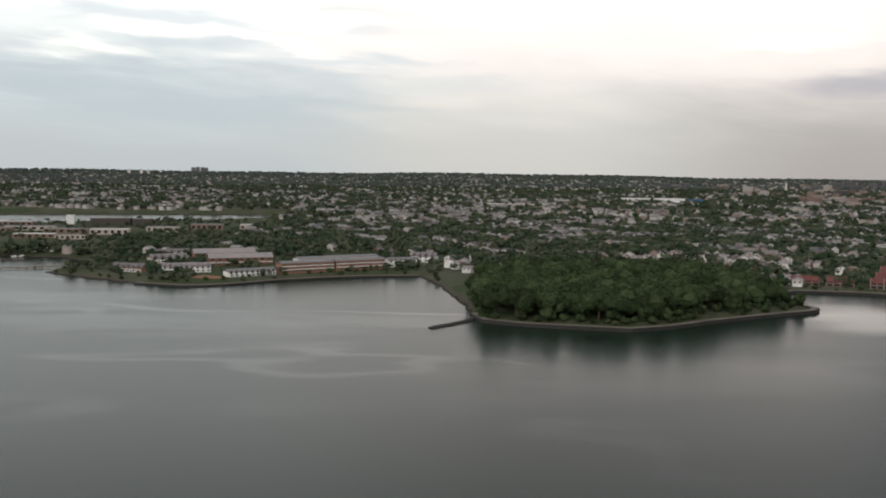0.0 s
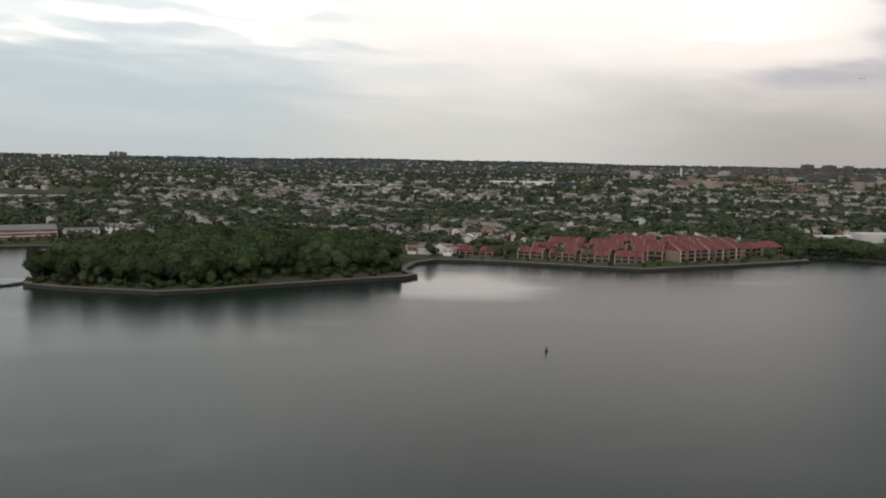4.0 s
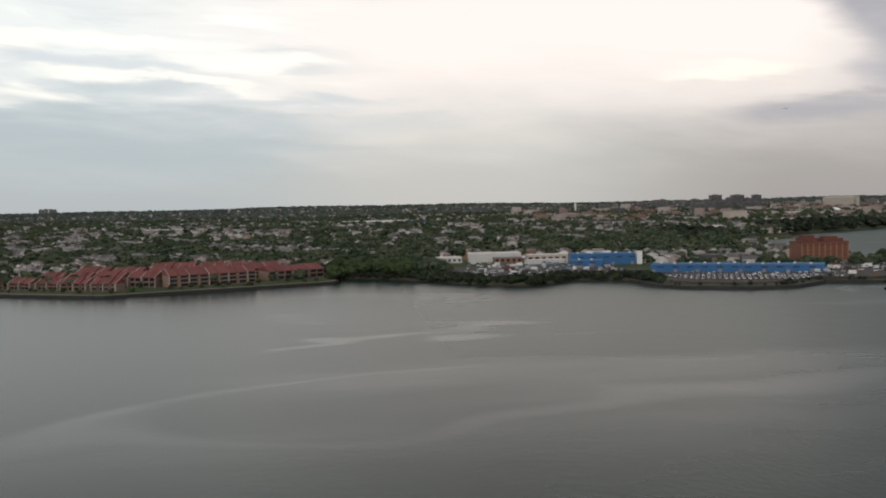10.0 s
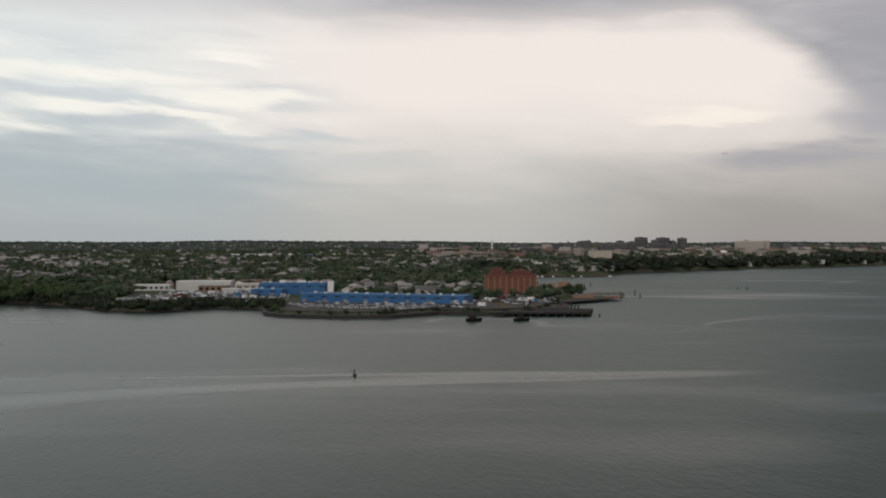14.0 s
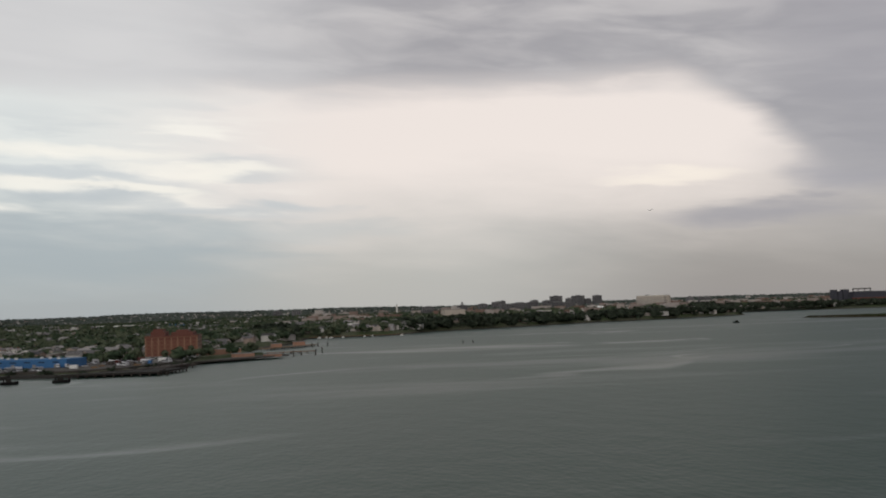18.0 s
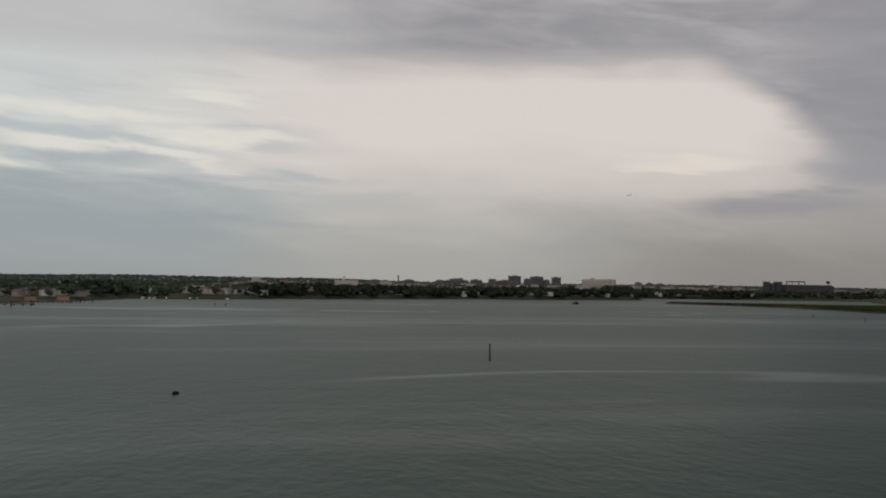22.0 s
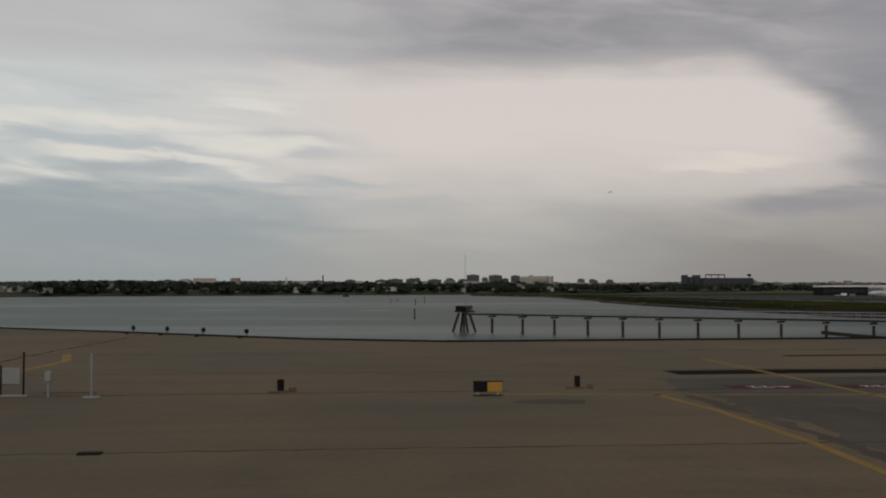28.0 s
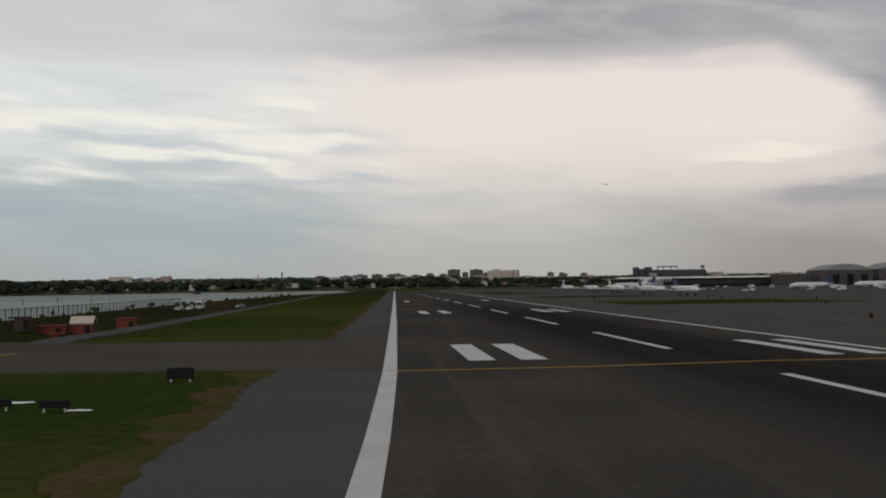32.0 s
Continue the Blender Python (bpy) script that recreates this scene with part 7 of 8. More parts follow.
def trestle():
    a, b = Vector((925.6, 130.2)), Vector((950.0, 107.5))
    d = b - a
    t = thing("approach_trestle", a.x, a.y, 0, math.degrees(math.atan2(d.y, d.x)), "rusty plank walkway on braced timber bents", "walkway")
    L = d.length
    part("walkway_deck", box(-0.5, L, -0.9, 0.9, 1.72, 1.95, 0.03), M_RUST, t)
    for s in (-0.8, 0.8):
        part("beam", box(-0.5, L, s - 0.12, s + 0.12, 1.42, 1.72, 0.02), M_PILE, t)
    for i in range(7):
        u = 2.2 + i * (L - 4) / 6
        bm = bmesh.new()
        for s in (-0.75, 0.75):
            add_tube(bm, (u - 0.95, s * 1.25, -2), (u - 0.1, s, 1.42), 0.13, None, 7)
            add_tube(bm, (u + 0.95, s * 1.25, -2), (u + 0.1, s, 1.42), 0.13, None, 7)
        add_tube(bm, (u, -0.95, 0.1), (u, 0.8, 1.3), 0.07, None, 5)
        add_tube(bm, (u, 0.95, 0.1), (u, -0.8, 1.3), 0.07, None, 5)
        part("bent", bm, M_PILE, t)


trestle()


# ---- approach light pier ----
def approach_pier():
    a, b = Vector((1081.3, 146.0)), Vector((1140.0, 88.6))
    d = b - a
    L = d.length
    t = thing("approach_light_pier", a.x, a.y, 0.52, math.degrees(math.atan2(d.y, d.x)), "long narrow steel walkway on single piles across the water", "pier")
    part("walkway_deck", box(0, L, -0.55, 0.55, 2.05, 2.22, 0.02), M_GREYROOF, t)
    for s in (-0.5, 0.5):
        part("girder", box(0, L, s - 0.06, s + 0.06, 1.88, 2.06, 0.01), M_DARK, t)
        for z in (2.55, 2.85):
            part("rail", tube((0, s, z), (L, s, z), 0.03, None, 5), M_METAL, t)
    post = mesh_of("rail_post", tube((0, 0, 2.2), (0, 0, 2.86), 0.025, None, 5), M_METAL)
    for i in range(55):
        for s in (-0.5, 0.5):
            shared("rail_post", post, t, Matrix.Translation((i * L / 54, s, 0)))
    bm = bmesh.new()
    add_tube(bm, (0, 0, -2), (0, 0, 1.45), 0.17, None, 8)
    add_box(bm, -0.2, 0.2, -0.7, 0.7, 1.60, 1.82, 0.03)
    bent = mesh_of("pile_bent", bm, M_PILE)
    for i in range(1, 17):
        shared("pile_bent", bent, t, Matrix.Translation((i * 5.0 - 0.2, 0, 0)))
    # head with raking piles and a hut
    bm = bmesh.new()
    for sx, sy in ((-1, -1), (1, -1), (-1, 1), (1, 1), (0, 0)):
        add_tube(bm, (sx * 1.75, sy * 1.1, -2), (sx * 0.55, sy * 0.5, 2.1), 0.17, None, 7)
    part("head_piles", bm, M_PILE, t)
    part("head_deck", box(-1.0, 1.2, -1.0, 1.0, 2.23, 2.4, 0.03), M_PILE, t)
    part("light_bar", box(-0.6, 0.6, -1.2, 1.2, 2.42, 3.1, 0.05), M_DARK, t)
    part("mast", tube((0.2, 0, 2.4), (0.2, 0, 10.4), 0.05, 0.025, 6), M_METAL, t)
    # landward platform
    bm = bmesh.new()
    for sx in (-1.0, 0.2, 1.4):
        for sy in (-0.9, 0.9):
            add_tube(bm, (L + sx * 1.1, sy * 1.1, -2), (L + sx, sy, 2.2), 0.13, None, 7)
    part("end_piles", bm, M_PILE, t)
    part("end_deck", box(L - 1.3, L + 1.8, -1.2, 1.2, 2.23, 2.42, 0.03), M_PILE, t)
    bm = bmesh.new()
    for sx in (-1.1, 0.2, 1.6):
        for sy in (-1.0, 1.0):
            add_tube(bm, (L + sx, sy, 2.4), (L + sx, sy, 3.6), 0.05, None, 5)
    part("end_posts", bm, M_DARK, t)
    part("end_roof", box(L - 1.2, L + 1.0, -1.05, 1.05, 3.5, 3.66, 0.03), M_DARK, t)
    part("end_mast", tube((L + 0.4, 0, 2.4), (L + 0.4, 0, 4.6), 0.04, None, 5), M_DARK, t)
    part("gangway", prism([(L + 1.6, -0.5), (L + 12, -6.5), (L + 12.6, -5.7), (L + 2.0, 0.5)], 1.7, 1.9), M_GREYROOF, t)
    bm = bmesh.new()
    for i in range(13):
        u = i / 12
        add_tube(bm, (L + 1.7 + 10.4 * u, -0.45 - 6 * u, 1.9), (L + 1.7 + 10.4 * u, -0.45 - 6 * u, 2.55), 0.02, None, 4)
    add_tube(bm, (L + 1.7, -0.45, 2.55), (L + 12.1, -6.45, 2.55), 0.02, None, 4)
    part("gangway_rail", bm, M_METAL, t)


approach_pier()


def floodlight(x, y):
    t = thing("edge_light", x, y, DECK, 20, "small dark approach light on the deck edge", "light", "edge lights")
    part("post", tube((0, 0, 0), (0, 0, 0.45), 0.04, None, 6), M_DARK, t)
    part("lamp", tube((-0.12, 0, 0.52), (0.14, 0, 0.6), 0.16, 0.2, 8), M_DARK, t)
    part("box", box(-0.7, -0.4, -0.12, 0.12, 0.0, 0.22, 0.02), M_DARK, t)


for x, y in ((1046.2, 95.6), (1049.6, 92.6), (1053.0, 89.6), (1056.8, 86.6)):
    floodlight(x, y)


# ---- glide path mast and its huts ----
def glide_mast():
    t = thing("antenna_mast", 1046.3, 39.0, DECK, 0, "slim red and white lattice antenna mast standing on the deck", "mast")
    corners = [((sx * 0.32, sy * 0.32, 0), (sx * 0.2, sy * 0.2, 7.1)) for sx, sy in ((-1, -1), (1, -1), (1, 1), (-1, 1))]
    for i in range(4):
        part("leg", tube(corners[i][0], corners[i][1], 0.04, 0.03, 6), M_RUSTRED, t)
    bm = bmesh.new()
    lattice(bm, corners, 0, 7.1, 16, 0.017)
    part("lacing", bm, M_RUSTRED, t)
    bm = bmesh.new()
    for i in range(24):
        add_tube(bm, (0.05, -0.3 + i * 0.004, 0.3 + i * 0.28), (0.24, -0.3 + i * 0.004, 0.3 + i * 0.28), 0.014, n=4)
    for x in (0.05, 0.24):
        add_tube(bm, (x, -0.3, 0.1), (x, -0.2, 6.9), 0.016, n=4)
    part("ladder", bm, M_METAL, t)
    part("side_arm", tube((0.18, 0, 6.5), (0.78, 0, 6.5), 0.025, None, 5), M_METAL, t)
    part("side_arm", tube((0.18, 0, 6.3), (0.74, 0, 6.3), 0.02, None, 5), M_METAL, t)
    part("arm_post", tube((0.74, 0, 6.25), (0.74, 0, 6.95), 0.022, None, 5), M_METAL, t)
    part("aerial", box(0.68, 0.8, -0.05, 0.05, 6.68, 7.0, 0.02), M_DARK, t)
    part("aerial", box(-0.3, -0.1, -0.36, -0.2, 6.6, 6.95, 0.02), M_RUSTRED, t)
    part("aerial", box(-0.3, -0.12, -0.34, -0.2, 4.5, 4.8, 0.02), M_RUSTRED, t)
    bm = bmesh.new()
    for x in (0.13, 0.25):
        add_tube(bm, (x, 0, 7.1), (x, 0, 7.38), 0.03, None, 6)
    part("beacon", bm, M_METAL, t)
    part("foot", box(-0.5, 0.5, -0.5, 0.5, 0.002, 0.09, 0.02), M_RUST, t)


M_REDW = mat("dull_red_siding", (0.13, 0.030, 0.020), 0.85, 0.25, 2.0, 0.3, 0.1)
M_RUSTRED = mat("weathered_red_steel", (0.16, 0.055, 0.045), 0.75, 0.3, 3.0, 0.5, 0.2)
glide_mast()


def striped_hut():
    t = thing("equipment_hut", 1049.05, 41.8, DECK, 0, "red and white striped equipment hut beside the mast", "hut")
    part("body", box(-1.0, 1.0, -0.8, 0.8, 0.12, 1.62, 0.03), M_REDP, t)
    part("white_stripe", box(-0.32, 0.32, -0.81, 0.81, 0.12, 1.63, 0.01), M_MARK, t, "broad white painted stripe")
    part("roof", box(-1.05, 1.05, -0.85, 0.85, 1.63, 1.72, 0.03), M_MARK, t)
    for sx in (-0.8, 0.8):
        part("skid", box(sx - 0.1, sx + 0.1, -0.7, 0.7, 0.0, 0.12), M_DARK, t)
    part("air_unit", box(-0.06, 0.14, -0.95, -0.8, 0.78, 1.04, 0.02), M_DARK, t)
    part("conduit", tube((-1.0, -0.83, 0.9), (0.0, -0.83, 0.9), 0.025, None, 5), M_DARK, t)
    part("lamp", box(-1.12, -1.0, -0.2, 0.0, 1.1, 1.5, 0.02), M_REDP, t)


striped_hut()
t = thing("generator_box", 1047.0, 39.4, DECK, 0, "black generator cabinet at the foot of the mast", "cabinet")
part("body", box(-0.4, 0.4, -0.35, 0.35, 0.06, 0.85, 0.04), M_DARK, t)
part("lid", box(-0.43, 0.43, -0.38, 0.38, 0.852, 0.92, 0.02), M_DARK, t)
part("label_plate", box(-0.05, 0.12, -0.357, -0.352, 0.35, 0.6), M_GREYROOF, t)
t = thing("yellow_ramp", 1048.6, 45.4, DECK, 8, "pair of yellow painted access ramps behind the hut", "ramp")
for s in (-0.3, 0.3):
    bm = bmesh.new()
    add_tube(bm, (s - 0.05, -1.2, 0.15), (s - 0.55, 1.2, 1.9), 0.09, None, 4)
    part("rail", bm, M_YELB, t)
bm = bmesh.new()
for i in range(5):
    add_tube(bm, (-0.38 - 0.09 * i, -0.9 + i * 0.45, 0.4 + i * 0.32), (0.22 - 0.09 * i, -0.9 + i * 0.45, 0.4 + i * 0.32), 0.035, None, 4)
part("rung", bm, M_YELB, t)


M_GREYPAINT = mat("faded_grey_paint", (0.26, 0.26, 0.24), 0.8, 0.2, 3.0, 0.5, 0.1)


def sensor_set():
    t = thing("field_monitor", 1052.5, 40.4, DECK, 0, "pale grey monitor panel between two posts", "panel")
    part("panel", box(-0.32, 0.32, -0.05, 0.05, 0.45, 1.05, 0.02), M_GREYPAINT, t)
    part("post", tube((-0.38, 0, 0), (-0.38, 0, 1.15), 0.03, None, 6), M_DARK, t)
    part("post", tube((0.42, 0, 0), (0.42, 0, 1.62), 0.035, None, 6), M_DARK, t)
    part("base", box(-0.5, 0.55, -0.12, 0.12, 0.0, 0.07, 0.02), M_GREYPAINT, t)
    part("yellow_beam", tube((-1.9, 0.2, 0.86), (-0.4, 0.1, 0.86), 0.035, None, 5), M_YELB, t)
    t = thing("monitor_post", 1053.9, 40.0, DECK, 0, "short pale grey monitor post joined by low pipes", "post")
    part("head", box(-0.12, 0.12, -0.1, 0.1, 0.55, 0.95, 0.04), M_GREYPAINT, t)
    part("stem", tube((0, 0, 0), (0, 0, 0.56), 0.05, None, 6), M_METAL, t)
    part("pipe", tube((-0.2, 0, 0.16), (1.7, 0, 0.16), 0.035, None, 5), M_RUST, t)
    t = thing("monitor_post", 1055.5, 39.6, DECK, 0, "taller pale monitor post on a grey base", "post")
    part("stem", tube((0, 0, 0.05), (0, 0, 1.25), 0.035, None, 6), M_METAL, t)
    part("head", tube((0, 0, 1.25), (0, 0, 1.6), 0.07, 0.04, 8), M_GREYPAINT, t)
    part("base", box(-0.3, 0.3, -0.15, 0.15, 0, 0.07, 0.02), M_GREYPAINT, t)


sensor_set()


def taxi_sign(x, y, w, text, label):
    t = thing("taxiway_sign", x, y, DECK, 0, label, "sign", "taxiway signs")
    h = w * 0.34
    z0 = 0.14
    part("black_panel", box(-w / 2, -0.02, -0.06, 0.06, z0, z0 + h, 0.015), M_DARK, t)
    yel = part("yellow_panel", box(-0.019, w / 2, -0.06, 0.06, z0, z0 + h, 0.015), M_YELB, t)
    part("frame", box(-w / 2 - 0.03, w / 2 + 0.03, -0.05, 0.05, z0 + h + 0.002, z0 + h + 0.04), M_DARK, t)
    for sx in (-0.35, 0.35):
        part("leg", box(sx * w - 0.03, sx * w + 0.03, -0.03, 0.03, 0, z0 - 0.002), M_METAL, t)
    part("foot_plate", box(-w / 2, w / 2, -0.12, 0.12, 0.0, 0.03), M_DARK, t)
    if text:
        c = bpy.data.curves.new("letter", "FONT")
        c.body, c.size, c.extrude, c.align_x, c.align_y = text, h * 0.85, 0.004, "CENTER", "CENTER"
        c.materials.append(M_DARK)
        o = new("letter", c)
        o.parent = t
        o.matrix_basis = Matrix.Translation((w * 0.14, -0.066, z0 + h * 0.5)) @ pose(0, 0, 0, 90, 0, 0)
        part("arrow_shaft", box(w * 0.26, w * 0.40, -0.07, -0.061, z0 + h * 0.46, z0 + h * 0.54), M_DARK, t)
        bm = bmesh.new()
        p = [bm.verts.new((w * 0.38, -0.068, z0 + h * 0.3)), bm.verts.new((w * 0.47, -0.068, z0 + h * 0.5)), bm.verts.new((w * 0.38, -0.068, z0 + h * 0.7))]
        q = [bm.verts.new((v.co.x, -0.061, v.co.z)) for v in p]
        bm.faces.new(p)
        bm.faces.new(q[::-1])
        for i in range(3):
            bm.faces.new((p[i], p[(i + 1) % 3], q[(i + 1) % 3], q[i]))
        part("arrow_head", bm, M_DARK, t)


taxi_sign(1069.7, 39.0, 1.05, "", "black and yellow taxiway sign standing on the deck")
taxi_sign(1097.8, 39.2, 1.35, "R", "black and yellow taxiway sign with letter and arrow")


def runway_light(x, y, label="dark runway light fitting with its base plate"):
    t = thing("runway_light", x, y, DECK, random.uniform(-20, 20), label, "light", "runway lights")
    part("lamp_box", box(-0.11, 0.11, -0.12, 0.12, 0.04, 0.48, 0.03), M_DARK, t)
    part("base_plate", box(-0.45, 0.25, -0.16, 0.16, 0, 0.05, 0.01), M_RUST, t)
    part("junction_box", box(0.34, 0.6, -0.1, 0.1, 0, 0.16, 0.02), M_RUST, t)


for x, y in ((1062.1, 41.2), (1106.6, 41.2), (1073.6, 41.6), (1094.6, 41.2)):
    runway_light(x, y)
for x, y in ((1043.2, 26.2), (1109.0, 26.2), (1123.7, 27.2), (1151.6, 27.2), (1058.5, 26.4), (1137.5, 26.8)):
    t = thing("handhole_cover", x, y, DECK, 3, "dark steel handhole cover lying on the deck", "cover", "handhole covers")
    part("plate", box(-0.28, 0.28, -0.16, 0.16, 0, 0.05, 0.015), M_DARK, t)
    part("handle", box(-0.05, 0.05, -0.02, 0.02, 0.05, 0.08), M_RUST, t)


def papi(x, y):
    t = thing("approach_slope_light", x, y, DECK, 0, "squat red approach slope light with a pale top", "light", "approach slope lights")
    part("body", box(-0.36, 0.36, -0.3, 0.3, 0.14, 0.5, 0.03), M_REDP, t)
    part("lid", box(-0.38, 0.38, -0.33, 0.33, 0.502, 0.57, 0.02), M_MARK, t)
    part("lens", box(-0.28, 0.28, -0.31, -0.301, 0.2, 0.42), M_GLASS, t)
    for sx in (-0.25, 0.25):
        part("leg", tube((sx, 0, 0), (sx, 0, 0.14), 0.04, None, 6), M_DARK, t)


papi(1123.8, 23.6)
papi(1123.6, 20.8)
t = thing("post_light", 1122.0, 20.6, DECK, 0, "thin dark marker post on the deck", "post")
part("stem", tube((0, 0, 0), (0, 0, 0.4), 0.06, None, 6), M_PILE, t)
part("cap", tube((0, 0, 0.4), (0, 0, 0.46), 0.08, None, 6), M_DARK, t)
t = thing("dark_cabinet", 1106.0, 18.2, DECK, 5, "black cabinet with a hood beside the joint", "cabinet")
t.scale = (0.8, 0.8, 0.8)
part("body", box(-0.14, 0.14, -0.14, 0.14, 0, 0.46, 0.03), M_DARK, t)
part("hood", box(-0.17, 0.17, -0.17, 0.17, 0.462, 0.52, 0.03), M_DARK, t)


def sign_back(x, y, w, h):
    t = thing("sign_back", x, y, DECK - 0.06, 0, "black back of a taxiway sign in the grass", "sign", "sign backs")
    part("panel", box(-w / 2, w / 2, -0.08, 0.08, 0.12, h, 0.02), M_DARK, t)
    for sx in (-0.35, 0.35):
        part("leg", box(sx * w - 0.03, sx * w + 0.03, -0.03, 0.03, 0, 0.119), M_METAL, t)


sign_back(1209.0, 38.0, 0.95, 0.52)
sign_back(1205.4, 30.0, 0.9, 0.34)
sign_back(1207.2, 29.4, 0.8, 0.34)
for x, y in ((1187.4, 41.4),):
    t = thing("dark_red_box", x, y, DECK - 0.06, 0, "dark weathered lamp box at the grass edge", "box")
    part("body", box(-0.2, 0.2, -0.2, 0.2, 0.08, 0.46, 0.03), M_DARK, t)
    part("foot", box(-0.34, 0.34, -0.28, 0.28, 0, 0.079), M_DARK, t)
for x, y in ((1181.2, 46.6), (1197.4, 44.6)):
    t = thing("yellow_marker", x, y, DECK, 12, "low wedge-shaped yellow marker beside the taxiway", "marker", "yellow markers")
    t.scale = (0.62, 0.62, 0.62)
    bm = bmesh.new()
    p = [(-0.3, 0), (0.3, 0), (0.22, 0.3), (-0.22, 0.34)]
    a = [bm.verts.new((u, -0.08, v + 0.05)) for u, v in p]
    b = [bm.verts.new((u, 0.1, v + 0.05)) for u, v in p]
    bm.faces.new(a)
    bm.faces.new(b[::-1])
    for i in range(4):
        bm.faces.new((a[i], a[(i + 1) % 4], b[(i + 1) % 4], b[i]))
    bmesh.ops.recalc_face_normals(bm, faces=bm.faces[:])
    part("wedge", bm, M_YELB, t)
    part("base", box(-0.34, 0.34, -0.14, 0.16, 0, 0.049), M_DARK, t)
t = thing("checkered_box", 1186.8, 19.0, DECK - 0.06, 0, "red and white chequered lamp box on a pale slab", "box")
t.scale = (0.66, 0.7, 0.8)
part("slab", box(-0.6, 0.6, -0.35, 0.3, 0, 0.07, 0.01), M_GREYPAINT, t)
for i in range(3):
    for j in range(3):
        part("chequer", box(-0.24 + i * 0.16, -0.081 + i * 0.16, -0.2, 0.2, 0.071 + j * 0.16, 0.23 + j * 0.16), M_REDW if (i + j) % 2 == 0 else M_RUST, t)


# ---- huts, fence and vehicles by the shore road ----
def hut(x, y, rz, w, d, h, wall, roofm, label, pitched=True):
    t = thing("equipment_hut", x, y, hz(x, y) - 0.03, rz, label, "hut")
    part("wall", box(-w / 2, w / 2, -d / 2, d / 2, -0.15, h, 0.03), wall, t)
    if pitched:
        part("roof", gable(-w / 2, w / 2, -d / 2, d / 2, h + 0.14, h + 0.75, 0.15), roofm, t)
    else:
        part("roof", box(-w / 2 - 0.08, w / 2 + 0.08, -d / 2 - 0.08, d / 2 + 0.08, h + 0.003, h + 0.14, 0.02), roofm, t)
    part("door", box(w * 0.15, w * 0.15 + 0.5, -d / 2 - 0.04, -d / 2 + 0.01, 0.02, min(1.1, h * 0.8)), M_DARK, t)


hut(1187.6, 104, 5, 1.9, 1.7, 1.0, M_REDW, M_CREAM, "red hut with a pale pitched roof by the shore road")
hut(1189.4, 114, 5, 1.9, 1.6, 1.1, M_REDW, M_REDW, "small red hut with a flat roof", False)
hut(1185.2, 102.4, 3, 2.6, 1.2, 0.75, M_REDW, M_REDW, "low red cabinet by the shore road", False)
hut(1183.2, 100, 3, 1.3, 1.0, 1.1, M_PILE, M_PILE, "brown weathered cabinet by the shore road", False)
hut(1188.2, 93.4, 10, 0.9, 0.6, 0.45, M_REDW, M_REDW, "low red tank by the shore road", False)
hut(1182.9, 88, 0, 0.7, 0.6, 1.0, M_PILE, M_PILE, "narrow dark cabinet by the fence", False)



def shore_fence():
    t = thing("blast_fence", 0, 0, 0, 0, "tall open fence of close dark posts along the shore", "fence")
    post = mesh_of("post", box(-0.04, 0.04, -0.04, 0.04, -0.3, 1.62, 0.01), M_DARK)
    rail = mesh_of("rail", box(-0.92, 0.92, -0.02, 0.02, -0.03, 0.03), M_PILE)
    wire = mesh_of("mesh_bar", box(-0.012, 0.012, -0.012, 0.012, 0.05, 1.5), M_PILE)
    a, b = Vector((1180.9, 80)), Vector((1181.1, 190))
    n = 60
    ang = math.degrees(math.atan2(b.y - a.y, b.x - a.x))
    for i in range(n + 1):
        p = a.lerp(b, i / n)
        z = hz(p.x, p.y)
        shared("post", post, t, pose(p.x, p.y, z, 0, 0, ang))
        if i < n:
            q = a.lerp(b, (i + 0.5) / n)
            z = hz(q.x, q.y)
            shared("rail", rail, t, pose(q.x, q.y, z + 1.5, 0, 0, ang))
            for k in (0.0,):
                w = a.lerp(b, (i + 0.5 + k / 1.83) / n)
                shared("mesh_bar", wire, t, pose(w.x, w.y, z, 0, 0, ang))


shore_fence()
for i, (x, y, rz, van) in enumerate(((1183.4, 176, 88, False), (1183.8, 184, 86, False), (1184.2, 192, 90, True), (1187.5, 222, 60, False))):
    car(x, y, rz, van, "pale airport vehicle parked beside the shore road", hz(x, y) - 0.01)



# ---- airliners ----
def lathe(profile, n=16):
    """Round body along x from (x, radius, drop) rings."""
    bm = bmesh.new()
    rings = []
    for x, r, dz in profile:
        rings.append([bm.verts.new((x, r * math.cos(2 * math.pi * i / n), r * math.sin(2 * math.pi * i / n) + dz)) for i in range(n)])
    for a, b in zip(rings, rings[1:]):
        for i in range(n):
            bm.faces.new((a[i], a[(i + 1) % n], b[(i + 1) % n], b[i]))
    bm.faces.new(rings[0][::-1])
    bm.faces.new(rings[-1])
    bmesh.ops.recalc_face_normals(bm, faces=bm.faces[:])
    for f in bm.faces:
        f.smooth = True
    return bm


def wing(root, tip, thick):
    """A swept panel from root (x0, x1, y, z) to tip."""
    bm = bmesh.new()
    v = []
    for (x0, x1, y, z), th in ((root, thick), (tip, thick * 0.5)):
        v.append([bm.verts.new((x0, y, z)), bm.verts.new((x0 * 0.6 + x1 * 0.4, y, z + th)), bm.verts.new((x1, y, z)), bm.verts.new((x0 * 0.6 + x1 * 0.4, y, z - th * 0.6))])
    for i in range(4):
        bm.faces.new((v[0][i], v[0][(i + 1) % 4], v[1][(i + 1) % 4], v[1][i]))
    bm.faces.new(v[0][::-1])
    bm.faces.new(v[1])
    bmesh.ops.recalc_face_normals(bm, faces=bm.faces[:])
    return bm


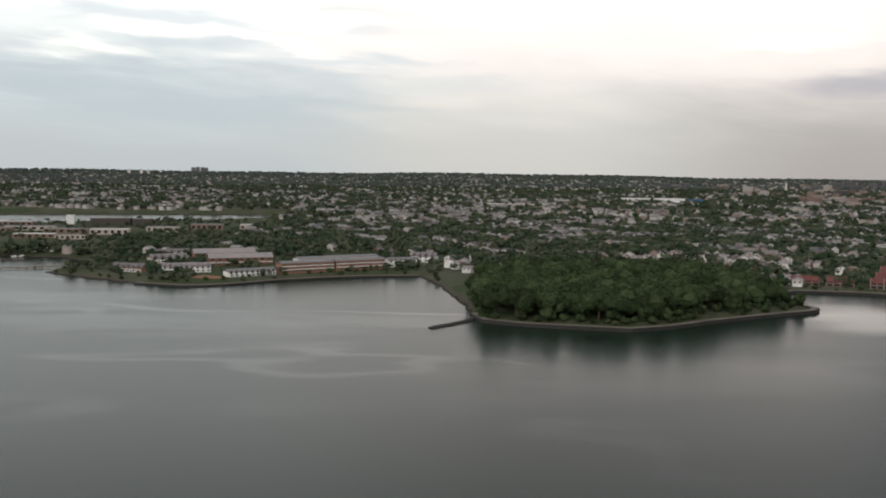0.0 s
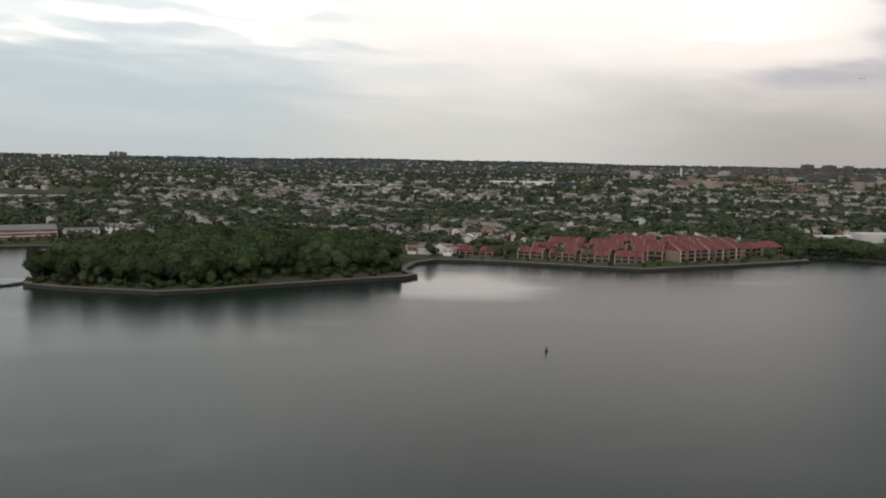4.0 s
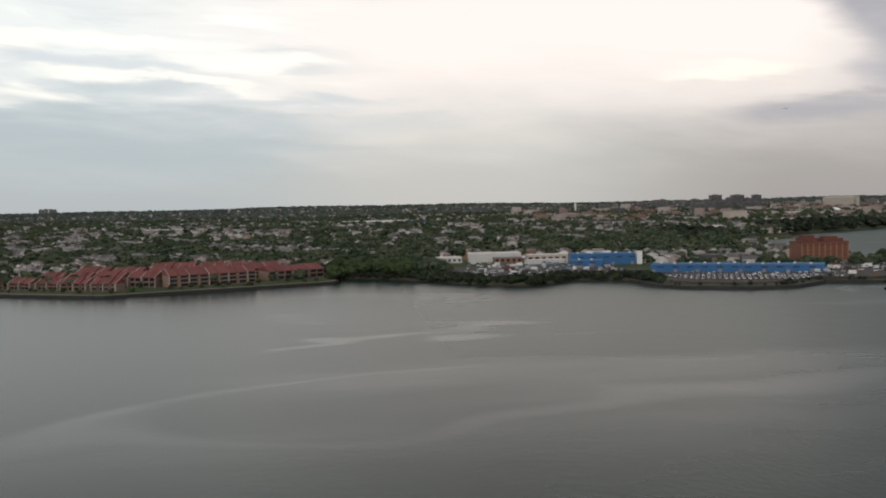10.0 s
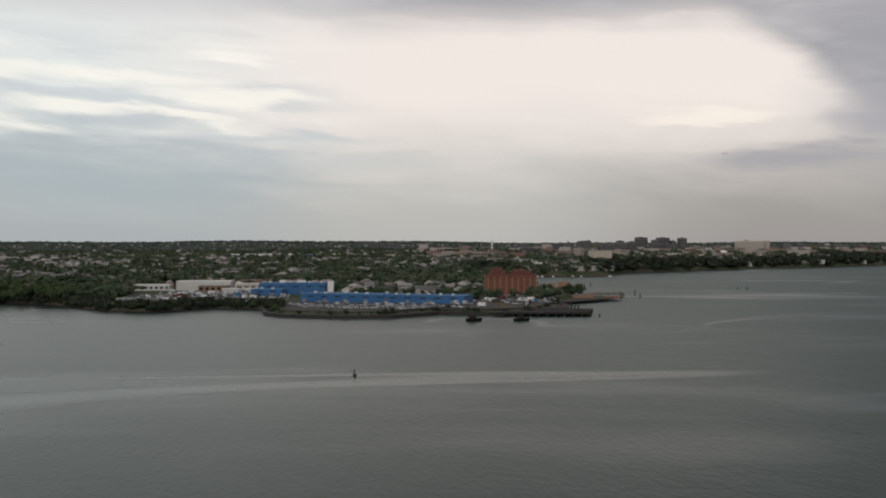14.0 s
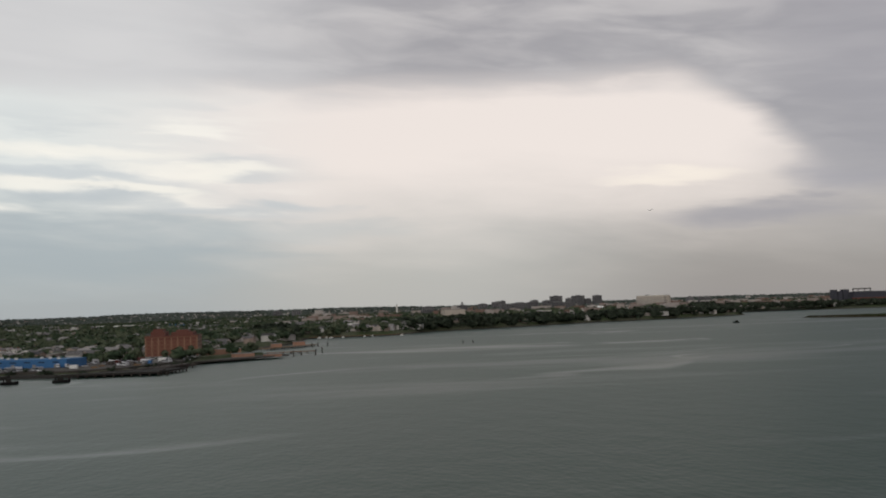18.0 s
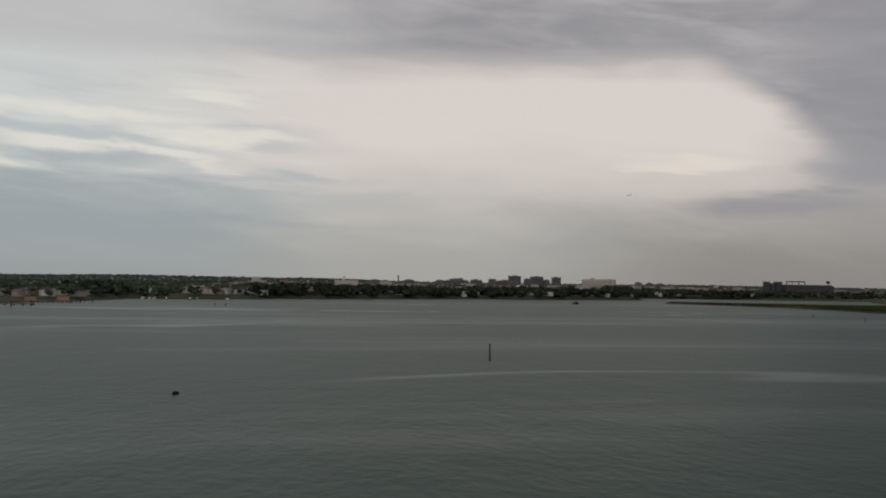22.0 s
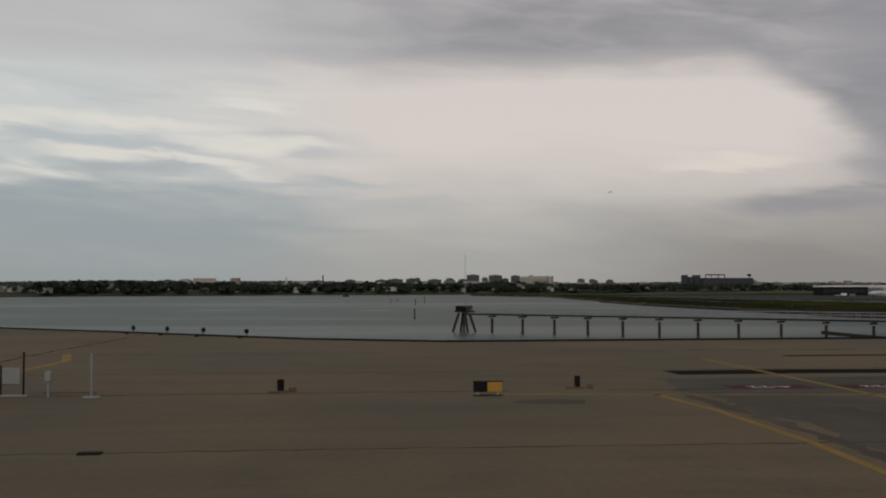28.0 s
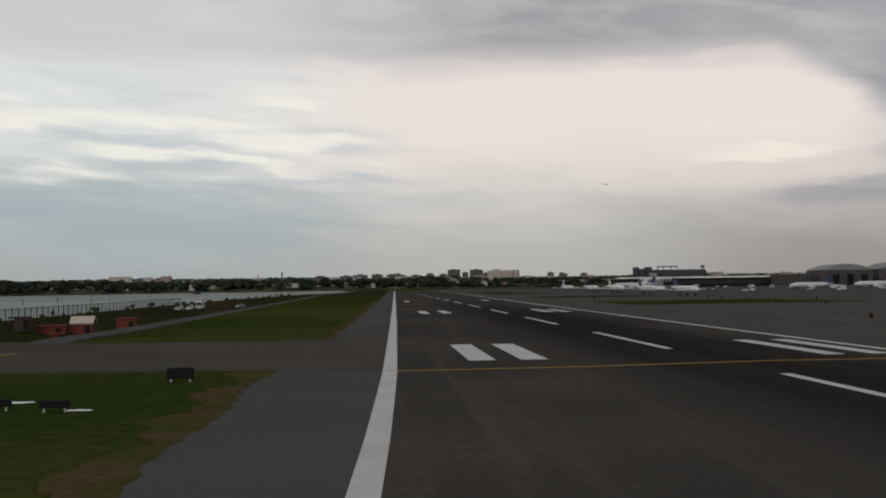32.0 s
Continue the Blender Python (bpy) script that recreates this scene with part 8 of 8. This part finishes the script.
def fin(x0, x1, x2, x3, z0, z1, th):
    bm = bmesh.new()
    a = [bm.verts.new(p) for p in ((x0, -th, z0), (x1, -th, z0), (x3, -th * 0.5, z1), (x2, -th * 0.5, z1))]
    b = [bm.verts.new(p) for p in ((x0, th, z0), (x1, th, z0), (x3, th * 0.5, z1), (x2, th * 0.5, z1))]
    bm.faces.new(a)
    bm.faces.new(b[::-1])
    for i in range(4):
        bm.faces.new((a[i], a[(i + 1) % 4], b[(i + 1) % 4], b[i]))
    bmesh.ops.recalc_face_normals(bm, faces=bm.faces[:])
    return bm


def airliner(x, y, rz, scale, label, tail, t_tail=True, z=DECK):
    t = thing("airliner", x, y, z, rz, label, "airplane", "parked airliners")
    t.scale = (scale, scale, scale)
    r = 0.75
    body = part("fuselage", lathe([(-7.6, 0.12, 0.42), (-6.6, 0.34, 0.28), (-4.8, 0.64, 0.08), (-3, r, 0), (4.8, r, 0), (6.2, 0.62, -0.06), (7.0, 0.40, -0.14), (7.4, 0.12, -0.2)]), M_PLANE, t)
    body.matrix_basis = Matrix.Translation((0, 0, 1.55))
    for s in (-1, 1):
        part("wing", wing((1.4, -1.6, s * 0.5, 1.15), (-1.9, -2.9, s * 6.0, 1.55), 0.14), M_PLANE, t)
        tz, tx = (4.3, -7.2) if t_tail else (2.0, -6.8)
        part("tailplane", wing((tx + 1.1, tx - 0.3, s * 0.05, tz), (tx, tx - 0.6, s * 2.3, tz + 0.08), 0.07), M_PLANE, t)
        if t_tail:
            part("engine", tube((-3.0, s * 1.25, 1.95), (-5.1, s * 1.25, 2.0), 0.36, 0.28, 12), M_PLANE, t)
        else:
            part("engine", tube((1.6, s * 2.2, 0.78), (-0.4, s * 2.2, 0.82), 0.44, 0.34, 12), M_PLANE, t)
    part("tail_fin", fin(-4.6, -7.0, -6.6, -7.6, 2.1, 4.35, 0.09), tail, t)
    part("cockpit_glass", box(6.35, 6.72, -0.42, 0.42, 1.66, 1.86, 0.04), M_GLASS, t)
    win = mesh_of("cabin_window", box(-0.09, 0.09, -0.02, 0.02, -0.11, 0.11), M_GLASS)
    for i in range(15):
        for s in (-1, 1):
            shared("cabin_window", win, t, Matrix.Translation((-3.6 + i * 0.58, s * 0.735, 1.72)))
    for px, py in ((5.6, 0), (-1.2, -0.9), (-1.2, 0.9)):
        part("landing_gear", tube((px, py, 0.28), (px, py, 1.15), 0.07, None, 6), M_METAL, t)
        part("wheel", tube((px, py - 0.16, 0.28), (px, py + 0.16, 0.28), 0.28, None, 10), M_DARK, t)


M_PLANE = mat("airliner_white_paint", (0.62, 0.62, 0.62), 0.35, 0.06, 2.0, 0.3, 0.0, spec=0.5)
M_NAVY = mat("navy_tail_paint", (0.03, 0.04, 0.10), 0.4, 0.1, 2.0, 0.3, 0.0)
RJ = "white regional jet with a high tail queueing on the taxiway"
for x, y, tail in ((1292, 417, M_PLANE), (1292, 371, M_NAVY), (1291.5, 330, M_PLANE), (1290, 285, M_NAVY), (1288, 243, M_NAVY)):
    airliner(x, y, -84, 1.0, RJ, tail)
airliner(1365, 355, 186, 1.05, "white twin-engined airliner standing at a gate", M_NAVY, False)
airliner(1396, 372, 186, 1.1, "white twin-engined airliner standing at a gate", M_PLANE, False)
airliner(1330, 470, 200, 1.3, "white airliner parked by the terminal", M_PLANE, False)
airliner(1345, 520, 160, 1.3, "white airliner parked by the terminal", M_NAVY, False)
airliner(2085, 3945, 175, 1.35, "distant airliner climbing away under the cloud", M_NAVY, False, z=376)


# ---- terminals and hangars ----
def hangar(x, y, rz, w, d, h, rise, label):
    t = thing("hangar", x, y, DECK - 0.06, rz, label, "hangar", "hangars")
    part("wall", box(-w / 2, w / 2, -d / 2, d / 2, 0, h), M_HANG, t)
    bm = bmesh.new()
    n = 14
    a, b = [], []
    for i in range(n + 1):
        u = -1 + 2 * i / n
        zz = h + 0.01 + rise * (1 - u * u)
        a.append(bm.verts.new((u * w / 2, -d / 2 - 0.5, zz)))
        b.append(bm.verts.new((u * w / 2, d / 2 + 0.5, zz)))
    for i in range(n):
        bm.faces.new((a[i], a[i + 1], b[i + 1], b[i]))
    bm.faces.new(a)
    bm.faces.new(b[::-1])
    bmesh.ops.recalc_face_normals(bm, faces=bm.faces[:])
    part("arched_roof", bm, M_GREYROOF, t)
    for i in range(6):
        part("door_leaf", box(-w * 0.42 + i * w * 0.14, -w * 0.42 + i * w * 0.14 + w * 0.13, -d / 2 - 0.3, -d / 2 - 0.02, 0, h * 0.72, 0.04), M_DARK if i % 2 else M_STEELD, t)
    part("sign_band", box(-w * 0.46, w * 0.46, -d / 2 - 0.2, -d / 2 - 0.02, h * 0.8, h * 0.95), M_HANG, t)


M_HANG = mat("dark_brown_hangar_wall", (0.072, 0.064, 0.060), 0.9, 0.2, 1.0, 0.1, 0.1)
hangar(1496, 625, -6, 30, 30, 9.0, 3.6, "large arched brown hangar beside the apron")
hangar(1532, 622, -6, 34, 30, 9.4, 4.2, "large arched brown hangar beside the apron")
hangar(1569, 620, -6, 34, 30, 9.4, 4.2, "large arched brown hangar beside the apron")
block("office_wing", "pale flat-roofed office wing beside the hangar", "building", 1466, 628, -6, 20, 16, 6.8, M_HANG, M_GREYROOF, 3, 8, sides=False)
block("terminal_pier", "long low terminal pier with a white roof band", "terminal", 1410, 640, -2, 92, 14, 5.4, M_DARK, M_WHITE, 1, 20, sides=False, win_w=0.8, win_h=0.4, parapet=0.9)
block("terminal_pier", "long low terminal pier with a pale roof", "terminal", 1366, 560, 70, 60, 12, 4.6, M_GREYROOF, M_WHITEROOF, 1, 14, sides=False, win_w=0.8, win_h=0.4, parapet=0.7)
block("control_cabin", "small control cabin standing on the terminal", "cabin", 1388, 650, 0, 4, 4, 9.0, M_GREYROOF, M_DARK, 1, 3, z=DECK)
rb = random.Random(9)
for i in range(34):
    x, y = rb.uniform(1330, 1440), rb.uniform(300, 600)
    car(x, y, rb.uniform(0, 360), rb.random() < 0.6, "airport service vehicle standing on the apron", DECK)
for i in range(16):
    x, y = rb.uniform(1256, 1300), rb.uniform(60, 200)
    runway_light(x, y, "dark taxiway light standing beside the apron")

rb = random.Random(21)
for i in range(70):
    y = 88 + 330 * rb.random() ** 1.5
    x = rb.uniform(1171.0, 1180.0) + (y - 90) * 0.012
    bush(x, y, rb.uniform(0.3, 0.75), "dark scrubby bush on the airfield shore", "shore scrub")
# orange box and posts on the kerb
t = thing("kerb_box", 898.1, 57.2, DECK, 42, "weathered orange-brown box standing at the kerb", "box")
part("body", box(-0.75, 0.75, -0.28, 0.28, 0.0, 0.52, 0.03), M_RUST, t)
part("lid", box(-0.78, 0.78, -0.3, 0.3, 0.522, 0.58, 0.02), M_RUST, t)
t = thing("marker_post", 910.7, 71.9, DECK, 0, "thin dark marker post on the kerb", "post")
part("stem", tube((0, 0, 0), (0, 0, 0.75), 0.03, None, 6), M_DARK, t)
part("head", tube((0, 0, 0.62), (0, 0, 0.8), 0.06, None, 6), M_DARK, t)
